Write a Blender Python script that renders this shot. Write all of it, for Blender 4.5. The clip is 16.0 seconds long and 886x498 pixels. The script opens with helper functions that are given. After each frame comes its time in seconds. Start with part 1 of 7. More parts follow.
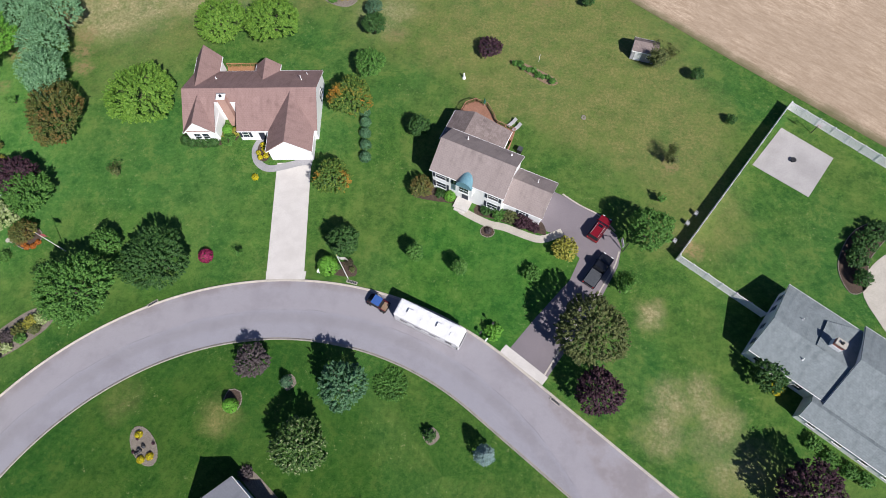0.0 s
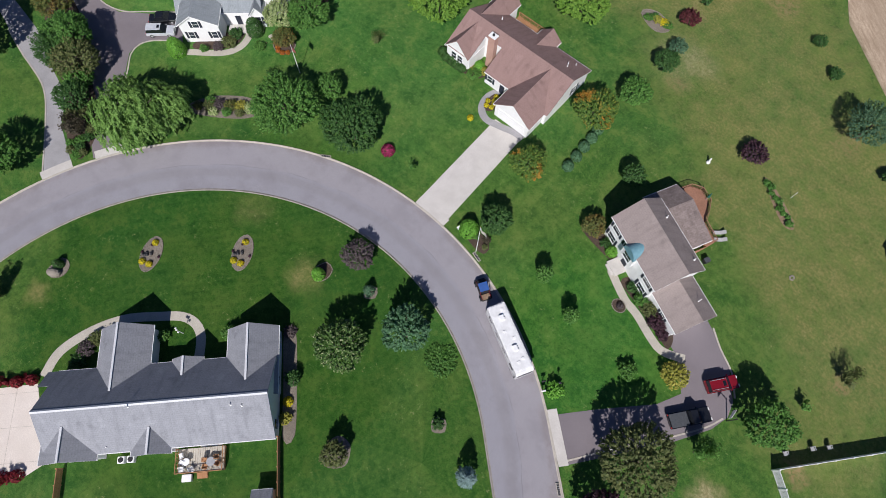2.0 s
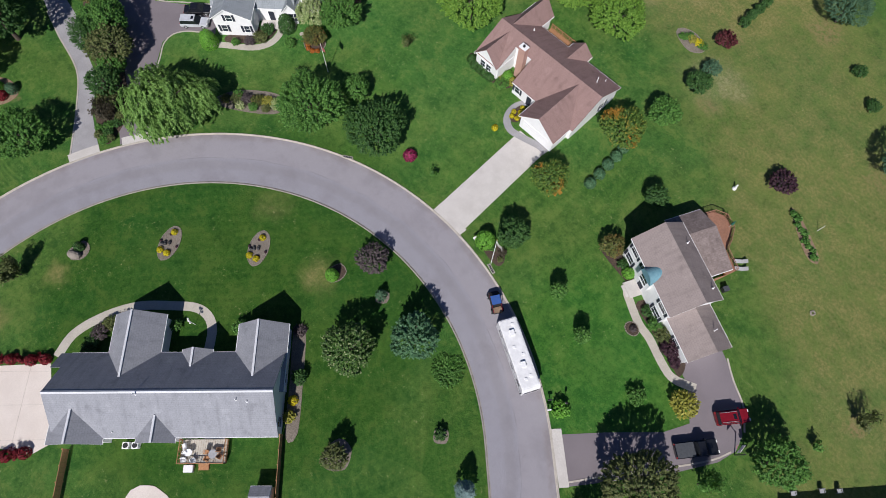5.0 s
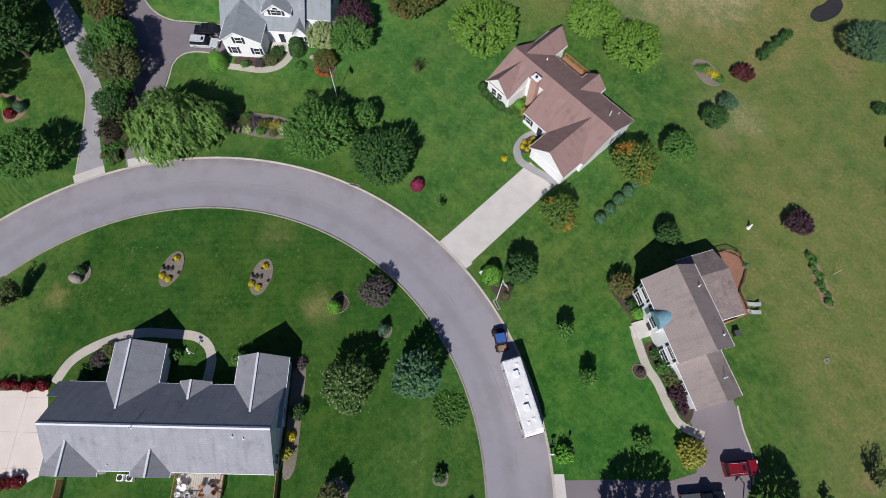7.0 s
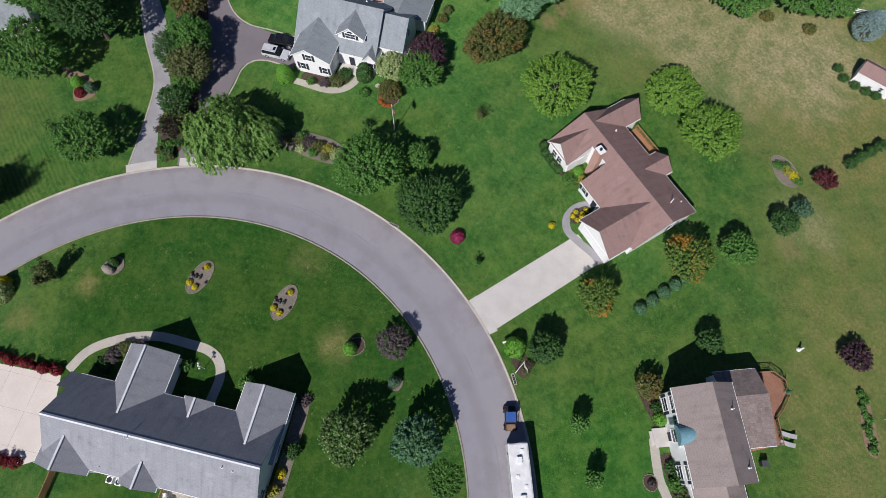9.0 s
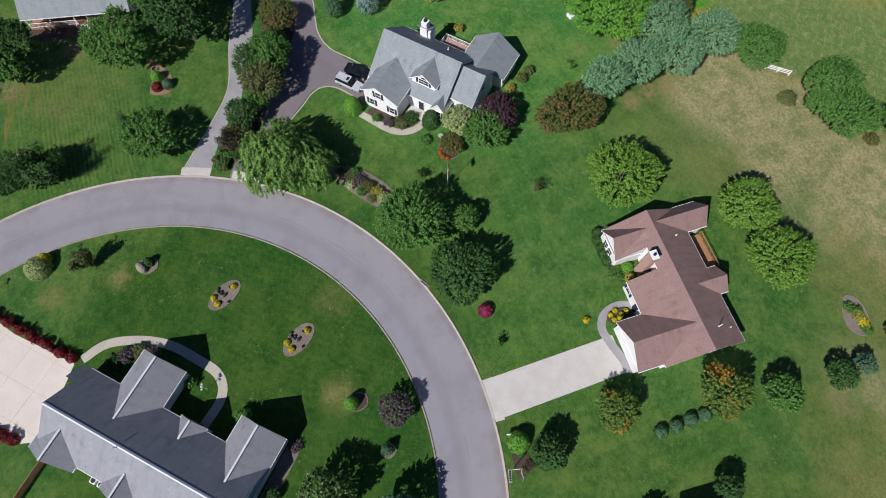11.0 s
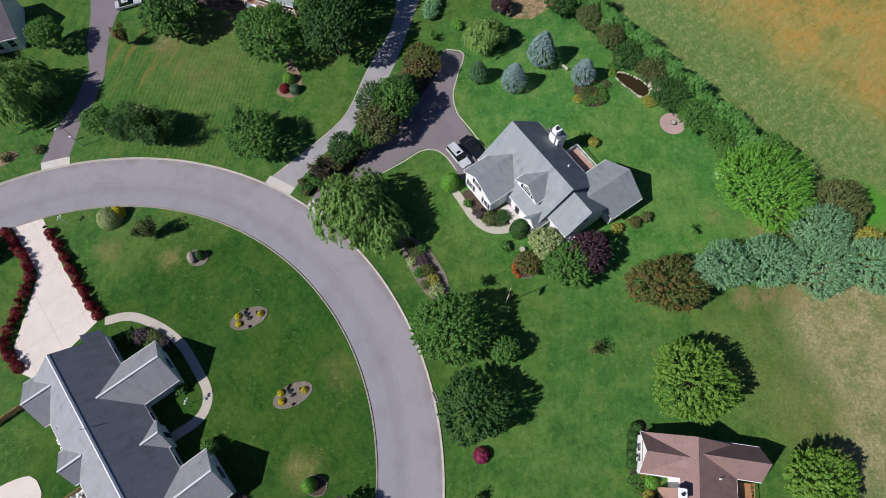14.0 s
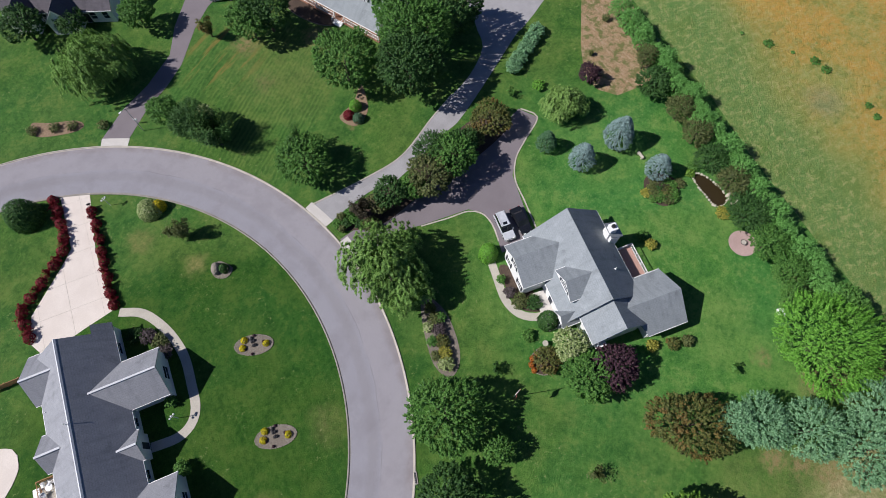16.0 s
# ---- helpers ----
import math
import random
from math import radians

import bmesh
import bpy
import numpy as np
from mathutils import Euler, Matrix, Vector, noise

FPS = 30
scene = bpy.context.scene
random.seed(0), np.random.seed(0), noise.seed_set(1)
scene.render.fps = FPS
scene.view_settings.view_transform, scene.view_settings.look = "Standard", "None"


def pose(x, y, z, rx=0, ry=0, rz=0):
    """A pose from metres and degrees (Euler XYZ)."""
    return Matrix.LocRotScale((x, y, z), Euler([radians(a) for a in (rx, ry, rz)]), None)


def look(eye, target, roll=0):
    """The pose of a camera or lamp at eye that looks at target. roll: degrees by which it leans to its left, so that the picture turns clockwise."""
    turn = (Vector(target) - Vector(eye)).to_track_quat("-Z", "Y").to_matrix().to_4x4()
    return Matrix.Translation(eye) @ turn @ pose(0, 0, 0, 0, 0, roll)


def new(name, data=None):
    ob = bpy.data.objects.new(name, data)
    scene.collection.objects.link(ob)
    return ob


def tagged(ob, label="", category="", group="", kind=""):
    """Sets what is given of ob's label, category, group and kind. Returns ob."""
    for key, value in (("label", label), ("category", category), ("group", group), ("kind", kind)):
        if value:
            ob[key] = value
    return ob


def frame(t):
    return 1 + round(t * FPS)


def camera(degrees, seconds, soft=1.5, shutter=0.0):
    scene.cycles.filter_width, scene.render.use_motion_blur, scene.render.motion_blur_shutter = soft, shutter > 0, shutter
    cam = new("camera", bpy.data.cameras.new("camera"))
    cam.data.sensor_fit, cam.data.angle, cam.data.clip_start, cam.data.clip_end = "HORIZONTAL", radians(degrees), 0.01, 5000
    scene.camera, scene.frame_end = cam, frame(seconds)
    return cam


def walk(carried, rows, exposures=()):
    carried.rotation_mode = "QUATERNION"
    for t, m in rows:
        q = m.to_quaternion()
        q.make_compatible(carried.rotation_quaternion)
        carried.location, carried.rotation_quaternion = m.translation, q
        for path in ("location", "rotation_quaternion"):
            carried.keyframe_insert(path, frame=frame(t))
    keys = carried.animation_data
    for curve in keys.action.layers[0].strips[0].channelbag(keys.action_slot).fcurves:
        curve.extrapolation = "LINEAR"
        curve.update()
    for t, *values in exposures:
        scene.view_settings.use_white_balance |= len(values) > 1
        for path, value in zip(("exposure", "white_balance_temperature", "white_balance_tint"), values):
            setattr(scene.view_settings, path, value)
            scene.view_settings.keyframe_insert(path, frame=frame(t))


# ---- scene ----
# ---- camera: seconds, eye, target, roll ----
cam = camera(76.5, 16.0, soft=0.8)
PATH = [
    (0, (1.057, -0.629, 76.855), (0.92, 0.128, 75.008), -1.8),
    (0.5, (1.084, -0.168, 76.874), (0.872, 0.559, 75.023), -1.1),
    (1, (1.152, 0.318, 76.906), (0.779, 0.962, 75.05), 0.7),
    (1.5, (1.223, 0.742, 76.973), (0.715, 1.265, 75.111), 2.2),
    (2, (1.246, 0.979, 77.037), (0.708, 1.459, 75.171), 2.3),
    (2.5, (1.237, 1.122, 77.064), (0.689, 1.588, 75.198), 2.3),
    (3, (1.153, 1.264, 77.108), (0.598, 1.718, 75.241), 2.2),
    (5.5, (-0.205, 2.477, 77.174), (-0.784, 2.903, 75.308), 1.5),
    (6, (-0.912, 3.008, 77.203), (-1.499, 3.435, 75.34), 1.4),
    (6.5, (-1.945, 3.844, 77.267), (-2.538, 4.269, 75.405), 1.2),
    (7, (-3.324, 4.972, 77.329), (-3.923, 5.385, 75.466), 1.2),
    (7.5, (-4.833, 6.197, 77.446), (-5.449, 6.584, 75.583), 1.1),
    (8, (-6.458, 7.461, 77.589), (-7.091, 7.823, 75.727), 1.0),
    (8.5, (-8.266, 8.733, 77.697), (-8.914, 9.067, 75.835), 1.0),
    (9, (-10.212, 10.022, 77.832), (-10.882, 10.307, 75.969), 1.2),
    (11.5, (-20.527, 16.36, 78.538), (-21.279, 16.447, 76.687), -0.4),
    (12, (-23.054, 17.592, 78.594), (-23.815, 17.64, 76.745), -0.8),
    (12.5, (-25.939, 18.723, 78.63), (-26.698, 18.674, 76.78), -0.3),
    (13, (-28.961, 19.692, 78.702), (-29.706, 19.55, 76.852), -0.0),
    (13.5, (-31.981, 20.347, 78.843), (-32.72, 20.177, 76.992), -0.3),
    (14, (-34.921, 20.591, 78.957), (-35.644, 20.369, 77.105), 0.0),
    (14.5, (-37.755, 20.557, 79.077), (-38.456, 20.277, 77.225), 0.3),
    (15, (-40.612, 20.265, 79.148), (-41.298, 19.952, 77.296), 0.5),
    (15.5, (-43.543, 19.832, 79.157), (-44.204, 19.474, 77.303), 0.5),
    (16, (-46.481, 19.344, 79.182), (-47.121, 18.953, 77.328), 0.2),
]
walk(cam, [(t, look(eye, target, roll)) for t, eye, target, roll in PATH], [(0.0, 0.20, 6380, 12.5), (1.2, 0.14, 6380, 12.5), (1.9, -0.08, 6380, 12.5), (3.0, -0.1, 6380, 12.5), (6.0, -0.13, 6380, 12.5), (9.0, -0.18, 6380, 12.5), (12.0, -0.14, 6380, 12.5), (14.0, -0.08, 6380, 12.5), (16.0, -0.02, 6380, 12.5)])

# ---- world and sun ----
SUN_TO = Vector((math.cos(radians(-49)) * math.cos(radians(44)), math.sin(radians(-49)) * math.cos(radians(44)), math.sin(radians(44))))
world = bpy.data.worlds.new("sky")
scene.world = world
world.use_nodes = True
wn = world.node_tree
sky = wn.nodes.new("ShaderNodeTexSky")
sky.sky_type = "NISHITA"
sky.sun_disc = False
sky.sun_elevation = radians(44)
sky.sun_rotation = radians(139)
sky.ozone_density = 5.0
blue = wn.nodes.new("ShaderNodeMix")
blue.data_type, blue.blend_type = "RGBA", "MULTIPLY"
blue.inputs[0].default_value = 1.0
blue.inputs[7].default_value = (0.80, 0.96, 1.32, 1)
wn.links.new(sky.outputs[0], blue.inputs[6])
wn.links.new(blue.outputs[2], wn.nodes["Background"].inputs[0])
wn.nodes["Background"].inputs[1].default_value = 0.042
sun_data = bpy.data.lights.new("sun", "SUN")
sun_data.energy = 5.35
sun_data.angle = radians(0.53)
sun_data.color = (1.0, 0.965, 0.93)
sun = new("sun", sun_data)
sun.matrix_world = look(SUN_TO * 300, (0, 0, 0))


# ---- materials ----
class Nodes:
    """A small helper to write node trees."""

    def __init__(self, name):
        self.mat = bpy.data.materials.new(name)
        self.mat.use_nodes = True
        self.t = self.mat.node_tree
        self.out = self.t.nodes["Principled BSDF"]
        self.pos = self.t.nodes.new("ShaderNodeTexCoord").outputs["Object"]

    def put(self, socket, value):
        if hasattr(value, "is_output"):
            self.t.links.new(value, socket)
        else:
            socket.default_value = (*value, 1) if isinstance(value, tuple) and len(value) == 3 and socket.type == "RGBA" else value

    def noise(self, scale, detail=4, rough=0.6, vec=None, stretch=None):
        v = vec or self.pos
        if stretch:
            m = self.t.nodes.new("ShaderNodeMapping")
            m.vector_type = "TEXTURE"
            m.inputs["Scale"].default_value = [1 / k for k in stretch[:3]]
            m.inputs["Rotation"].default_value = (0, 0, radians(stretch[3]) if len(stretch) > 3 else 0)
            self.t.links.new(v, m.inputs["Vector"])
            v = m.outputs[0]
        n = self.t.nodes.new("ShaderNodeTexNoise")
        n.inputs["Scale"].default_value = scale
        n.inputs["Detail"].default_value = detail
        n.inputs["Roughness"].default_value = rough
        self.t.links.new(v, n.inputs["Vector"])
        return n.outputs["Fac"]

    def ramp(self, fac, lo, hi, a=0.0, b=1.0):
        n = self.t.nodes.new("ShaderNodeMapRange")
        n.interpolation_type = "SMOOTHSTEP"
        for i, v in enumerate((fac, lo, hi, a, b)):
            self.put(n.inputs[i], v)
        return n.outputs[0]

    def mix(self, fac, a, b, kind="MIX"):
        n = self.t.nodes.new("ShaderNodeMix")
        n.data_type, n.blend_type = "RGBA", kind
        self.put(n.inputs[0], fac)
        self.put(n.inputs[6], a)
        self.put(n.inputs[7], b)
        return n.outputs[2]

    def math(self, op, a, b=0.0):
        n = self.t.nodes.new("ShaderNodeMath")
        n.operation = op
        self.put(n.inputs[0], a)
        self.put(n.inputs[1], b)
        return n.outputs[0]

    def warped(self, scale, reach):
        """The place, pushed about by a noise, for ragged borders."""
        c = self.t.nodes.new("ShaderNodeTexNoise")
        c.inputs["Scale"].default_value = scale
        c.inputs["Detail"].default_value = 4
        self.t.links.new(self.pos, c.inputs["Vector"])
        m = self.t.nodes.new("ShaderNodeVectorMath")
        m.operation = "MULTIPLY_ADD"
        self.t.links.new(c.outputs["Color"], m.inputs[0])
        m.inputs[1].default_value = (reach, reach, 0)
        a = self.t.nodes.new("ShaderNodeVectorMath")
        a.operation = "SUBTRACT"
        self.t.links.new(self.pos, a.inputs[0])
        a.inputs[1].default_value = (reach / 2, reach / 2, 0)
        self.t.links.new(a.outputs[0], m.inputs[2])
        return m.outputs[0]

    def near(self, x, y, r_in, r_out, place=None):
        """1 close to a spot, 0 beyond."""
        n = self.t.nodes.new("ShaderNodeVectorMath")
        n.operation = "DISTANCE"
        self.t.links.new(place or self.pos, n.inputs[0])
        n.inputs[1].default_value = (x, y, 0)
        return self.ramp(n.outputs["Value"], r_in, r_out, 1.0, 0.0)

    def island(self):
        return self.t.nodes.new("ShaderNodeNewGeometry").outputs["Random Per Island"]

    def obj_random(self):
        return self.t.nodes.new("ShaderNodeObjectInfo").outputs["Random"]

    def bump(self, height, strength, distance):
        n = self.t.nodes.new("ShaderNodeBump")
        n.inputs["Strength"].default_value = strength
        n.inputs["Distance"].default_value = distance
        self.t.links.new(height, n.inputs["Height"])
        self.t.links.new(n.outputs[0], self.out.inputs["Normal"])

    def done(self, colour, rough=0.8, metal=0.0, spec=0.3):
        self.put(self.out.inputs["Base Color"], colour)
        self.put(self.out.inputs["Roughness"], rough)
        self.out.inputs["Metallic"].default_value = metal
        self.out.inputs["Specular IOR Level"].default_value = spec
        return self.mat


def speckled(name, a, b, scale=6.0, rough=0.8, bump=0.3, dirt=None, metal=0.0, spec=0.3, big=0.35):
    """Two tones at two scales, with a fine relief."""
    n = Nodes(name)
    fine, broad = n.noise(scale, 5, 0.7), n.noise(big, 3, 0.5)
    c = n.mix(n.ramp(fine, 0.3, 0.7), a, b)
    c = n.mix(n.ramp(broad, 0.35, 0.7, 0.0, 0.35), c, dirt or tuple(v * 0.75 for v in a))
    if bump:
        n.bump(fine, bump, 0.02)
    return n.done(c, rough, metal, spec)


def shingles(name, a, b, c, course=0.3):
    """Roof shingles: courses along the eave, tabs of slightly different tone, streaks down the slope."""
    n = Nodes(name)
    uv = n.t.nodes.new("ShaderNodeUVMap").outputs[0]
    k = n.t.nodes.new("ShaderNodeTexBrick")
    n.t.links.new(uv, k.inputs["Vector"])
    k.inputs["Scale"].default_value = 1.0
    k.inputs["Brick Width"].default_value = 0.42
    k.inputs["Row Height"].default_value = course
    k.inputs["Mortar Size"].default_value = 0.018
    k.inputs["Mortar Smooth"].default_value = 0.4
    n.put(k.inputs["Color1"], a)
    n.put(k.inputs["Color2"], b)
    n.put(k.inputs["Mortar"], tuple(v * 0.82 for v in a))
    fine = n.noise(5.0, 5, 0.7, uv)
    streak = n.noise(0.8, 4, 0.6, uv, (1.6, 0.22, 1))
    col = n.mix(n.ramp(fine, 0.35, 0.7, 0.0, 0.5), k.outputs["Color"], c)
    blotch = n.noise(0.35, 6, 0.75, uv)
    col = n.mix(n.ramp(streak, 0.45, 0.75, 0.0, 0.5), col, tuple(v * 0.68 for v in a))
    col = n.mix(n.ramp(blotch, 0.52, 0.68, 0.0, 0.5), col, tuple(v * 0.60 for v in a))
    col = n.mix(n.ramp(blotch, 0.46, 0.34, 0.0, 0.4), col, tuple(v * 1.15 for v in c))
    n.bump(n.math("ADD", k.outputs["Fac"], fine), 0.35, 0.015)
    return n.done(col, 0.9, 0, 0.2)


def leaves(name, a, b, c, rough=0.6, turning=None):
    """Leaves: each one its own tone; turning: the autumn tone of some boughs."""
    n = Nodes(name)
    r = n.island()
    col = n.mix(n.ramp(r, 0.0, 0.7), a, b)
    col = n.mix(n.ramp(r, 0.82, 1.0, 0.0, 0.8), col, c)
    if turning:
        col = n.mix(n.math("MULTIPLY", n.ramp(n.noise(0.3, 2, 0.5), 0.48, 0.60), n.ramp(r, 0.1, 0.8, 0.35, 1.0)), col, turning)
    mat = n.done(col, rough, 0, 0.25)
    tr = n.t.nodes.new("ShaderNodeBsdfTranslucent")
    n.t.links.new(col, tr.inputs["Color"])
    mx = n.t.nodes.new("ShaderNodeMixShader")
    mx.inputs[0].default_value = 0.36
    n.t.links.new(n.out.outputs[0], mx.inputs[1])
    n.t.links.new(tr.outputs[0], mx.inputs[2])
    n.t.links.new(mx.outputs[0], n.t.nodes["Material Output"].inputs[0])
    return mat


def lawn_material():
    n = Nodes("lawn")
    blade = n.noise(8.0, 6, 0.85)
    tuft = n.noise(2.4, 6, 0.8)
    clump = n.noise(0.6, 5, 0.7)
    broad = n.noise(0.10, 4, 0.6)
    hue = n.noise(0.045, 3, 0.5)
    col = n.mix(n.ramp(blade, 0.36, 0.64), (0.011, 0.048, 0.007), (0.080, 0.195, 0.034))
    col = n.mix(n.ramp(tuft, 0.42, 0.70, 0.0, 0.6), col, (0.120, 0.205, 0.045))
    col = n.mix(n.ramp(clump, 0.40, 0.66, 0.0, 0.55), col, (0.020, 0.086, 0.016))
    col = n.mix(n.ramp(broad, 0.42, 0.62, 0.0, 0.5), col, (0.110, 0.165, 0.038))
    col = n.mix(n.ramp(hue, 0.44, 0.60, 0.0, 0.3), col, (0.024, 0.130, 0.034))
    mottle = n.noise(0.28, 8, 0.82)
    col = n.mix(n.ramp(mottle, 0.50, 0.59, 0.0, 0.55), col, (0.135, 0.190, 0.048))
    col = n.mix(n.ramp(mottle, 0.48, 0.40, 0.0, 0.52), col, (0.012, 0.066, 0.012))
    # mowing passes: faint swaths, each lot in its own direction
    for turn, scale in ((38, 0.5), (-52, 0.6), (80, 0.45), (10, 0.55)):
        swath = n.noise(scale, 4, 0.65, None, (0.09, 1.0, 1, turn))
        where = n.ramp(n.noise(0.026 + 0.0006 * turn / 10, 2, 0.4), 0.42, 0.58)
        col = n.mix(n.math("MULTIPLY", n.ramp(swath, 0.46, 0.66, 0.0, 0.15), where), col, (0.110, 0.205, 0.040))
        col = n.mix(n.math("MULTIPLY", n.ramp(swath, 0.54, 0.36, 0.0, 0.12), where), col, (0.018, 0.075, 0.013))
    # stripes left by the mower: x, y, full within, gone beyond, the way they run in degrees, period in metres, strength
    wander = n.warped(0.22, 0.9)
    for x, y, a, b, way, period, k in MOWN:
        d = n.t.nodes.new("ShaderNodeVectorMath")
        d.operation = "DOT_PRODUCT"
        n.t.links.new(wander, d.inputs[0])
        d.inputs[1].default_value = (-math.sin(radians(way)) * math.tau / period, math.cos(radians(way)) * math.tau / period, 0)
        wave = n.math("SINE", d.outputs["Value"])
        streak = n.noise(0.5, 4, 0.65, None, (0.10, 1.0, 1, way))
        where = n.math("MULTIPLY", n.near(x, y, a, b), n.math("MULTIPLY", n.ramp(streak, 0.34, 0.62, 0.15, 1.0), n.ramp(clump, 0.38, 0.60, 0.4, 1.0)))
        col = n.mix(n.math("MULTIPLY", where, n.ramp(wave, -0.2, 0.9, 0.0, k)), col, (0.135, 0.240, 0.050))
        col = n.mix(n.math("MULTIPLY", where, n.ramp(wave, 0.2, -0.9, 0.0, k)), col, (0.016, 0.072, 0.012))
    # coarse tufts, pale and dark
    coarse = n.noise(1.5, 7, 0.86)
    col = n.mix(n.ramp(coarse, 0.51, 0.62, 0.0, 0.42), col, (0.130, 0.215, 0.055))
    col = n.mix(n.ramp(coarse, 0.48, 0.39, 0.0, 0.45), col, (0.014, 0.066, 0.011))
    # rusty mowing scars across one front lawn
    scar = n.noise(0.55, 5, 0.7, None, (0.13, 1.2, 1, 2))
    col = n.mix(n.math("MULTIPLY", n.near(-84.5, -50, 3, 10), n.ramp(scar, 0.52, 0.64, 0.0, 0.6)), col, (0.250, 0.155, 0.050))
    # each lot has its own turf: lush and dark, or bright
    lush = n.math("MAXIMUM", n.near(-34, -8, 24, 32), n.math("MULTIPLY", n.near(-2, -2, 12, 24), 0.5))
    col = n.mix(lush, col, (0.58, 0.70, 0.52), "MULTIPLY")
    col = n.mix(n.near(3, 27, 10, 20), col, (0.80, 1.04, 0.85), "MULTIPLY")
    bright = n.math("MAXIMUM", n.math("MULTIPLY", n.near(-52, 40, 16, 34), 0.25), n.near(-94, 32, 20, 38))
    col = n.mix(bright, col, (1.22, 1.38, 1.5), "MULTIPLY")
    col = n.mix(1.0, col, (1.0, 1.0, 0.92), "MULTIPLY")
    # parched ground: whole back lots, and single worn spots
    edge, ragged = n.warped(0.12, 9.0), n.warped(0.5, 3.0)
    dry = None
    for x, y, a, b, k in DRY:
        s = n.math("MULTIPLY", n.near(x, y, a, b, edge if b > 10 else ragged), k)
        dry = s if dry is None else n.math("MAXIMUM", dry, s)
    patch = n.ramp(n.noise(0.30, 6, 0.78), 0.36, 0.64)
    for x, y, a, b in ((16, 42, 5, 13), (4, 46, 6, 11), (-13, 56, 5, 13)):
        dry = n.math("MULTIPLY", dry, n.math("SUBTRACT", 1.0, n.math("MULTIPLY", n.near(x, y, a, b, edge), 0.85)))
    dry = n.math("MULTIPLY", dry, n.math("ADD", n.math("MULTIPLY", patch, 0.62), 0.44))
    straw = n.mix(n.ramp(n.noise(2.2, 6, 0.8), 0.34, 0.7), (0.140, 0.152, 0.042), (0.300, 0.258, 0.104))
    faded = None
    for x, y, a, b in ((-70, 72, 6, 15), (-60, 80, 7, 16), (-48, 92, 6, 16), (-50, 76, 3, 12), (-22, 74, 2, 8), (29, 12, 5, 11), (35, 10, 4, 9), (26, 25, 1, 5)):
        s = n.near(x, y, a, b, edge)
        faded = s if faded is None else n.math("MAXIMUM", faded, s)
    pale = n.mix(n.ramp(n.noise(2.0, 6, 0.85), 0.36, 0.68), (0.230, 0.205, 0.095), (0.60, 0.49, 0.30))
    straw = n.mix(n.math("MULTIPLY", faded, 0.75), straw, pale)
    col = n.mix(dry, col, straw)
    # thin straw flecks anywhere
    fleck = n.math("MULTIPLY", n.ramp(n.noise(1.5, 6, 0.85), 0.58, 0.66), n.ramp(n.noise(0.15, 4, 0.6), 0.50, 0.60))
    col = n.mix(n.math("MULTIPLY", fleck, 0.75), col, (0.29, 0.26, 0.13))
    # bare reddish soil
    bare = None
    for x, y, a, b, k in BARE:
        s = n.math("MULTIPLY", n.near(x, y, a, b, ragged), k)
        bare = s if bare is None else n.math("MAXIMUM", bare, s)
    bare = n.math("MULTIPLY", bare, n.ramp(n.noise(1.1, 6, 0.75), 0.34, 0.62))
    col = n.mix(bare, col, n.mix(n.ramp(tuft, 0.35, 0.65), (0.30, 0.175, 0.095), (0.24, 0.20, 0.10)))
    n.bump(n.math("ADD", blade, tuft), 0.9, 0.09)
    return n.done(col, 0.9, 0, 0.15)


MOWN = [(-84, -39, 12, 20, 11, 0.72, 0.30), (-73, -33, 6, 14, 11, 0.72, 0.20), (-40, -4, 14, 22, 57, 1.2, 0.13), (-10, -4, 10, 18, -33, 1.5, 0.10), (-18, 44, 8, 16, -79, 1.9, 0.16), (-3, 29, 8, 14, -70, 1.5, 0.08),
        (-52, 30, 10, 18, 20, 1.7, 0.05), (-66, -66, 8, 14, 62, 1.0, 0.16), (14, 46, 4, 10, -20, 1.6, 0.12), (24, 12, 6, 12, -31, 1.4, 0.12), (-13, -22, 6, 10, 55, 1.0, 0.14)]
# spots of parched grass: x, y, full within, gone beyond, strength
DRY = [(30, 44, 6, 13, 0.55), (-80, 92, 14, 26, 0.95), (-62, 58, 4, 12, 0.35), (-60, 66, 4, 12, 0.5), (8, 66, 18, 32, 0.72), (22, 58, 10, 20, 0.75), (-42, 98, 16, 30, 0.95), (-73, 72, 7, 16, 0.9), (-62, 78, 8, 20, 0.85), (-14, 86, 12, 26, 0.6),
       (28.7, 13.8, 0.4, 4.6, 0.72), (32.7, 14.9, 0.4, 4.4, 0.72), (27.3, 9.0, 0.4, 4.6, 0.72), (34.8, 12, 0.4, 4.4, 0.72), (38, 5, 2, 7, 0.6), (33, 9, 0.5, 4, 0.5), (-30.5, 3, 0.5, 4.0, 0.8), (-52, -27.9, 0.5, 2.6, 0.8), (-50.8, -37.3, 0.5, 2.8, 0.85), (25.8, 25.2, 0.6, 3.2, 0.9), (-90, -38, 4, 15, 0.25), (-44, 3, 1, 4, 0.35)]
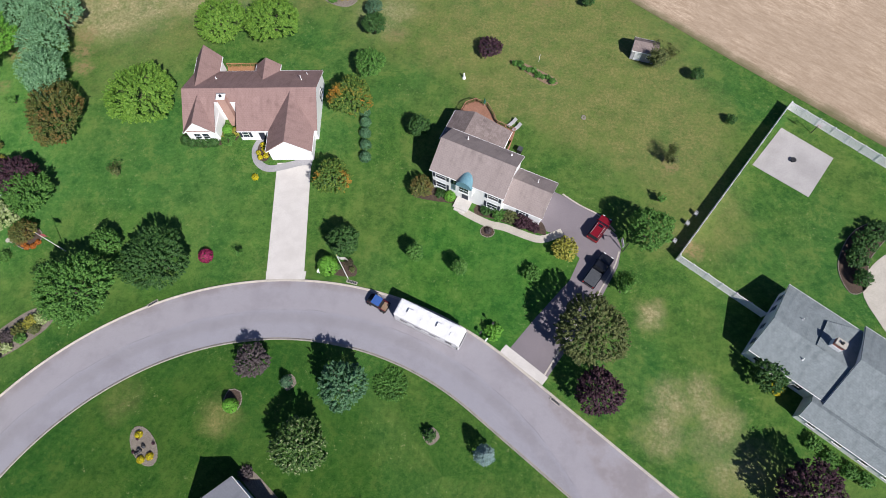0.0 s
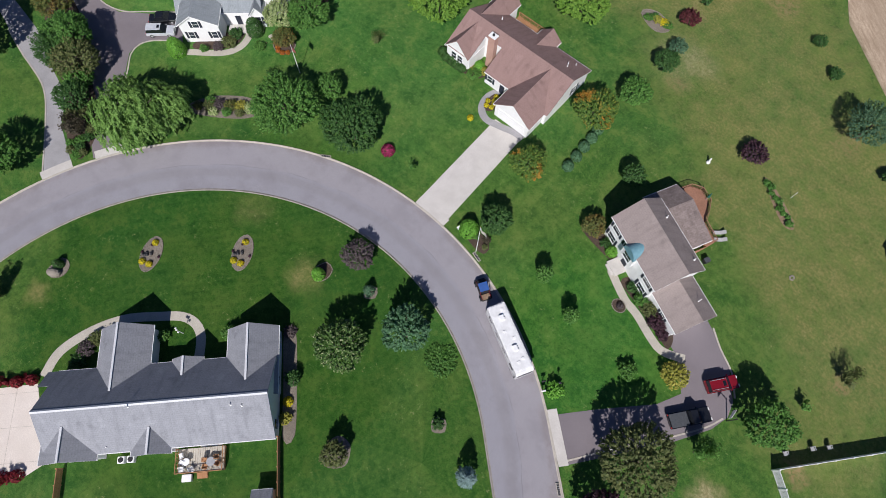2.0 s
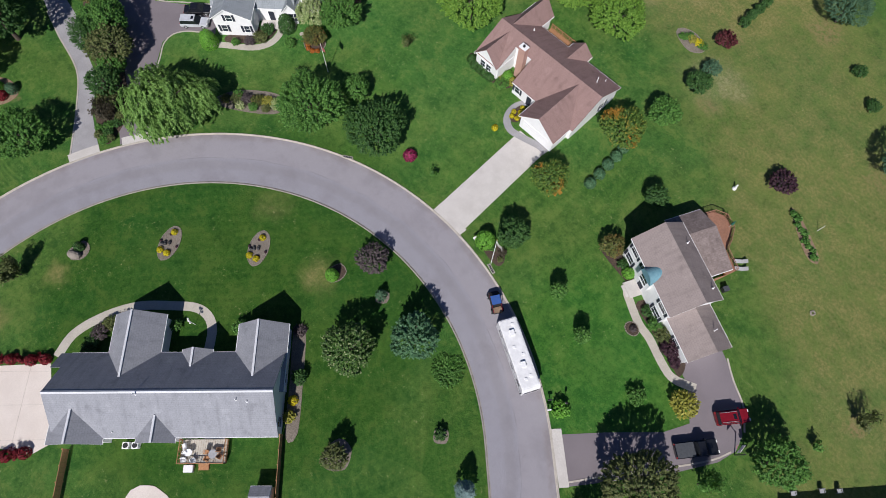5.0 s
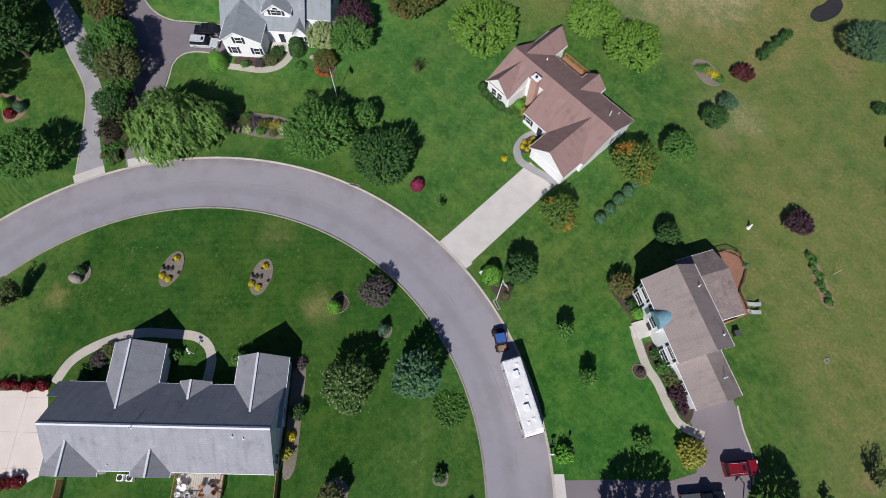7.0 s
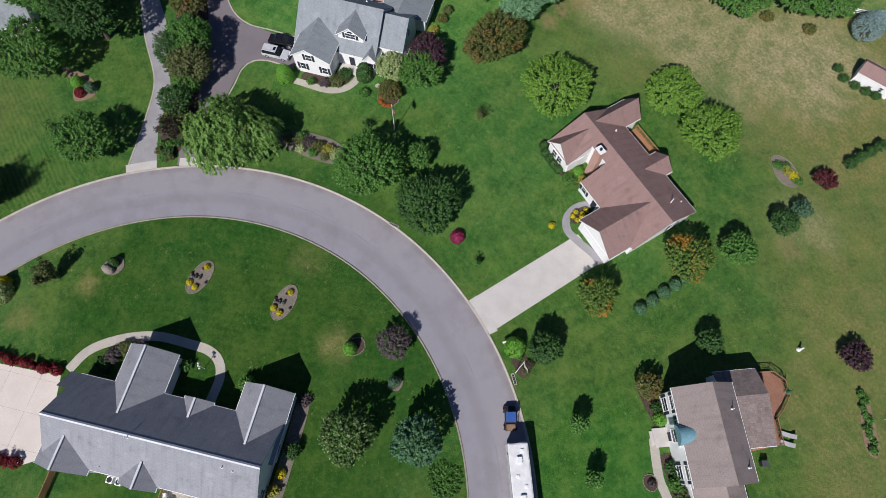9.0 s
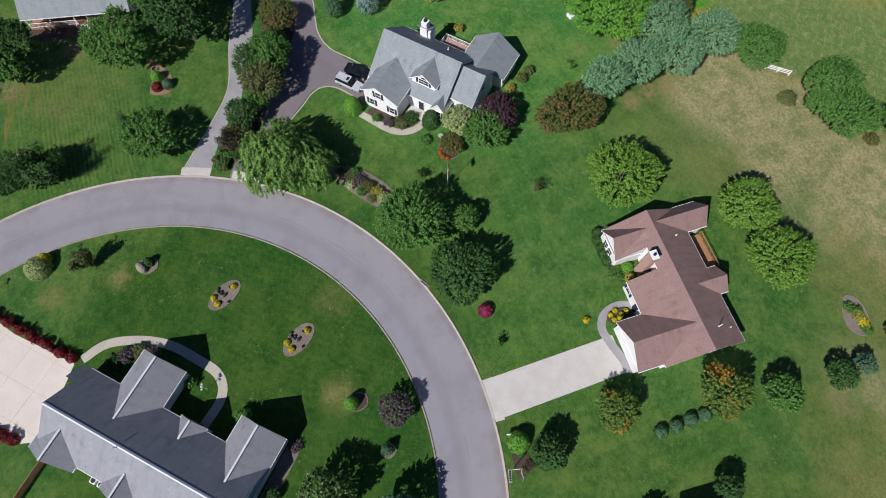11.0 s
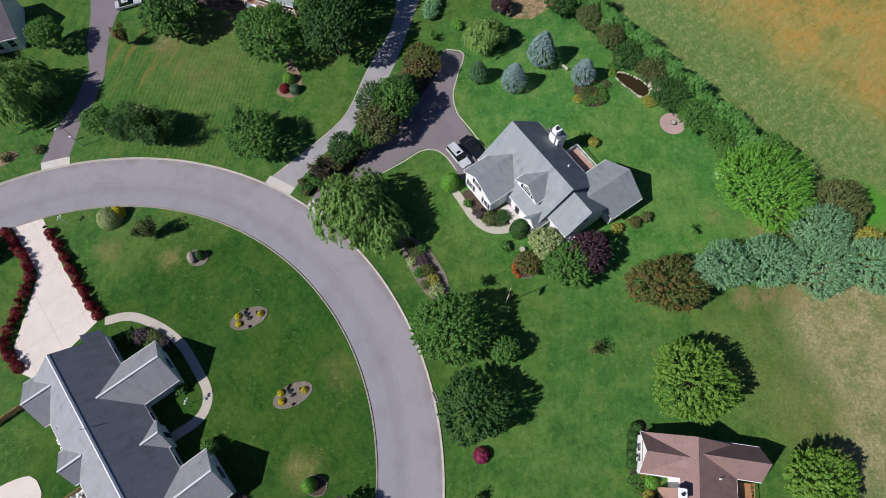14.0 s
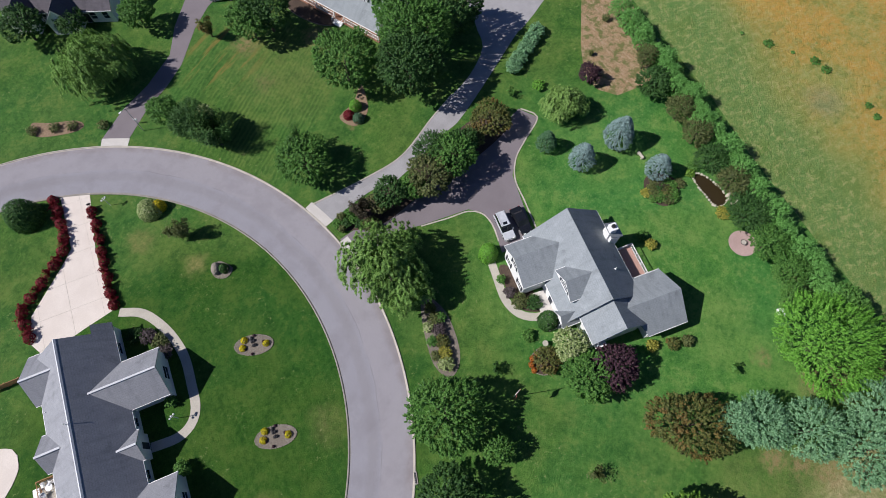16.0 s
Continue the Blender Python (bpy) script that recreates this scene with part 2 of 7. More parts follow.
BARE = [(-18.3, 98.0, 1.5, 4.2, 0.6), (6.4, 82.5, 1.0, 4.0, 0.5), (-97.0, -38, 0.6, 3.4, 0.9), (-89, -48, 0.5, 3.5, 0.75), (-84, -40, 0.3, 3, 0.35), (-85.5, -22.5, 0.8, 2.0, 0.7), (-19, 70, 0.5, 3, 0.5), (31.4, 36.2, 0.5, 2.6, 0.9), (28.5, 50, 0.5, 2, 0.7), (-26.6, 83.5, 0.5, 3.5, 0.6),
        (-85.3, 60.4, 1.2, 3.0, 1.0), (-83.6, 57.0, 0.8, 2.8, 0.8), (-95.6, 51.0, 0.5, 2.6, 0.8), (-83.4, 49.6, 0.4, 2.2, 0.6), (-71.4, 55.3, 0.8, 2.6, 0.75), (-72.6, 58.6, 0.8, 2.8, 0.75), (-73.4, 62.5, 0.8, 2.8, 0.7), (-108.6, 37.6, 0.3, 2.0, 0.6)]
LAWN = lawn_material()
DRIVE = speckled("dark_asphalt", (0.175, 0.152, 0.162), (0.225, 0.198, 0.210), 12, 0.9, 0.25, (0.145, 0.126, 0.134), big=0.3)
LANE = speckled("gravel_lane", (0.285, 0.278, 0.285), (0.375, 0.365, 0.37), 9, 0.95, 0.4, (0.19, 0.185, 0.185), big=0.4)
CONCRETE = speckled("concrete", (0.50, 0.47, 0.43), (0.62, 0.59, 0.55), 8, 0.85, 0.2, (0.40, 0.37, 0.34), big=0.5)
PALE = speckled("pale_concrete", (0.62, 0.55, 0.49), (0.72, 0.65, 0.58), 7, 0.85, 0.15, (0.55, 0.48, 0.42), big=0.4)
PATH_MAT = speckled("path_concrete", (0.40, 0.37, 0.31), (0.52, 0.48, 0.41), 8, 0.85, 0.2, (0.33, 0.30, 0.25), big=0.6)
def road_material():
    """Worn asphalt: wheel tracks and a paving seam that follow the bend, patches and cracks."""
    n = Nodes("worn_asphalt")
    d = n.t.nodes.new("ShaderNodeVectorMath")
    d.operation = "DISTANCE"
    n.t.links.new(n.pos, d.inputs[0])
    d.inputs[1].default_value = (-19.2, -26.2, 0)
    r = n.math("ADD", d.outputs["Value"], n.math("MULTIPLY", n.noise(0.25, 3, 0.5), 0.8))
    fine, patch = n.noise(9, 6, 0.75), n.noise(0.22, 5, 0.65)
    col = n.mix(n.ramp(fine, 0.3, 0.7), (0.232, 0.225, 0.248), (0.312, 0.304, 0.332))
    col = n.mix(n.ramp(r, 45.2, 45.8, 0.0, 0.35), col, (0.325, 0.295, 0.300))
    col = n.mix(n.math("MULTIPLY", n.ramp(r, 43.2, 44.0), n.ramp(r, 44.6, 45.4, 0.35, 0.0)), col, (0.215, 0.20, 0.205))
    col = n.mix(n.math("MULTIPLY", n.ramp(r, 48.4, 49.4, 0.0, 0.5), n.ramp(patch, 0.35, 0.6)), col, (0.21, 0.17, 0.155))
    col = n.mix(n.ramp(patch, 0.45, 0.65, 0.0, 0.4), col, (0.208, 0.194, 0.208))
    wear = n.noise(0.7, 8, 0.8)
    col = n.mix(n.ramp(wear, 0.52, 0.66, 0.0, 0.2), col, (0.36, 0.34, 0.355))
    col = n.mix(n.ramp(wear, 0.46, 0.34, 0.0, 0.2), col, (0.18, 0.165, 0.175))
    seam = n.math("MULTIPLY", n.ramp(n.math("ABSOLUTE", n.math("SUBTRACT", r, 45.5)), 0.03, 0.09, 0.35, 0.0), n.ramp(n.noise(0.2, 3), 0.45, 0.6))
    col = n.mix(seam, col, (0.16, 0.15, 0.16))
    n.bump(fine, 0.25, 0.02)
    return n.done(col, 0.9, 0, 0.25)


ROAD = road_material()
KERB_DARK = speckled("stained_kerb_concrete", (0.24, 0.22, 0.195), (0.36, 0.33, 0.29), 7, 0.88, 0.2, (0.14, 0.13, 0.115), big=0.9)
KERB = speckled("kerb_concrete", (0.40, 0.36, 0.31), (0.52, 0.475, 0.41), 7, 0.88, 0.2, (0.25, 0.23, 0.20), big=0.9)
MULCH = speckled("mulch", (0.045, 0.032, 0.025), (0.115, 0.080, 0.058), 9, 0.95, 0.8)
REDMULCH = speckled("gravel_mulch", (0.125, 0.105, 0.085), (0.27, 0.235, 0.19), 7, 0.95, 0.8)
SOIL = speckled("soil", (0.20, 0.135, 0.085), (0.30, 0.21, 0.14), 3, 0.95, 0.6)
ROOF_A = shingles("brown_shingles", (0.250, 0.162, 0.145), (0.270, 0.178, 0.158), (0.315, 0.215, 0.195))
ROOF_B = shingles("taupe_shingles", (0.265, 0.220, 0.205), (0.285, 0.236, 0.220), (0.325, 0.275, 0.255))
ROOF_B2 = shingles("dark_taupe_shingles", (0.17, 0.135, 0.125), (0.25, 0.20, 0.185), (0.28, 0.235, 0.215))
ROOF_C = shingles("slate_grey_shingles", (0.245, 0.252, 0.275), (0.268, 0.275, 0.298), (0.335, 0.343, 0.365))
ROOF_D = shingles("blue_grey_shingles", (0.225, 0.250, 0.265), (0.252, 0.278, 0.292), (0.32, 0.345, 0.36))
ROOF_E = shingles("weathered_shingles", (0.17, 0.20, 0.205), (0.22, 0.25, 0.255), (0.26, 0.29, 0.295))
SIDING = speckled("white_siding", (0.76, 0.76, 0.75), (0.82, 0.82, 0.81), 2, 0.6, 0.05, (0.70, 0.70, 0.69))
TRIM = speckled("white_trim", (0.78, 0.78, 0.77), (0.84, 0.84, 0.83), 3, 0.5, 0.0, (0.70, 0.70, 0.69))
BRICK = speckled("pink_brick", (0.42, 0.25, 0.20), (0.52, 0.33, 0.27), 6, 0.9, 0.3)
REDBRICK = speckled("red_brick", (0.30, 0.12, 0.09), (0.38, 0.17, 0.13), 6, 0.9, 0.3)
DECK = speckled("deck_wood", (0.26, 0.13, 0.085), (0.36, 0.19, 0.125), 5, 0.8, 0.2)
CEDAR = speckled("cedar", (0.34, 0.17, 0.08), (0.46, 0.25, 0.13), 5, 0.8, 0.2)
BARK = speckled("bark", (0.07, 0.055, 0.045), (0.12, 0.095, 0.075), 12, 0.95, 0.6)
BLACK = speckled("black_metal", (0.02, 0.02, 0.022), (0.035, 0.035, 0.037), 6, 0.5, 0.0, metal=0.0)
GREYMETAL = speckled("grey_metal", (0.30, 0.30, 0.31), (0.40, 0.40, 0.41), 6, 0.5, 0.0)
PALESTONE = speckled("pale_stone", (0.44, 0.40, 0.32), (0.60, 0.55, 0.45), 5, 0.9, 0.5)
STONE = speckled("field_stone", (0.36, 0.33, 0.28), (0.50, 0.46, 0.40), 5, 0.9, 0.5)


# ---- building helpers ----
def part(name, bm, material, parent, label=""):
    """Links a bmesh as one mesh object under a thing or a part."""
    mesh = bpy.data.meshes.new(name)
    bm.to_mesh(mesh)
    bm.free()
    mesh.materials.append(material)
    ob = new(name, mesh)
    ob.parent = parent
    return tagged(ob, label)


def thing(name, m, label, category, group="", kind=""):
    ob = new(name)
    ob.matrix_world = m
    ob.empty_display_size = 0.3
    return tagged(ob, label, category, group, kind)


def solo(name, bm, material, m, label, category, group="", kind=""):
    """A thing or piece of the setting that is one mesh."""
    ob = part(name, bm, material, None)
    ob.matrix_world = m
    return tagged(ob, label, category, group, kind)


def box(bm, x0, x1, y0, y1, z0, z1, bevel=0.0):
    made = bmesh.ops.create_cube(bm, size=1.0, matrix=Matrix.Translation(((x0 + x1) / 2, (y0 + y1) / 2, (z0 + z1) / 2)) @ Matrix.Diagonal((x1 - x0, y1 - y0, z1 - z0, 1)))
    if bevel:
        es = list({e for v in made["verts"] for e in v.link_edges})
        bmesh.ops.bevel(bm, geom=es, offset=bevel, segments=2, affect="EDGES")
    return bm


def boxes(*rows, bevel=0.0):
    bm = bmesh.new()
    for r in rows:
        box(bm, *r, bevel=bevel)
    return bm


def rod(bm, a, b, r, r2=None, seg=8):
    a, b = Vector(a), Vector(b)
    d = b - a
    m = Matrix.Translation((a + b) / 2) @ d.to_track_quat("Z", "Y").to_matrix().to_4x4()
    bmesh.ops.create_cone(bm, cap_ends=True, segments=seg, radius1=r, radius2=r if r2 is None else r2, depth=d.length, matrix=m)
    return bm


def ball(bm, c, r, sx=1, sy=1, sz=1, sub=2):
    bmesh.ops.create_icosphere(bm, subdivisions=sub, radius=r, matrix=Matrix.Translation(c) @ Matrix.Diagonal((sx, sy, sz, 1)))
    return bm


def slab(corners, thick):
    """A flat slab below four or more corners, with a map in metres: along the first edge, and across it."""
    bm = bmesh.new()
    p = [Vector(c) for c in corners]
    u = (p[1] - p[0]).normalized()
    n = u.cross(p[-1] - p[0]).normalized()
    if n.z < 0:
        n = -n
    v = n.cross(u)
    top = [bm.verts.new(c) for c in p]
    low = [bm.verts.new(c - Vector((0, 0, thick))) for c in p]
    bm.faces.new(top)
    bm.faces.new(low[::-1])
    for i in range(len(p)):
        j = (i + 1) % len(p)
        bm.faces.new((top[i], low[i], low[j], top[j]))
    bmesh.ops.recalc_face_normals(bm, faces=bm.faces)
    uv = bm.loops.layers.uv.new("UVMap")
    for f in bm.faces:
        for l in f.loops:
            d = l.vert.co - p[0]
            l[uv].uv = (d.dot(u), d.dot(v))
    return bm


def curve_points(pts, step=1.0):
    """A smooth line through a few points."""
    out = []
    q = [Vector((*p, 0)) for p in pts]
    q = [2 * q[0] - q[1], *q, 2 * q[-1] - q[-2]]
    for a, b, c, d in zip(q, q[1:], q[2:], q[3:]):
        n = max(2, int((c - b).length / step))
        for i in range(n):
            t = i / n
            out.append(0.5 * (2 * b + (c - a) * t + (2 * a - 5 * b + 4 * c - d) * t * t + (3 * b - a - 3 * c + d) * t ** 3))
    out.append(q[-2])
    return out


def outline(pts, smooth=True, step=1.0):
    """A closed smooth outline through a few points."""
    if not smooth:
        return [Vector((*p, 0)) for p in pts]
    q = [Vector((*p, 0)) for p in pts]
    out = []
    k = len(q)
    for i in range(k):
        a, b, c, d = q[i - 1], q[i], q[(i + 1) % k], q[(i + 2) % k]
        n = max(2, int((c - b).length / step))
        for j in range(n):
            t = j / n
            out.append(0.5 * (2 * b + (c - a) * t + (2 * a - 5 * b + 4 * c - d) * t * t + (3 * b - a - 3 * c + d) * t ** 3))
    return out


def sheet(pts, z0, z1):
    """A flat body between two heights, with the given outline."""
    bm = bmesh.new()
    top = [bm.verts.new((p[0], p[1], z1)) for p in pts]
    low = [bm.verts.new((p[0], p[1], z0)) for p in pts]
    bm.faces.new(top)
    for i in range(len(top)):
        j = (i + 1) % len(top)
        bm.faces.new((top[i], low[i], low[j], top[j]))
    bmesh.ops.triangulate(bm, faces=[f for f in bm.faces if len(f.verts) > 4])
    bmesh.ops.recalc_face_normals(bm, faces=bm.faces)
    return bm


def ribbon(line, left, right, z0, z1, profile=None):
    """A strip along a line of points: offsets to its left and right."""
    bm = bmesh.new()
    rows = []
    for i, p in enumerate(line):
        d = (line[min(i + 1, len(line) - 1)] - line[max(i - 1, 0)]).normalized()
        n = Vector((-d.y, d.x, 0))
        prof = profile or [(left, z0), (left, z1), (right, z1), (right, z0)]
        rows.append([bm.verts.new(p + n * o + Vector((0, 0, z))) for o, z in prof])
    for a, b in zip(rows, rows[1:]):
        for i in range(len(a) - 1):
            bm.faces.new((a[i], a[i + 1], b[i + 1], b[i]))
    bm.faces.new(rows[0])
    bm.faces.new(rows[-1])
    bmesh.ops.recalc_face_normals(bm, faces=bm.faces)
    return bm


FLAT = Matrix.Identity(4)

# ---- ground ----
def ground_mesh():
    bm = bmesh.new()
    bmesh.ops.create_grid(bm, x_segments=40, y_segments=40, size=2500)
    return bm


solo("ground", ground_mesh(), LAWN, FLAT, "mown green lawn with parched straw-coloured patches", "lawn", kind="structure")

# the road: an arc round CENTRE with straight ends
CENTRE, R_OUT, R_IN = Vector((-19.2, -26.2, 0)), 49.6, 40.7
R_MID = (R_OUT + R_IN) / 2
A_EAST, A_WEST = radians(58.1), radians(238)


def at(angle, r):
    return CENTRE + Vector((math.cos(angle), math.sin(angle), 0)) * r


def along(a):
    return Vector((math.sin(a), -math.cos(a), 0))


mid = [at(A_EAST, R_MID) + along(A_EAST) * s for s in (140, 90, 60, 40, 20, 16, 12, 8, 6, 4, 2)]
mid += [at(A_EAST + (A_WEST - A_EAST) * i / 240, R_MID) for i in range(241)]
mid += [at(A_WEST, R_MID) - along(A_WEST) * s for s in (10, 30, 60, 120)]
HALF = (R_OUT - R_IN) / 2
solo("road", ribbon(mid, HALF - 0.3, -HALF + 0.3, -0.3, 0.010), ROAD, FLAT, "curving residential road of worn grey asphalt", "road", kind="structure")


# where drives cross the kerb: angles round CENTRE, in degrees; past 58.1 on the straight end they count on as metres
DROPS_OUT, DROPS_IN = ((95.2, 102.0), (52.0, 59.6), (157.4, 162.6), (166.6, 172.0), (209.8, 215.2)), ((215.2, 222.0),)


def kerb(side, drops):
    """A raised kerb that sinks to the road where a drive crosses it."""
    o, k = side * (HALF - 0.32), side
    bm = bmesh.new()
    rows = []
    for i, p in enumerate(mid):
        d = (mid[min(i + 1, len(mid) - 1)] - mid[max(i - 1, 0)]).normalized()
        n = Vector((-d.y, d.x, 0))
        a = math.degrees(math.atan2(p.y - CENTRE.y, p.x - CENTRE.x)) % 360
        up = 0.25 if any(lo < a < hi for lo, hi in drops) else 1.0
        prof = [(o, -0.2), (o, 0.012), (o + k * 0.12, 0.02), (o + k * 0.16, 0.12 * up), (o + k * 0.30, 0.13 * up), (o + k * 0.36, 0.03), (o + k * 0.36, -0.2)]
        rows.append([bm.verts.new(p + n * w + Vector((0, 0, z))) for w, z in prof])
    for a, b in zip(rows, rows[1:]):
        for i in range(len(a) - 1):
            bm.faces.new((a[i], a[i + 1], b[i + 1], b[i]))
    bm.faces.new(rows[0])
    bm.faces.new(rows[-1])
    bmesh.ops.recalc_face_normals(bm, faces=bm.faces)
    return bm


solo("kerb_inner", kerb(1, DROPS_IN), KERB_DARK, FLAT, "weathered concrete kerb along the road", "kerb", kind="structure")
solo("kerb_outer", kerb(-1, DROPS_OUT), KERB, FLAT, "weathered concrete kerb along the road", "kerb", kind="structure")


# ---- fields ----
def field_soil():
    n = Nodes("stubble_field")
    rows = n.noise(0.9, 6, 0.78, n.warped(0.5, 0.5), (0.28, 1.7, 1, -32))
    broad, crumb = n.noise(0.06, 5, 0.65), n.noise(2.6, 6, 0.8)
    col = n.mix(n.ramp(rows, 0.32, 0.66), (0.33, 0.245, 0.165), (0.57, 0.45, 0.33))
    col = n.mix(n.ramp(crumb, 0.36, 0.62, 0.5, 0.0), col, (0.25, 0.18, 0.12))
    col = n.mix(n.ramp(broad, 0.40, 0.62, 0.0, 0.45), col, (0.31, 0.235, 0.165))
    # a darker, trampled strip with some green along the edge
    side = n.t.nodes.new("ShaderNodeVectorMath")
    side.operation = "DOT_PRODUCT"
    n.t.links.new(n.warped(0.35, 2.4), side.inputs[0])
    side.inputs[1].default_value = (0.530, 0.848, 0)
    col = n.mix(n.ramp(side.outputs["Value"], 84.6, 82.2, 0.0, 0.85), col, (0.105, 0.105, 0.045))
    n.bump(rows, 0.7, 0.08)
    return n.done(col, 0.95, 0, 0.1)


def meadow():
    n = Nodes("meadow")
    fine, mid_, broad = n.noise(5, 6, 0.8), n.noise(0.55, 6, 0.75), n.noise(0.05, 5, 0.62)
    blown = n.noise(1.0, 6, 0.78, None, (0.6, 1.4, 1, 35))
    away = n.t.nodes.new("ShaderNodeVectorMath")
    away.operation = "DOT_PRODUCT"
    n.t.links.new(n.warped(0.06, 16.0), away.inputs[0])
    away.inputs[1].default_value = (-0.826, 0.563, 0)
    far = n.math("SUBTRACT", away.outputs["Value"], 112.7)
    tuft = n.noise(0.75, 7, 0.82, n.warped(0.4, 1.6), (0.7, 1.5, 1, -30))
    col = n.mix(n.ramp(fine, 0.3, 0.7), (0.125, 0.205, 0.048), (0.315, 0.365, 0.118))
    # greener beside the hedge, then olive, then rusty gold
    col = n.mix(n.math("MULTIPLY", n.ramp(far, 26, 8), n.ramp(mid_, 0.35, 0.6, 0.35, 0.85)), col, (0.100, 0.205, 0.055))
    gold = n.math("MULTIPLY", n.ramp(far, 11, 25), n.ramp(broad, 0.38, 0.54, 0.35, 1.0))
    col = n.mix(n.math("MULTIPLY", gold, n.ramp(mid_, 0.34, 0.60, 0.45, 1.0)), col, (0.46, 0.265, 0.060))
    col = n.mix(n.ramp(n.noise(0.16, 6, 0.75), 0.50, 0.38, 0.0, 0.5), col, (0.110, 0.190, 0.040))
    col = n.mix(n.ramp(tuft, 0.51, 0.62, 0.0, 0.48), col, (0.43, 0.39, 0.165))
    col = n.mix(n.ramp(tuft, 0.47, 0.37, 0.0, 0.5), col, (0.090, 0.150, 0.030))
    col = n.mix(n.ramp(blown, 0.50, 0.70, 0.0, 0.5), col, (0.42, 0.37, 0.16))
    col = n.mix(n.ramp(mid_, 0.60, 0.68, 0.0, 0.65), col, (0.09, 0.225, 0.045))
    col = n.mix(n.math("MULTIPLY", n.near(-131, 43.7, 1, 5), 0.3), col, (0.20, 0.20, 0.15))
    col = n.mix(n.math("MULTIPLY", n.near(-92, 72, 2, 6), 0.85), col, (0.075, 0.30, 0.020))
    n.bump(n.math("ADD", fine, n.math("ADD", mid_, blown)), 1.0, 0.22)
    return n.done(col, 0.95, 0, 0.1)


def weeds():
    n = Nodes("dry_weeds")
    fine, mid_ = n.noise(4, 6, 0.8), n.noise(0.7, 5, 0.75)
    blown = n.noise(1.4, 6, 0.75, None, (0.4, 1.7, 1, 70))
    col = n.mix(n.ramp(fine, 0.3, 0.7), (0.20, 0.125, 0.060), (0.47, 0.33, 0.20))
    col = n.mix(n.ramp(blown, 0.45, 0.7, 0.0, 0.7), col, (0.55, 0.41, 0.29))
    col = n.mix(n.ramp(mid_, 0.46, 0.60, 0.0, 0.8), col, (0.11, 0.145, 0.04))
    n.bump(n.math("ADD", fine, blown), 1.0, 0.2)
    return n.done(col, 0.95, 0, 0.1)


FIELD_SOIL, MEADOW = field_soil(), meadow()
solo("field_tilled", sheet([(-45, 155), (-26, 121), (-13.5, 109.8), (-8.5, 103.4), (5.2, 94.9), (20.8, 84.2), (39.4, 72.2), (51.7, 64.6), (62.2, 58.2), (240, -50), (500, 100), (420, 420), (-60, 420)], -0.2, 0.03), FIELD_SOIL, FLAT, "harvested brown field with faint drill rows", "field", kind="structure")
solo("field_meadow", sheet(outline([(-90, 70), (-97.5, 62.8), (-105.4, 50), (-114.4, 36.4), (-121.4, 27.4), (-135, 6), (-161, -40), (-420, -60), (-420, 300), (-60, 420), (-44, 155), (-42, 118), (-51, 110), (-56, 104), (-60.5, 90.5), (-67, 90), (-72.5, 85), (-76, 80), (-81, 72.5), (-86, 69)], False), -0.2, 0.025), MEADOW, FLAT, "rough meadow of olive grass and golden weeds", "field", kind="structure")

solo("weed_strip", sheet(outline([(-160, -30), (-131.5, -2.5), (-120.1, 3.0), (-114.7, 6.3), (-112.9, 9.6), (-113.6, 13.2), (-119.5, 17.2), (-127.5, 12.0), (-136, 5.0), (-158, -30)], False), -0.2, 0.02), weeds(), FLAT, "unmown strip of brown weeds along a hedge", "weeds", kind="structure")

# ---- drives and paths ----
def drive(name, pts, mat, label, z=0.016, smooth=False, step=1.0):
    return solo(name, sheet(outline(pts, smooth, step), -0.2, z), mat, FLAT, label, "driveway", kind="structure")


drive("driveway_1", [(-29.6, 23.4), (-24.1, 24.0), (-27.6, 42.6), (-32.9, 41.7)], CONCRETE, "pale concrete driveway with worn tyre tracks", 0.02)
drive("driveway_2", [(6.6, 17.4), (12.0, 14.1), (18.5, 26.0), (21.0, 31.9), (21.4, 34.8), (20.6, 36.8), (17.1, 40.2), (12.6, 42.2), (10.4, 43.0), (8.4, 36.5), (11.6, 35.6), (15.4, 32.3), (14.2, 28.7), (9.8, 22.4)], DRIVE, "dark asphalt driveway widening before a garage", 0.018)
def panelled_drive(name, pts, mat, label, step, angle):
    """A concrete drive cast in panels, with open joints between them."""
    base = solo(name, sheet(outline(pts, False), -0.2, 0.012), KERB, FLAT, label, "driveway", kind="structure")
    bm = bmesh.new()
    bm.faces.new([bm.verts.new((x, y, 0.022)) for x, y in pts])
    for a in (angle, angle + 90):
        n = Vector((math.cos(radians(a)), math.sin(radians(a)), 0))
        d = [n.dot(v.co) for v in bm.verts]
        k = math.ceil(min(d) / step) * step
        while k < max(d):
            bmesh.ops.bisect_plane(bm, geom=bm.verts[:] + bm.edges[:] + bm.faces[:], plane_co=n * k, plane_no=n)
            k += step
    for f in bm.faces:
        c = f.calc_center_median()
        p = [v.co + (c - v.co).normalized() * 0.03 for v in f.verts]
        part("panel", sheet(p, 0.0, 0.024), mat, base)
    bm.free()


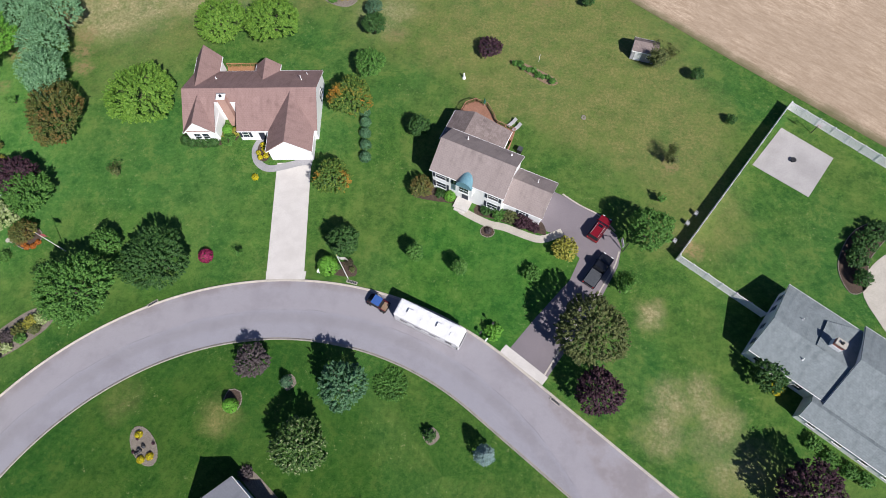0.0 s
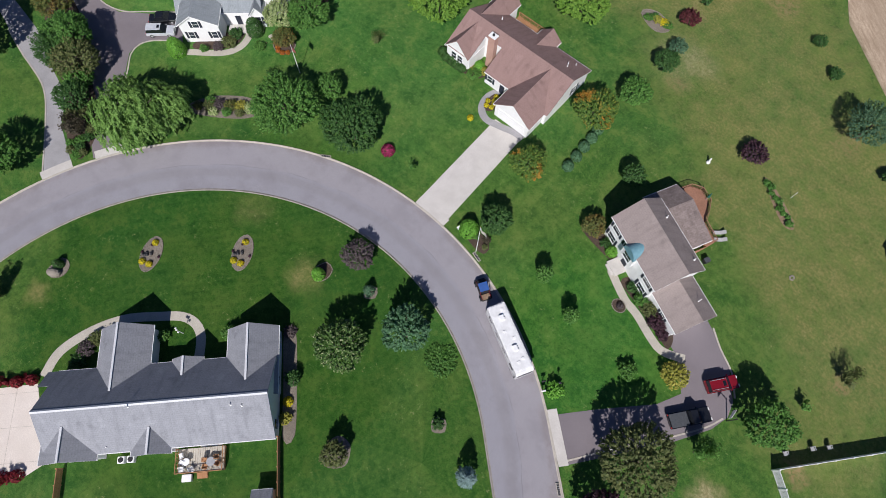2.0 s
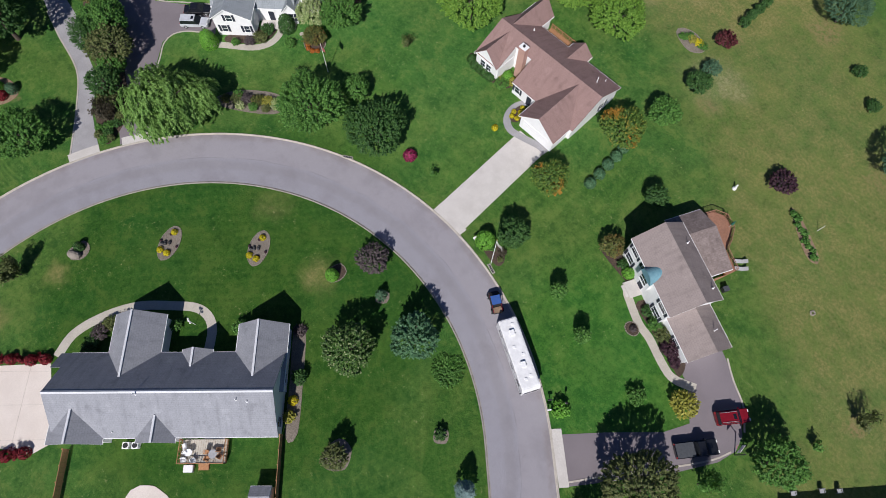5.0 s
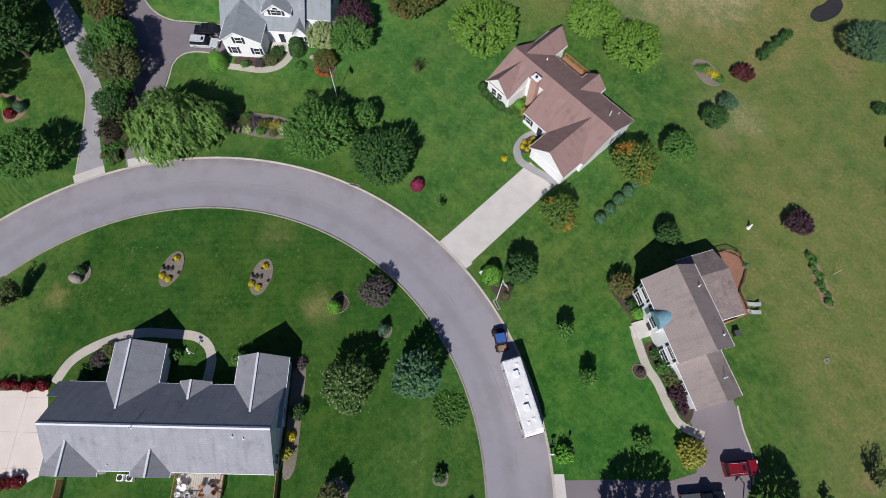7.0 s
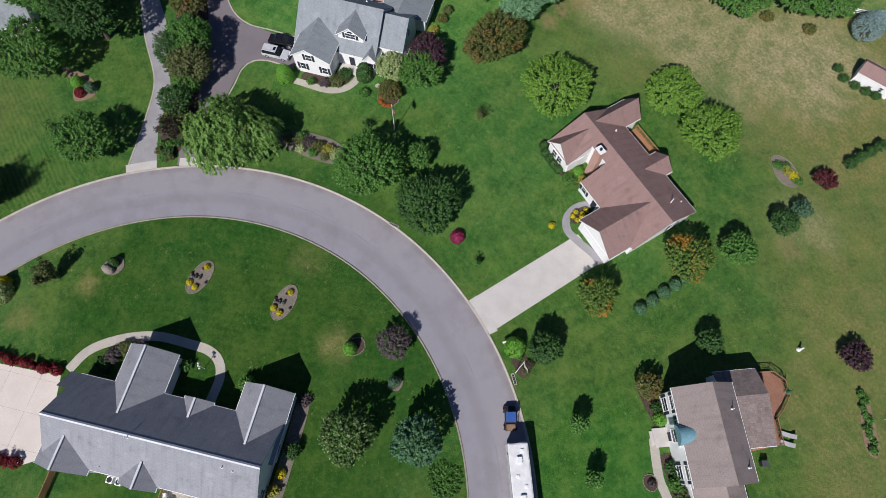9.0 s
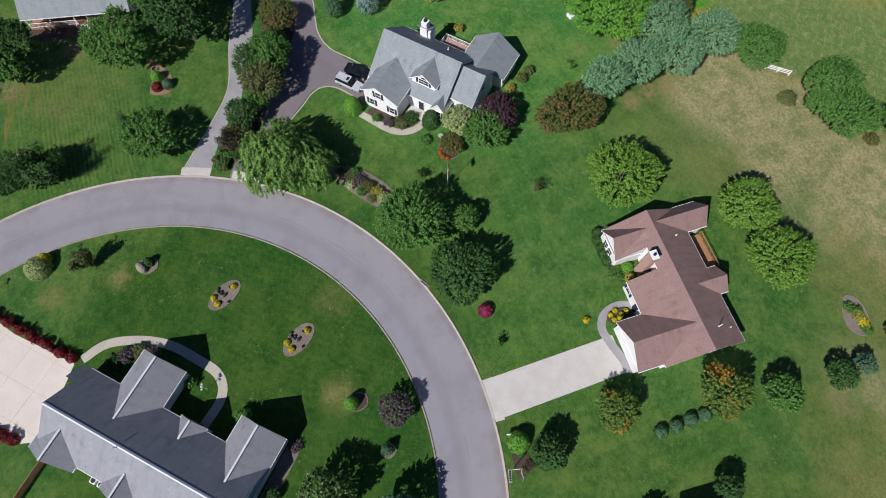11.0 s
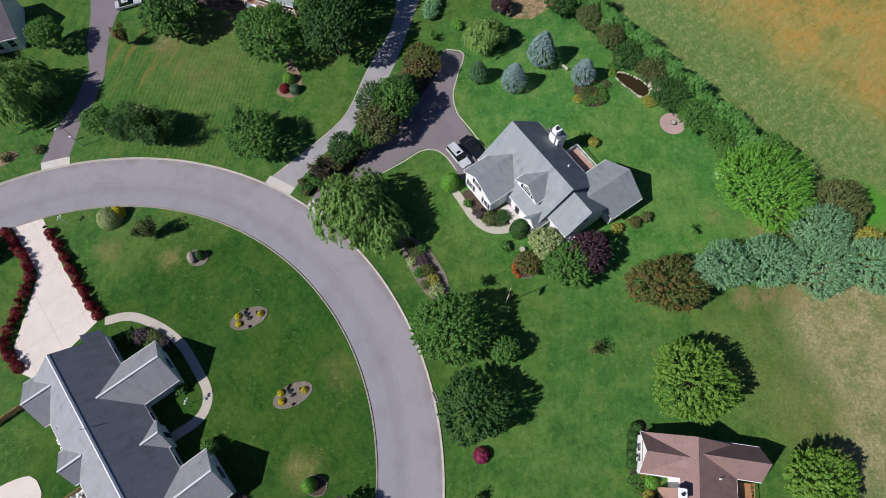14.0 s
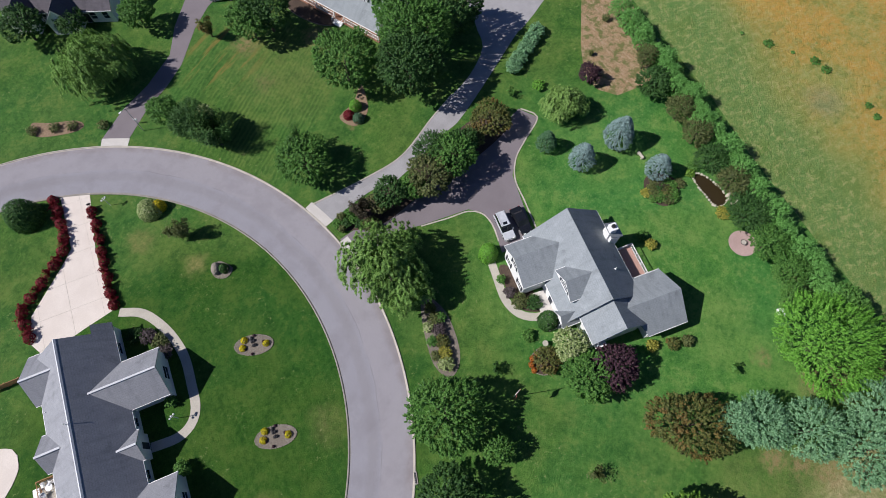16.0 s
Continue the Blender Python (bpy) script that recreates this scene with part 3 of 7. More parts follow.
panelled_drive("driveway_3", [(-49.6, -53.3), (-52.6, -49.9), (-45.9, -42.0), (-40.3, -33.2), (-36.5, -34.6), (-30.4, -36.6), (-30.6, -39.6), (-33.6, -42.6), (-41.0, -44.4), (-44.2, -45.4)], PALE, "wide pale concrete driveway between red hedges", 4.4, 55.3)
LANE_SIDE = [(-67.9, -19.4), (-72.0, -17.3), (-77.4, -14.4), (-84.2, -11.6), (-92.8, -11.3), (-99.0, -10.9), (-104.1, -10.5), (-110.6, -11.7), (-115.0, -16.0), (-124.0, -22.0), (-160.0, -30.0)]
LANE_EDGE = [(-160.0, -8.0), (-122.0, -7.5), (-117.0, -8.0), (-108.5, -7.6), (-101.6, -7.3), (-94.2, -7.3), (-90.6, -8.4), (-85.6, -9.0), (-80.2, -9.8), (-76.3, -12.3), (-72.2, -13.6), (-67.2, -14.8)]
drive("lane_1", [(p.x, p.y) for p in curve_points(LANE_SIDE, 2.0) + curve_points(LANE_EDGE, 2.0)], LANE, "grey gravelled lane that widens beyond tall trees", 0.014)
drive("driveway_4", [(-66.9, -11.6), (-65.3, -7.0), (-72.0, -5.2), (-76.3, -1.6), (-81.6, 2.5), (-82.3, 4.6), (-81.4, 7.0), (-78.0, 10.6), (-83.0, 13.5), (-86.1, 10.2), (-90.6, 5.4), (-94.2, 4.2), (-102.5, 3.7), (-102.3, 0.1), (-87.7, -2.1), (-79.0, -7.0)], DRIVE, "dark asphalt driveway beside a cape house", 0.017)
drive("driveway_5", [(-60.6, -55.4), (-62.9, -51.6), (-69.2, -53.2), (-74.6, -53.6), (-79.5, -54.6), (-86.9, -58.0), (-92.1, -59.4), (-103, -59.6), (-110, -66), (-96, -67), (-90.8, -63.9), (-85.3, -61.4), (-80.0, -57.8), (-73.1, -56.6), (-66.9, -56.6)], DRIVE, "grey asphalt driveway", 0.018)


def edging(name, pts):
    solo(name, ribbon(curve_points(pts, 0.8), 0.11, -0.11, -0.1, 0.06), KERB, FLAT, "narrow pale edging strip along a drive", "edging", kind="structure")


edging("edging_1", [(-102.5, 0.4), (-102.5, 3.6), (-97.5, 4.0), (-93.6, 4.4), (-90.2, 6.1), (-87.6, 9.2), (-84.4, 13.0)])
edging("edging_2", [(-75.3, -2.2), (-78.6, 0.6), (-81.2, 2.6), (-82.1, 4.7), (-81.3, 7.0), (-79.4, 9.2)])
edging("edging_5", [(11.7, 14.6), (13.9, 19.0), (18.2, 27.0), (20.4, 31.6), (21.1, 34.2)])
edging("edging_6", [(20.4, 37.4), (18.0, 39.7), (14.8, 41.1), (12.2, 42.6)])
edging("edging_3", [(-69.6, -18.7), (-72.0, -17.4), (-77.4, -14.5), (-84.2, -11.7), (-92.8, -11.4), (-99.0, -11.0)])


def apron(name, a0, a1, depth=1.25):
    """A strip of concrete just behind the kerb, between two angles."""
    n = 8
    line = [at(radians(a0 + (a1 - a0) * i / n), R_OUT + 0.05) for i in range(n + 1)]
    far = [at(radians(a1 + (a0 - a1) * i / n), R_OUT + 0.05 + depth) for i in range(n + 1)]
    solo(name, sheet(line + far, -0.1, 0.036), CONCRETE, FLAT, "concrete apron where the drive meets the road", "apron", kind="structure")


apron("apron_1", 95.3, 101.9)
solo("apron_2", sheet([(5.4, 16.9), (11.5, 13.2), (12.2, 14.3), (6.1, 18.0)], -0.1, 0.036), CONCRETE, FLAT, "concrete apron where the drive meets the road", "apron", kind="structure")
apron("apron_3", 166.6, 172.0, 1.4)
apron("apron_4", 157.4, 162.6, 1.4)
apron("apron_5", 209.9, 215.0, 1.4)


def path(name, pts, width, label, z=0.03, mat=None):
    return solo(name, ribbon(curve_points(pts, 0.6), width / 2, -width / 2, -0.1, z), mat or PATH_MAT, FLAT, label, "path", kind="structure")


path("path_1", [(-36.6, 46.0), (-37.0, 43.6), (-36.0, 41.4), (-34.0, 40.5), (-31.8, 41.2), (-29.0, 42.4), (-27.4, 42.6)], 1.2, "curved grey gravel garden path", mat=LANE)
path("path_2", [(-1.9, 40.2), (-3.2, 38.0), (-1.7, 37.1), (1.6, 35.9), (3.9, 35.7), (7.3, 34.8), (9.5, 34.5), (11.1, 35.2), (12.6, 36.2)], 1.2, "curved concrete front path")
path("path_3", [(-40.7, -32.2), (-42.4, -29.0), (-42.3, -24.5), (-40.9, -20.1), (-38.2, -16.2), (-36.2, -13.8), (-34.2, -12.9), (-32.0, -13.3), (-29.2, -15.4)], 1.3, "curved concrete path looping to a porch")
path("path_4", [(-77.0, 8.6), (-74.9, 11.0), (-71.8, 14.6), (-71.0, 17.4), (-71.9, 19.8), (-73.6, 21.2)], 1.2, "curved concrete front path")


# ---- houses ----
def railing(parent, a, b, mat, height=0.95, foot=0.12):
    """A railing from a to b: two rails, with balusters between them and stouter posts."""
    a, b, up = Vector(a), Vector(b), Vector((0, 0, 1))
    top = part("railing", rod(bmesh.new(), a + up * height, b + up * height, 0.05), mat, parent)
    part("bottom_rail", rod(bmesh.new(), a + up * foot, b + up * foot, 0.035), mat, top)
    q = max(2, round((b - a).length / 0.16))
    made = {}
    for i in range(q + 1):
        stout = i % 10 == 0 or i == q
        if stout not in made:
            made[stout] = part("post" if stout else "baluster", rod(bmesh.new(), (0, 0, 0 if stout else foot), (0, 0, height), 0.055 if stout else 0.02, seg=5), mat, top)
            o = made[stout]
        else:
            o = new(made[stout].name.split(".")[0], made[stout].data)
            o.parent = top
        o.matrix_local = Matrix.Translation(a + (b - a) * (i / q))
    return top


def gable(house, x0, x1, y0, y1, axis, ze, zr, roof, wall=None, cut=0.0, over=0.3, floor=0.0, ridge_at=None, ends=(True, True), gutters=(True, True), ze_high=None, joined=(False, False)):
    """A block with a pitched roof. The outline given is that of the eaves; walls stand back by `over`.
    axis: the way that the ridge runs. ends: which rakes carry boards (low side, high side). gutters: on the low and the high side of the ridge."""
    wall = wall or SIDING
    swap = axis == "y"
    a0, a1, b0, b1 = (y0, y1, x0, x1) if swap else (x0, x1, y0, y1)
    c = (b0 + b1) / 2 if ridge_at is None else ridge_at

    def P(a, b, z):
        return Vector((b, a, z) if swap else (a, b, z))

    t = 0.16
    # walls, with their gables
    zh = ze if ze_high is None else ze_high

    def under(b):
        return (zr - (zr - ze) * (c - b) / (c - b0) if b < c else zr - (zr - zh) * (b - c) / (b1 - c)) - t
    w0, w1, v0, v1 = a0 + (0 if joined[0] else over), a1 - (0 if joined[1] else over), b0 + over, b1 - over
    bm = bmesh.new()
    prof = [(v0, floor), (v0, under(v0)), (c, under(c)), (v1, under(v1)), (v1, floor)]
    ra = [bm.verts.new(P(w0, b, z)) for b, z in prof]
    rb = [bm.verts.new(P(w1, b, z)) for b, z in prof]
    bm.faces.new(ra)
    bm.faces.new(rb)
    for i in range(5):
        j = (i + 1) % 5
        bm.faces.new((ra[i], ra[j], rb[j], rb[i]))
    bmesh.ops.recalc_face_normals(bm, faces=bm.faces)
    part("wall", bm, wall, house)
    for s, b, e in ((0, b0, ze), (1, b1, zh)):
        part("roof_slope", slab([P(a0, b, e), P(a1, b, e), P(a1, c, zr), P(a0, c, zr)], t), roof, house)
        if gutters[s]:
            o = -0.08 if s == 0 else 0.0
            q = boxes((a0, a1, b + o, b + o + 0.08, e - 0.20, e - 0.05))
            if swap:
                bmesh.ops.transform(q, matrix=Matrix(((0, 1, 0, 0), (1, 0, 0, 0), (0, 0, 1, 0), (0, 0, 0, 1))), verts=q.verts)
                bmesh.ops.reverse_faces(q, faces=q.faces)
            part("gutter", q, TRIM, house)
    for s, a in ((0, a0), (1, a1)):
        if not ends[s]:
            continue
        d = 0.04 if s == 0 else -0.04
        for b, e in ((b0, ze), (b1, zh)):
            bm = bmesh.new()
            q = [P(a, b, e - t), P(a, c, zr - t), P(a, c, zr - t - 0.2), P(a, b, e - t - 0.2)]
            f = [bm.verts.new(v) for v in q]
            g = [bm.verts.new(v + (P(d, 0, 0) - P(0, 0, 0))) for v in q]
            bm.faces.new(f)
            bm.faces.new(g[::-1])
            for i in range(4):
                bm.faces.new((f[i], g[i], g[(i + 1) % 4], f[(i + 1) % 4]))
            bmesh.ops.recalc_face_normals(bm, faces=bm.faces)
            part("rake_board", bm, TRIM, house)


def turned(x, y, z, face):
    """A pose on a wall: face is the way that the wall looks, in degrees; its outside is -y."""
    return pose(x, y, z, 0, 0, face + 90)


def under_matrix(ob, m):
    ob.matrix_local = m
    return ob


GLASS = Nodes("window_glass").done((0.03, 0.04, 0.055), 0.08, 0, 0.8)
SHUTTER = speckled("dark_shutter", (0.02, 0.025, 0.04), (0.035, 0.04, 0.055), 5, 0.6, 0.0)


def window(house, x, y, z, face, w=0.95, h=1.4, shutters=True, split=1):
    """A window on a wall: frame, panes, sill and shutters. (x, y, z) is the middle of its foot."""
    e = under_matrix(part("window", boxes((-w / 2 - .08, w / 2 + .08, -0.05, 0.05, h, h + .09), (-w / 2 - .08, -w / 2, -0.05, 0.05, 0, h), (w / 2, w / 2 + .08, -0.05, 0.05, 0, h),
                                          (-w / 2, w / 2, -0.045, 0.05, h / 2 - .03, h / 2 + .03)), TRIM, house), turned(x, y, z, face))
    for i in range(split):
        a = -w / 2 + w * i / split
        part("pane", boxes((a + 0.015, a + w / split - 0.015, -0.02, 0.02, 0.0, h)), GLASS, e)
    part("sill", boxes((-w / 2 - .12, w / 2 + .12, -0.11, 0.04, -0.08, 0.0)), TRIM, e)
    if shutters:
        for s in (-1, 1):
            k = s * (w / 2 + 0.30)
            part("shutter", boxes((k - .19, k + .19, -0.06, 0.02, -0.02, h + .04), bevel=0.01), SHUTTER, e, "dark louvred shutter")
    return e


def garage_door(house, x, y, face, w=4.6, h=2.1):
    e = under_matrix(part("garage_door", boxes(*[(-w / 2, w / 2, -0.04, 0.03, h * i / 4 + 0.01, h * (i + 1) / 4 - 0.01) for i in range(4)], bevel=0.01), TRIM, house), turned(x, y, 0.05, face))
    part("door_frame", boxes((-w / 2 - .12, -w / 2, -0.07, 0.03, 0, h), (w / 2, w / 2 + .12, -0.07, 0.03, 0, h), (-w / 2 - .12, w / 2 + .12, -0.07, 0.03, h, h + .14)), TRIM, e)
    return e


def door(house, x, y, z, face, mat=None, w=0.95, h=2.05):
    e = under_matrix(part("door", boxes((-w / 2, w / 2, -0.04, 0.03, 0, h)), mat or SHUTTER, house), turned(x, y, z, face))
    part("door_frame", boxes((-w / 2 - .1, -w / 2, -0.07, 0.03, 0, h), (w / 2, w / 2 + .1, -0.07, 0.03, 0, h), (-w / 2 - .1, w / 2 + .1, -0.07, 0.03, h, h + .12)), TRIM, e)
    part("handle", rod(bmesh.new(), (w / 2 - 0.1, -0.09, 1.0), (w / 2 - 0.1, -0.09, 1.12), 0.02), GREYMETAL, e, "metal door handle")
    return e


def vent_pipe(house, x, y, z, h=0.6):
    bm = rod(bmesh.new(), (x, y, z - 0.4), (x, y, z + h), 0.06)
    rod(bm, (x, y, z - 0.1), (x, y, z + 0.08), 0.16, 0.08)
    part("vent_pipe", bm, TRIM, house)


def chimney(house, x, y, z0, z1, wx, wy, mat, pot=True, cap=None):
    e = part("chimney", boxes((x - wx / 2, x + wx / 2, y - wy / 2, y + wy / 2, z0, z1)), mat, house)
    part("cap", boxes((x - wx / 2 - .05, x + wx / 2 + .05, y - wy / 2 - .05, y + wy / 2 + .05, z1 - 0.02, z1 + 0.14), bevel=0.02), cap or STONE, e)
    if pot:
        part("flue", rod(bmesh.new(), (x, y, z1), (x, y, z1 + 0.4), 0.22, 0.19, 12), BLACK, e)
    return e


def house_a():
    h = thing("house", pose(-34.0, 41.8, 0, 0, 0, 8.8), "white ranch house with brown shingle roofs and wings", "house")
    # main block; the front slope is cut back where the chimney stands
    gable(h, -13.4, -8.4, 3.8, 15.6, "x", 2.9, 6.0, ROOF_A, ends=(True, False), joined=(False, True))
    gable(h, -8.4, -5.0, 7.8, 15.6, "x", 5.0, 6.0, ROOF_A, ends=(False, False), joined=(True, True), ridge_at=9.7, ze_high=2.9)
    gable(h, -5.0, 7.7, 3.8, 15.6, "x", 2.9, 6.0, ROOF_A, ends=(False, True), joined=(True, False))
    gable(h, -13.4, -8.4, 3.6, 10.2, "y", 2.9, 5.6, ROOF_A, ends=(True, False))
    gable(h, 0.0, 7.2, 0.0, 10.0, "y", 2.9, 5.75, ROOF_A, ends=(True, False))
    gable(h, -13.6, -9.4, 9.0, 18.7, "y", 2.9, 5.7, ROOF_A, ends=(False, True))
    gable(h, -3.4, 0.6, 12.0, 16.9, "y", 2.9, 4.6, ROOF_A, ends=(False, True))
    chimney(h, -6.5, 7.3, 0, 6.9, 1.25, 0.95, BRICK, cap=TRIM)
    window(h, -5.6, 8.1, 0.9, -90, 0.6, 1.6, False)
    garage_door(h, 3.6, 0.3, -90, 5.0)
    window(h, -11.6, 3.9, 0.9, -90, 1.0, 1.3, False, 2)
    window(h, -10.3, 3.9, 0.9, -90, 1.0, 1.3, False, 2)
    window(h, -4.0, 4.1, 0.9, -90)
    door(h, -1.4, 4.1, 0.1, -90)
    window(h, 7.4, 11.8, 0.9, 0)
    window(h, -7.0, 15.3, 0.9, 90, 1.6, 1.4, False, 2)
    window(h, 4.0, 15.3, 0.9, 90)
    vent_pipe(h, 4.9, 12.2, 4.7, 1.1)
    vent_pipe(h, 5.4, 14.2, 3.6, 0.4)
    vent_pipe(h, -9.0, 12.9, 4.4, 0.4)
    return h


def house_b():
    h = thing("house", pose(-8.0, 40.8, 0, 0, 0, -16.9), "white colonial house with taupe roof and black shutters", "house")
    gable(h, -0.1, 11.7, 0.0, 7.9, "x", 5.5, 8.2, ROOF_B, ridge_at=4.1)
    gable(h, 10.8, 17.7, 0.8, 7.35, "x", 2.9, 5.1, ROOF_B)
    gable(h, -1.8, 7.9, 7.0, 12.8, "y", 3.0, 4.5, ROOF_B2, ridge_at=1.6, ends=(False, True))
    for x in (1.6, 10.0):
        for z in (0.9, 3.5):
            window(h, x, 0.3, z, -90, 1.6, 1.45, True, 2)
    window(h, 4.2, 0.3, 3.5, -90, 0.8, 1.3)
    # entrance under a copper hood
    door(h, 5.6, 0.3, 0.35, -90, SHUTTER, 1.1)
    part("step", boxes((4.4, 6.8, -1.6, 0.3, 0, 0.30), (4.7, 6.5, -2.0, -1.6, 0, 0.15)), CONCRETE, h)
    bm = bmesh.new()
    n = 14
    ring = []
    for y in (-0.5, 2.2):
        ring.append([bm.verts.new((5.6 + 1.25 * math.cos(math.pi * i / n), y, 5.0 + 1.45 * math.sin(math.pi * i / n))) for i in range(n + 1)])
    for i in range(n):
        bm.faces.new((ring[0][i], ring[0][i + 1], ring[1][i + 1], ring[1][i]))
    bm.faces.new(ring[0])
    bm.faces.new(ring[1][::-1])
    bmesh.ops.recalc_face_normals(bm, faces=bm.faces)
    part("copper_hood", bm, COPPER, h, "blue-green copper barrel roof over the entrance")
    part("hood_front", boxes((4.3, 6.9, -0.35, 0.5, 2.9, 5.0)), SIDING, h)
    window(h, 5.6, -0.36, 3.4, -90, 1.5, 1.4, False, 2)
    garage_door(h, 17.4, 4.1, 0, 4.8)
    window(h, 14.6, 1.1, 0.9, -90)
    window(h, 0.2, 4.2, 3.5, 180, 0.9, 1.3)
    vent_pipe(h, 3.2, 6.4, 6.8, 0.5)
    vent_pipe(h, 10.0, 6.7, 6.6, 0.4)
    vent_pipe(h, 15.0, 5.4, 4.2, 1.0)
    return h


def house_c():
    h = thing("house", pose(-39.4, -30.8, 0, 0, 0, 55.3), "long white ranch house with grey shingle roof and front gables", "house")
    gable(h, 1.8, 29.8, -10.45, 0.2, "x", 2.8, 7.1, ROOF_C, ridge_at=-5.3)
    # the garage front reaches past the main gable
    part("wall", boxes((0.75, 2.1, -1.7, -0.1, 0, 2.7)), SIDING, h)
    part("roof_slope", slab([(0.45, 0.2, 2.8), (1.8, 0.2, 2.8), (1.8, -1.9, 4.44), (0.45, -1.9, 4.44)], 0.16), ROOF_C, h)
    gable(h, 6.6, 13.4, -5.0, 5.4, "y", 2.8, 5.5, ROOF_C, ends=(False, True))
    gable(h, 23.25, 29.95, -5.0, 4.0, "y", 2.8, 5.5, ROOF_C, ends=(False, True))
    gable(h, 16.2, 20.2, -3.4, 0.6, "y", 2.8, 4.4, ROOF_C, ends=(False, True))
    gable(h, 1.0, 8.0, -11.2, -5.9, "y", 2.8, 5.6, ROOF_C, ends=(True, False), ridge_at=4.9)
    gable(h, 12.1, 17.0, -11.1, -6.5, "y", 2.8, 5.0, ROOF_C, ends=(True, False), ridge_at=15.0)
    for y in (-5.5, -5.1):
        part("ridge_cap", slab([(1.8, y, 6.985), (29.8, y, 6.985), (29.8, -5.3, 7.14), (1.8, -5.3, 7.14)], 0.05), RIDGE, h, "pale ridge cap")
    for x, a, b, z in ((10.0, -3.3, 5.4, 5.5), (26.6, -3.3, 4.0, 5.5), (18.2, -1.9, 0.6, 4.4), (4.9, -11.2, -7.1, 5.6), (15.0, -11.1, -7.9, 5.0)):
        part("ridge_cap", boxes((x - 0.13, x + 0.13, a, b, z - 0.06, z + 0.06)), RIDGE, h, "pale ridge cap")
    window(h, 10.0, 5.1, 0.9, 90, 1.8, 1.5, False, 2)
    window(h, 26.65, 3.7, 0.9, 90, 1.8, 1.5, False, 2)
    window(h, 14.8, -0.1, 0.9, 90, 1.2, 1.5, False, 2)
    window(h, 21.8, -0.1, 0.9, 90, 1.2, 1.5, False, 2)
    window(h, 4.0, -0.1, 0.9, 90, 1.6, 1.3, False, 2)
    for y in (1.6, -3.0, -8.6):
        window(h, 29.5 if y < -3.5 else 29.65, y, 0.9, 0, 1.2, 1.5, False, 2)
    door(h, 18.2, 0.3, 0.2, 90)
    garage_door(h, 2.1, -5.6, 180, 5.0)
    window(h, 4.6, -10.9, 0.9, -90, 1.8, 1.4, False, 2)
    window(h, 21.0, -10.4, 0.2, -90, 2.4, 2.0, False, 2)
    vent_pipe(h, 13.2, -5.6, 6.9, 0.9)
    vent_pipe(h, 25.2, -6.3, 6.3, 0.5)
    vent_pipe(h, 26.5, -6.5, 6.1, 0.4)
    vent_pipe(h, 9.4, -9.8, 3.2, 0.4)
    return h


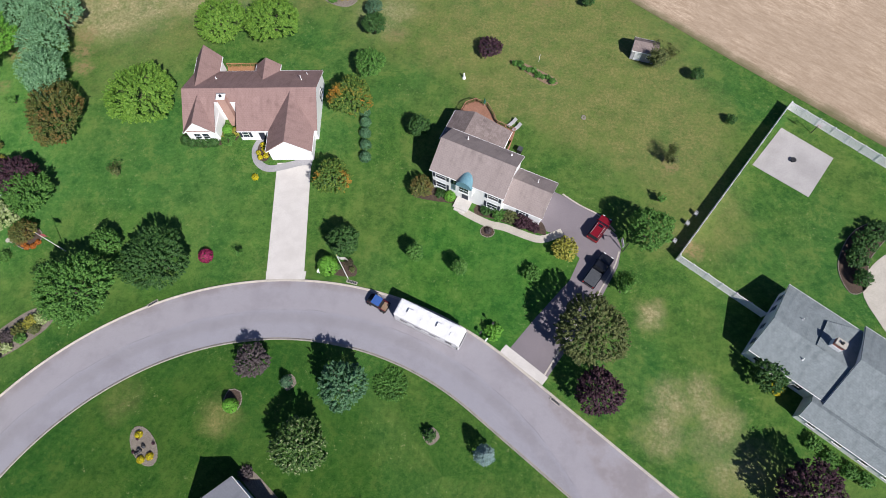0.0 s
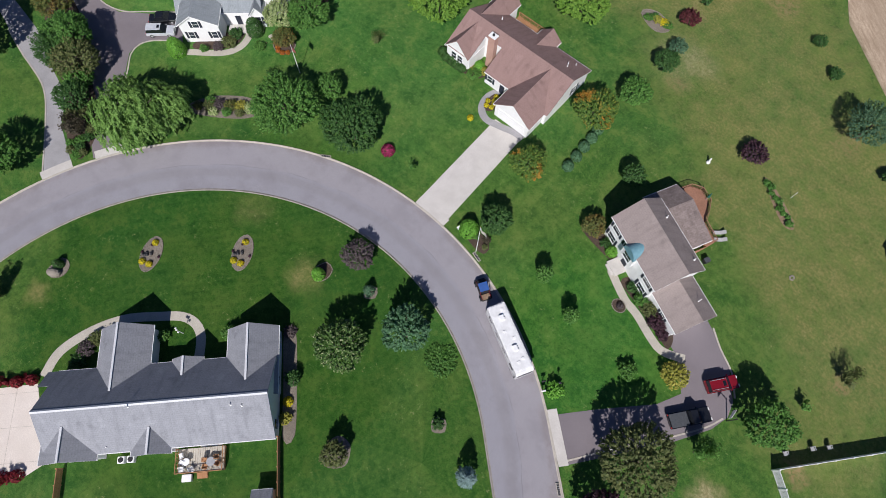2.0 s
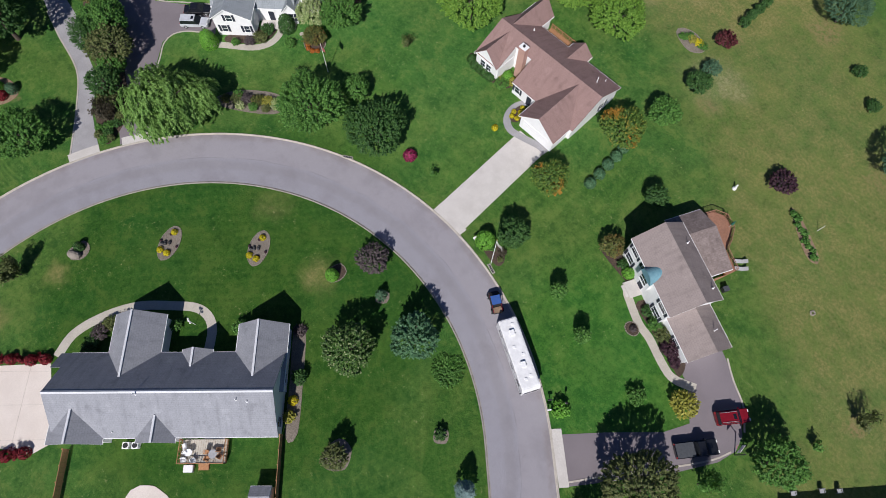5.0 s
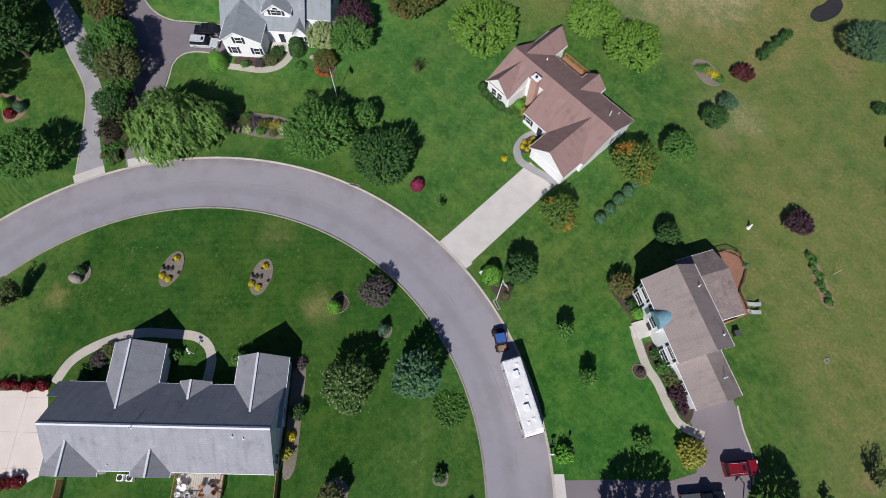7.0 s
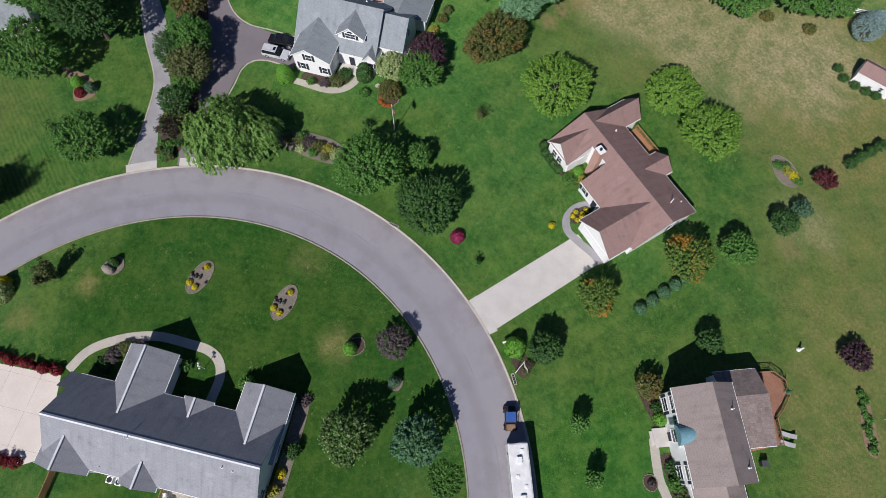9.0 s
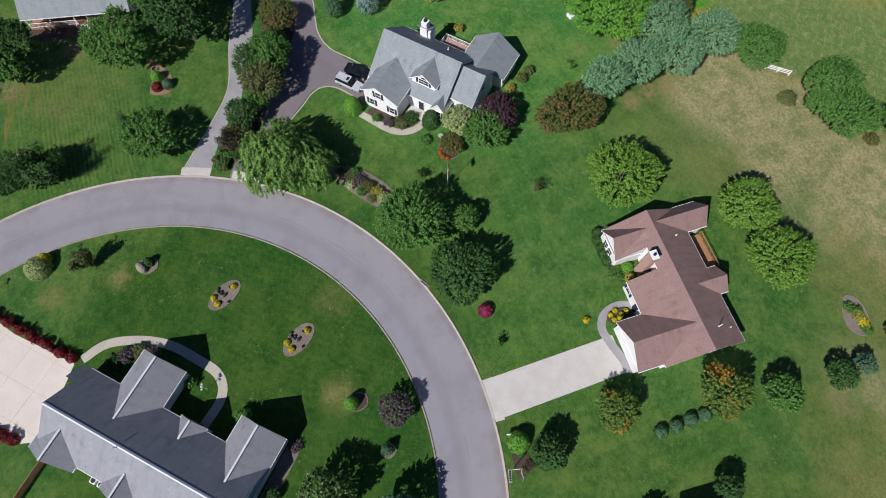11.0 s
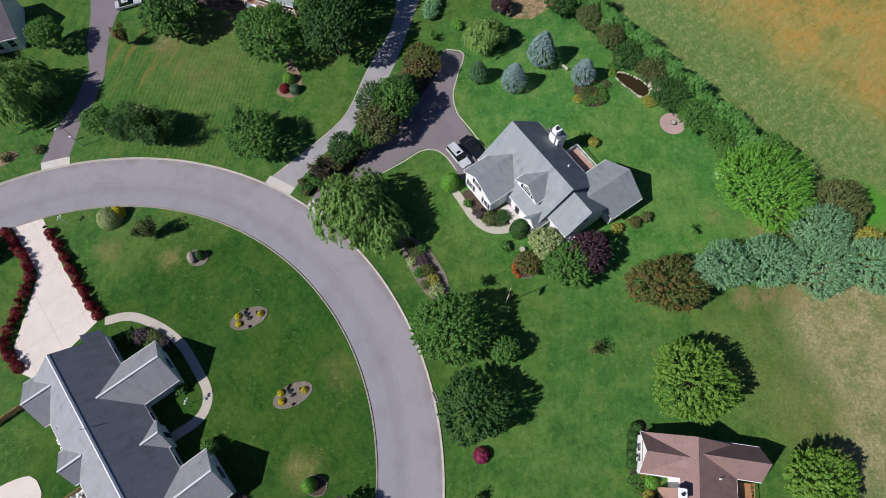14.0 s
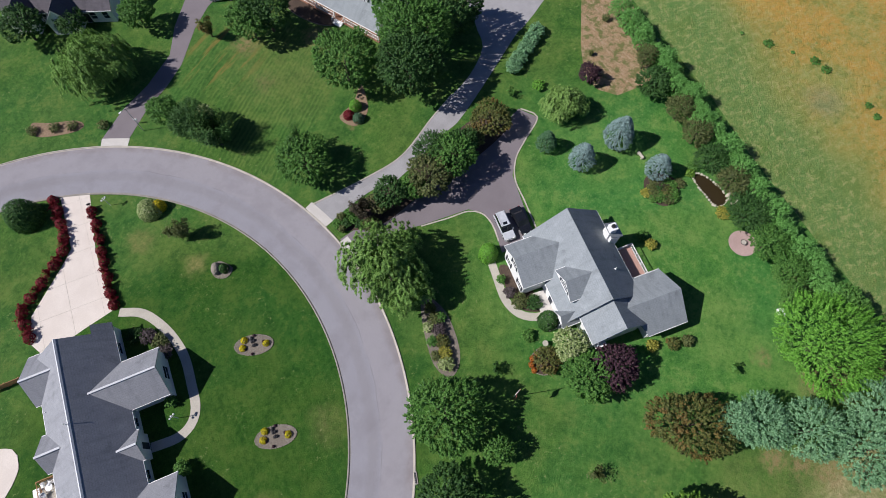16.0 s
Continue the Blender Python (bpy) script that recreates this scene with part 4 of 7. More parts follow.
def house_d():
    h = thing("house", pose(-77.4, 10.9, 0, 0, 0, 52.2), "white cape house with blue-grey roof, dormer and rear wing", "house")
    gable(h, -0.9, 13.3, 3.4, 15.4, "x", 3.2, 8.3, ROOF_D)
    gable(h, -0.1, 6.8, 0.0, 7.0, "y", 4.1, 6.2, ROOF_D, ends=(True, False), ridge_at=2.8)
    gable(h, 6.3, 11.2, 4.8, 9.2, "y", 5.7, 7.7, ROOF_D, ends=(True, False))
    gable(h, 13.2, 17.4, 5.6, 13.8, "x", 4.0, 7.3, ROOF_D)
    gable(h, 10.6, 18.9, 13.8, 19.8, "y", 2.9, 5.8, ROOF_D, ends=(False, True))
    # the wing's roof runs on into the slope of the main block
    part("roof_slope", slab([(14.75, 13.8, 5.8), (14.75, 11.5, 5.8), (18.9, 13.8, 2.9)], 0.16), ROOF_D, h)
    part("roof_slope", slab([(14.75, 11.5, 5.8), (14.75, 13.8, 5.8), (10.6, 13.8, 2.9)], 0.16), ROOF_D, h)
    gable(h, 11.1, 13.7, 3.0, 6.2, "y", 3.0, 4.7, ROOF_D, ends=(True, False))
    # boarded chimney chase at the back, between two low shoulders
    part("chase", boxes((3.2, 4.2, 14.1, 15.1, 0, 7.3)), SIDING, h)
    part("chase_cap", boxes((3.15, 4.25, 14.05, 15.15, 7.3, 7.4), bevel=0.02), TRIM, h)
    part("flue", rod(bmesh.new(), (3.7, 14.6, 7.4), (3.7, 14.6, 7.75), 0.30, 0.26, 12), BLACK, h)
    part("shoulder", boxes((2.7, 4.7, 14.4, 16.0, 0, 5.5)), SIDING, h)
    part("shoulder_roof", slab([(2.5, 16.2, 5.4), (4.9, 16.2, 5.4), (4.9, 14.0, 6.5), (2.5, 14.0, 6.5)], 0.14), ROOF_D, h)
    for x in (1.6, 5.4):
        window(h, x, 0.3, 0.9, -90, 0.9, 1.4)
    window(h, 3.0, 0.3, 3.3, -90, 1.0, 1.3)
    window(h, 8.75, 5.1, 5.0, -90, 1.7, 1.05, True, 2)
    arch = [(8.75 + 0.45 * math.cos(math.pi * i / 8), 5.06, 6.2 + 0.4 * math.sin(math.pi * i / 8)) for i in range(9)]
    bm = bmesh.new()
    bm.faces.new([bm.verts.new(p) for p in arch])
    bmesh.ops.solidify(bm, geom=bm.faces[:], thickness=0.03)
    part("arched_pane", bm, GLASS, h)
    window(h, 12.4, 3.3, 0.8, -90, 0.9, 1.5)
    door(h, 9.0, 3.7, 0.25, -90)
    window(h, 0.2, 3.0, 2.4, 180, 0.9, 1.3)
    window(h, 17.1, 9.7, 3.6, 0, 1.0, 1.2, False)
    window(h, 18.6, 15.0, 0.9, 0, 1.2, 1.3, False, 2)
    window(h, 14.7, 19.5, 0.9, 90, 1.8, 1.4, False, 2)
    part("porch_floor", boxes((7.0, 13.0, 1.9, 3.7, 0, 0.28), bevel=0.02), CONCRETE, h)
    part("side_hood", boxes((17.1, 17.9, 6.2, 7.9, 2.3, 2.5), bevel=0.02), TRIM, h)
    vent_pipe(h, 9.0, 12.8, 5.6, 0.4)
    return h


def house_e():
    h = thing("house", pose(35.3, 19.85, 0, 0, 0, -31), "low white house with weathered grey-green roofs", "house")
    gable(h, 1.2, 12.2, 2.4, 14.1, "x", 3.0, 5.1, ROOF_E, ridge_at=7.2, ends=(True, False))
    part("roof_slope", slab([(7.0, 7.3, 5.2), (7.1, 11.9, 4.0), (11.6, 14.2, 3.06), (12.0, 8.4, 4.3)], 0.12), ROOF_E, h)
    gable(h, 11.7, 27.0, 1.7, 15.0, "x", 3.1, 6.2, ROOF_E, ridge_at=8.5)
    gable(h, 10.3, 25.0, -0.8, 3.2, "x", 2.4, 3.5, ROOF_E)
    part("chase", boxes((8.3, 9.7, 8.4, 9.4, 3.0, 5.5)), SIDING, h)
    chimney(h, 9.0, 8.9, 5.5, 6.1, 1.3, 0.9, REDBRICK)
    for y in (4.6, 7.2, 10.4, 12.4):
        window(h, 1.5, y, 0.9, 180, 1.0, 1.4, False)
    for x in (3.2, 6.4, 8.8):
        window(h, x, 2.7, 0.9, -90, 1.1, 1.4, False)
    for x in (12.5, 16.0, 19.5, 22.5):
        window(h, x, -0.5, 0.9, -90, 1.0, 1.2, False)
    window(h, 12.0, 5.4, 3.6, 180, 0.9, 0.8, False)
    window(h, 5.0, 13.8, 0.9, 90, 1.2, 1.4, False)
    window(h, 9.2, 13.8, 0.9, 90, 1.2, 1.4, False)
    vent_pipe(h, 4.4, 9.8, 4.3, 0.4)
    vent_pipe(h, 6.8, 5.0, 4.2, 0.4)
    return h


COPPER = speckled("aged_copper", (0.11, 0.24, 0.29), (0.16, 0.31, 0.36), 3, 0.55, 0.1, spec=0.5)
RIDGE = speckled("pale_ridge_cap", (0.55, 0.56, 0.58), (0.64, 0.65, 0.67), 4, 0.8, 0.1)


def house_f():
    h = thing("house", pose(-70.0, -86.2, 0, 0, 0, 124.5), "pale house with dark slate roof and front gables", "house")
    gable(h, 0, 19, 0.0, 10, "x", 2.9, 6.6, ROOF_F)
    gable(h, 1.2, 6.0, -2.2, 6, "y", 2.9, 5.8, ROOF_F, ends=(True, False))
    gable(h, 8.0, 13.4, -2.6, 6, "y", 2.9, 6.0, ROOF_F, ends=(True, False))
    for x in (3.6, 10.7):
        window(h, x, -1.9 if x < 5 else -2.3, 0.8, -90, 2.2, 1.6, False, 3)
    window(h, 7.0, 0.3, 0.8, -90, 1.2, 1.5, False, 2)
    for x in (15.2, 17.4):
        window(h, x, 0.3, 0.9, -90, 1.0, 1.4, False)
    door(h, 14.0, 0.3, 0.1, -90)


def house_g():
    h = thing("house", pose(-100.9, -46.5, 0, 0, 0, 88), "house with blue-grey roof, dormers and white porch railing", "house")
    gable(h, 0.2, 18.9, 3.0, 12.9, "x", 4.43, 7.3, ROOF_D, ridge_at=6.9, ze_high=2.9, gutters=(False, True))
    # the front slope runs on over a porch
    part("roof_slope", slab([(0.2, 0.9, 2.9), (18.9, 0.9, 2.9), (18.9, 3.0, 4.43), (0.2, 3.0, 4.43)], 0.16), ROOF_D, h)
    part("gutter", boxes((0.2, 18.9, 0.82, 0.9, 2.7, 2.85)), TRIM, h)
    for x in (4.4, 8.9, 13.9):
        gable(h, x - 1.0, x + 1.0, 3.8, 6.4, "y", 5.7, 6.6, ROOF_D, ends=(True, False), over=0.12, floor=4.4)
        window(h, x, 3.92, 4.75, -90, 1.1, 0.9, False, 2)
    part("porch_floor", boxes((0.4, 18.7, 1.3, 3.3, 0, 0.35)), DECK, h)
    for x in (0.6, 4.6, 8.7, 10.9, 14.8, 18.5):
        part("porch_post", boxes((x - 0.07, x + 0.07, 1.4, 1.54, 0.35, 3.1)), TRIM, h)
    for a, b in ((0.6, 8.7), (10.9, 18.5)):
        railing(h, (a, 1.47, 0.35), (b, 1.47, 0.35), TRIM)
    for i in range(3):
        part("step", boxes((8.9, 10.7, 0.3 + 0.33 * i, 1.3, 0.0, 0.12 * (i + 1))), TRIM, h)
    for x in (8.85, 10.75):
        bm = rod(bmesh.new(), (x, 0.35, 0.95), (x, 1.4, 1.3), 0.05)
        for i in range(4):
            rod(bm, (x, 0.4 + 0.3 * i, 0.0), (x, 0.4 + 0.3 * i, 0.95 + 0.1 * i), 0.03, seg=5)
        part("stair_rail", bm, TRIM, h)
    for x in (3, 7, 13, 16):
        window(h, x, 3.3, 0.9, -90, 1.0, 1.5, False)
    door(h, 9.8, 3.3, 0.36, -90)


ROOF_F = shingles("dark_slate_shingles", (0.095, 0.088, 0.10), (0.115, 0.105, 0.12), (0.15, 0.135, 0.15))
house_a(), house_b(), house_c(), house_d(), house_e(), house_f(), house_g()


# ---- trees and shrubs ----
def leaf_mesh(name, centre, out, axis, size, rng, narrow=0.55, tilt=0.5):
    """A mesh of small folded leaves: one at each centre, facing roughly outwards, lying along its spray."""
    k = len(centre)
    n = out + rng.normal(0, tilt, (k, 3))
    n /= np.linalg.norm(n, axis=1, keepdims=True) + 1e-9
    a = axis + rng.normal(0, 0.45, (k, 3))
    a -= n * (a * n).sum(1, keepdims=True)
    a /= np.linalg.norm(a, axis=1, keepdims=True) + 1e-9
    b = np.cross(n, a)
    s = (size * rng.uniform(0.7, 1.3, k))[:, None]
    v = np.stack([centre - a * s, centre + b * s * narrow - n * s * 0.15, centre + a * s, centre - b * s * narrow - n * s * 0.15], 1).reshape(-1, 3)
    mesh = bpy.data.meshes.new(name)
    mesh.vertices.add(4 * k)
    mesh.vertices.foreach_set("co", v.astype(np.float32).ravel())
    mesh.loops.add(4 * k)
    mesh.loops.foreach_set("vertex_index", np.arange(4 * k, dtype=np.int32))
    mesh.polygons.add(k)
    mesh.polygons.foreach_set("loop_start", np.arange(0, 4 * k, 4, dtype=np.int32))
    mesh.update(calc_edges=True)
    return mesh


def dome(rng, k):
    d = rng.normal(0, 1, (k, 3))
    return d / np.linalg.norm(d, axis=1, keepdims=True)


def crown_points(rng, shape, r, z0, z1, count):
    """Places, outward ways and spray directions of the leaves of a crown of radius r between two heights."""
    if shape == "willow":
        # clumps of long strands that spring outwards and hang down
        k = 11
        clump = np.zeros((k, 3))
        for i in range(1, k):
            a = i * 2.39996 + rng.uniform(-0.3, 0.3)
            w = r * (0.34 if i < 4 else 0.62) * rng.uniform(0.9, 1.1)
            clump[i] = (math.cos(a) * w, math.sin(a) * w, -0.10 * (z1 - z0) if i < 4 else -0.30 * (z1 - z0))
        clump[:, 2] += z1 - 0.36 * r
        rc = 0.36 * r
        n = 720
        c = rng.integers(0, k, n)
        d = dome(rng, n)
        d[:, 2] = np.abs(d[:, 2]) * 1.2 - 0.25
        d /= np.linalg.norm(d, axis=1, keepdims=True)
        start = clump[c] + d * rc * rng.uniform(0.75, 1.05, n)[:, None]
        out = start * np.array((1, 1, 0))
        out /= np.linalg.norm(out, axis=1, keepdims=True) + 0.3
        long_ = r * rng.uniform(0.14, 0.32, n)
        pick, u = rng.integers(0, n, count), rng.random(count)
        p = start[pick] + out[pick] * (0.24 * long_[pick] * u ** 0.7)[:, None] + rng.normal(0, 0.065, (count, 3))
        p[:, 2] -= long_[pick] * u ** 1.4
        # a dense dark heart behind the strands
        core = rng.random(count) < 0.22
        q = dome(rng, count) * np.array((0.74 * r, 0.74 * r, 0.36 * (z1 - z0))) * (rng.random(count) ** 0.33)[:, None] + np.array((0, 0, z0 + 0.46 * (z1 - z0)))
        p[core] = q[core]
        p[:, 2] = np.maximum(p[:, 2], 0.5 * z0 + 0.1)
        axis = out[pick] * (0.5 - 0.35 * u)[:, None] - np.array((0, 0, 1.0)) * (0.25 + u)[:, None]
        return p, d[pick] * 0.7 + out[pick] * 0.5 + np.array((0.1, -0.1, 0.5)), axis
    if shape in ("round", "spruce", "pine"):
        # sprays spread evenly over the crown's skin, each a small plume of leaves
        zc, hz = (z0 + z1) / 2, (z1 - z0) / 2
        gap = min(0.66, 0.24 + 0.075 * r) * (0.80 if shape == "spruce" else 1.0)
        n = int(max(26, 2 * math.pi * r * (r + hz) * 0.9 / (gap * gap)))
        i = np.arange(n) + 0.5
        low = 0.45
        up = 1 - (1 + low) * i / n
        phi = i * 2.39996 + rng.normal(0, 0.25, n)
        side = np.sqrt(np.maximum(0, 1 - up * up))
        d = np.stack([np.cos(phi) * side, np.sin(phi) * side, up], 1)
        lump = 1 + 0.07 * np.sin(3 * phi + rng.uniform(0, 6)) + 0.05 * np.sin(5 * phi + 4 * up + rng.uniform(0, 6)) + rng.uniform(-0.09, 0.07, n)
        if shape == "spruce":
            t = (up + low) / (1 + low)
            rad = r * (1 - t ** 1.55) ** 0.74 * (0.72 + 0.28 * np.minimum(1, t / 0.22)) * (0.5 + 0.5 * lump)
            tip = np.stack([np.cos(phi) * rad, np.sin(phi) * rad, z0 + (z1 - z0) * t], 1)
            v = np.stack([np.cos(phi), np.sin(phi), 0.15 + 1.2 * t ** 4], 1)
        else:
            tip = d * lump[:, None] * np.array((r, r, hz)) + np.array((0, 0, zc))
            v = d * np.array((1, 1, 0.6)) + np.array((0, 0, 0.45))
        v = v / np.linalg.norm(v, axis=1, keepdims=True)
        long_ = gap * (1.7 if shape == "pine" else 1.35) * rng.uniform(0.75, 1.25, n)
        pick = rng.integers(0, n, count)
        u = rng.random(count)
        off = dome(rng, count)
        thick = gap * (0.42 if shape == "pine" else 0.5) * (1 - 0.5 * u) * rng.random(count) ** 0.5
        p = tip[pick] + v[pick] * ((u - 1.0) * long_[pick])[:, None] + off * thick[:, None]
        axis = v[pick].copy()
        core = rng.random(count) < 0.12
        p[core] = (p[core] - np.array((0, 0, zc))) * rng.uniform(0.35, 0.85, core.sum())[:, None] + np.array((0, 0, zc))
        p[:, 2] = np.maximum(p[:, 2], 0.3 * z0 + 0.03)
        return p, off * 0.8 + d[pick] * 0.7 + np.array((0.12, -0.12, 0.85)), axis
    if shape == "clip":
        d = dome(rng, count)
        d[:, 2] = np.abs(d[:, 2]) - 0.25 * (rng.random(count) < 0.3)
        p = d * rng.uniform(0.88, 1.03, count)[:, None] * np.array((r, r, (z1 - z0))) + np.array((0, 0, z0 + 0.05))
        p[:, 2] = np.maximum(p[:, 2], 0.05)
        return p, d, dome(rng, count)
    # open: a loose young tree, leaves in sprays along upright limbs
    limbs = 9
    ang = rng.uniform(0, 2 * math.pi, limbs)
    lean = rng.uniform(0.25, 1.0, limbs)
    pick = rng.integers(0, limbs, count)
    t = rng.uniform(0.15, 1, count)
    w = r * lean[pick] * t ** 0.8
    p = np.stack([np.cos(ang[pick]) * w, np.sin(ang[pick]) * w, z0 + (z1 - z0) * t * (1.15 - 0.35 * lean[pick])], 1) + rng.normal(0, 0.13 * r, (count, 3))
    p[:, 2] = np.maximum(p[:, 2], z0 * 0.8)
    return p, np.stack([np.cos(ang[pick]), np.sin(ang[pick]), np.full(count, 0.8)], 1), np.stack([np.cos(ang[pick]), np.sin(ang[pick]), np.full(count, 0.6)], 1)


SEED = [100]


def tree(x, y, r, top, mat, label, category="tree", shape="round", low=None, leaf=0.17, dense=1.0, name="tree", group="", sx=1.0, sy=1.0, turn=0.0):
    """A tree or shrub: r is the crown's radius, top its height. low: where the crown begins."""
    SEED[0] += 1
    rng = np.random.default_rng(SEED[0])
    low = (0.14 if shape in ("spruce", "willow") else 0.22) * top if low is None else low
    t = thing(name, pose(x, y, 0, 0, 0, turn), label, category, group)
    area = r * r * (2.2 if shape != "willow" else 3.4) + r * (top - low) * 2.4
    count = int(min(40000 if shape == "willow" else 16000, max(260, dense * area * (2.5 if shape != "willow" else 5.2) / (leaf * leaf))))
    p, o, axis = crown_points(rng, shape, r, low, top, count)
    p[:, 0] *= sx
    p[:, 1] *= sy
    ob = new("crown", leaf_mesh("crown", p, o, axis, leaf, rng, {"willow": 0.30, "spruce": 0.36, "pine": 0.34}.get(shape, 0.55), 0.3 if shape == "clip" else 0.45))
    ob.data.materials.append(mat)
    ob.parent = t
    bm = bmesh.new()
    tr = max(0.03, 0.035 * top)
    up = low + (top - low) * (0.8 if shape == "spruce" else 0.45)
    rod(bm, (0, 0, -0.1), (0, 0, up), tr, tr * 0.45, 8)
    part("trunk", bm, BARK, t)
    if shape in ("round", "willow", "open") and top > 2.2:
        for i in range(5):
            a = i * 2 * math.pi / 5 + rng.uniform(-0.4, 0.4)
            w = r * rng.uniform(0.5, 0.75)
            part("limb", rod(bmesh.new(), (0, 0, low + (up - low) * rng.uniform(0.1, 0.7)), (math.cos(a) * w * sx, math.sin(a) * w * sy, low + (top - low) * rng.uniform(0.5, 0.8)), tr * 0.45, tr * 0.12, 5), BARK, t)
    return t


GREEN = leaves("green_leaves", (0.052, 0.149, 0.029), (0.108, 0.250, 0.047), (0.174, 0.337, 0.082))
DKGREEN = leaves("dark_green_leaves", (0.030, 0.086, 0.022), (0.060, 0.144, 0.035), (0.100, 0.201, 0.051))
YGREEN = leaves("yellow_green_leaves", (0.096, 0.214, 0.029), (0.176, 0.331, 0.046), (0.249, 0.389, 0.064))
LIME = leaves("lime_leaves", (0.102, 0.273, 0.033), (0.168, 0.406, 0.052), (0.239, 0.494, 0.077))
BLUE = leaves("blue_green_needles", (0.110, 0.240, 0.112), (0.212, 0.402, 0.205), (0.330, 0.545, 0.310))
BLUEGREY = leaves("blue_grey_needles", (0.159, 0.239, 0.230), (0.281, 0.395, 0.385), (0.429, 0.561, 0.558))
SPRUCE = leaves("spruce_needles", (0.051, 0.119, 0.065), (0.099, 0.195, 0.104), (0.168, 0.277, 0.152))
PURPLE = leaves("purple_leaves", (0.036, 0.022, 0.029), (0.084, 0.038, 0.055), (0.145, 0.082, 0.089))
OLIVE = leaves("olive_leaves", (0.076, 0.104, 0.035), (0.142, 0.169, 0.056), (0.217, 0.227, 0.088))
RUST = leaves("rusty_leaves", (0.074, 0.103, 0.028), (0.146, 0.162, 0.044), (0.235, 0.190, 0.055), turning=(0.213, 0.132, 0.040))
FALL = leaves("turning_leaves", (0.060, 0.130, 0.026), (0.130, 0.225, 0.040), (0.300, 0.300, 0.050), turning=(0.50, 0.235, 0.035))
YELLOW = leaves("yellow_flowers", (0.280, 0.280, 0.020), (0.700, 0.580, 0.020), (0.860, 0.740, 0.050))
ORANGE = leaves("orange_flowers", (0.25, 0.09, 0.02), (0.50, 0.16, 0.03), (0.60, 0.28, 0.06))
MAROON = leaves("maroon_leaves", (0.060, 0.015, 0.018), (0.130, 0.032, 0.036), (0.200, 0.065, 0.062))
PINK = leaves("pink_flowers", (0.160, 0.020, 0.060), (0.420, 0.040, 0.130), (0.550, 0.100, 0.220))
RED = leaves("red_barberry", (0.115, 0.011, 0.016), (0.230, 0.021, 0.030), (0.345, 0.046, 0.052))
CREAM = leaves("variegated_leaves", (0.189, 0.268, 0.086), (0.394, 0.473, 0.202), (0.620, 0.620, 0.403))
GOLD = leaves("gold_leaves", (0.202, 0.217, 0.039), (0.372, 0.357, 0.062), (0.527, 0.480, 0.109))
DOGWOOD = leaves("dogwood_leaves", (0.045, 0.105, 0.026), (0.110, 0.200, 0.050), (0.420, 0.450, 0.250))
SAGE = leaves("sage_needles", (0.050, 0.130, 0.060), (0.105, 0.225, 0.110), (0.200, 0.335, 0.185))
BRONZE = leaves("bronze_leaves", (0.050, 0.046, 0.030), (0.095, 0.082, 0.052), (0.150, 0.120, 0.080))
PALEWILLOW = leaves("pale_willow_leaves", (0.150, 0.270, 0.070), (0.260, 0.420, 0.110), (0.380, 0.540, 0.180))
WILLOW = leaves("willow_leaves", (0.122, 0.240, 0.055), (0.218, 0.385, 0.090), (0.320, 0.500, 0.148))
HEDGE = leaves("hedge_leaves", (0.087, 0.230, 0.053), (0.167, 0.398, 0.089), (0.262, 0.527, 0.152))
GREYPLUM = leaves("grey_plum_leaves", (0.075, 0.056, 0.062), (0.131, 0.106, 0.106), (0.200, 0.175, 0.163))

# front lots along the outer side of the road
tree(-55.8, 48.5, 5.4, 7.6, YGREEN, "round yellow-green maple on a lawn")
tree(-68.6, 43.5, 4.6, 7.0, RUST, "wide shrubby tree turning rusty brown", sx=1.3, sy=0.88, turn=112)
tree(-70.3, 31.9, 3.1, 6.0, PURPLE, "dark purple-leaved tree beside a house")
tree(-67.4, 29.6, 3.5, 5.6, GREEN, "dense green tree beside a house")
tree(-70.0, 25.5, 2.4, 5.2, CREAM, "pale variegated small tree before a house")
tree(-66.8, 23.9, 2.0, 2.6, RUST, "rusty garden shrub in a round bed", "shrub", name="shrub")
tree(-72.0, 21.4, 1.5, 3.0, DKGREEN, "clipped dark evergreen beside a porch", "shrub", shape="clip", name="shrub", low=0.1)
tree(-53.0, 15.9, 5.0, 8.5, GREEN, "large green maple by the kerb")
tree(-53.0, 23.7, 2.1, 4.6, GREEN, "young green tree on a lawn")
tree(-44.2, 21.9, 4.6, 7.0, DKGREEN, "dense round dark-green tree on a lawn", shape="round")
tree(-39.1, 24.6, 1.1, 1.3, PINK, "low bush covered in pink flowers", "shrub", shape="clip", name="shrub", low=0.1, leaf=0.14)
tree(-34.2, 25.6, 0.7, 1.6, GREEN, "tiny young tree on a lawn", shape="open", leaf=0.14)
tree(-48.2, 65.6, 4.3, 6.6, YGREEN, "round yellow-green maple behind a house")
tree(-39.6, 67.2, 4.5, 6.8, YGREEN, "round yellow-green maple behind a house")
tree(-22.6, 70.2, 2.1, 3.6, DKGREEN, "rounded dark juniper on dry grass")
tree(-23.6, 74.4, 1.5, 2.8, SPRUCE, "small rounded blue-green juniper")
tree(-21.4, 61.0, 2.5, 5.0, GREEN, "small round green tree")
tree(-22.8, 53.2, 3.4, 6.5, FALL, "tree turning yellow and orange")
tree(-22.6, 38.8, 2.8, 5.4, FALL, "tree turning orange beside the drive")
tree(-18.9, 29.0, 2.3, 5.0, DKGREEN, "bushy dark evergreen by a flagpole", low=0.3)
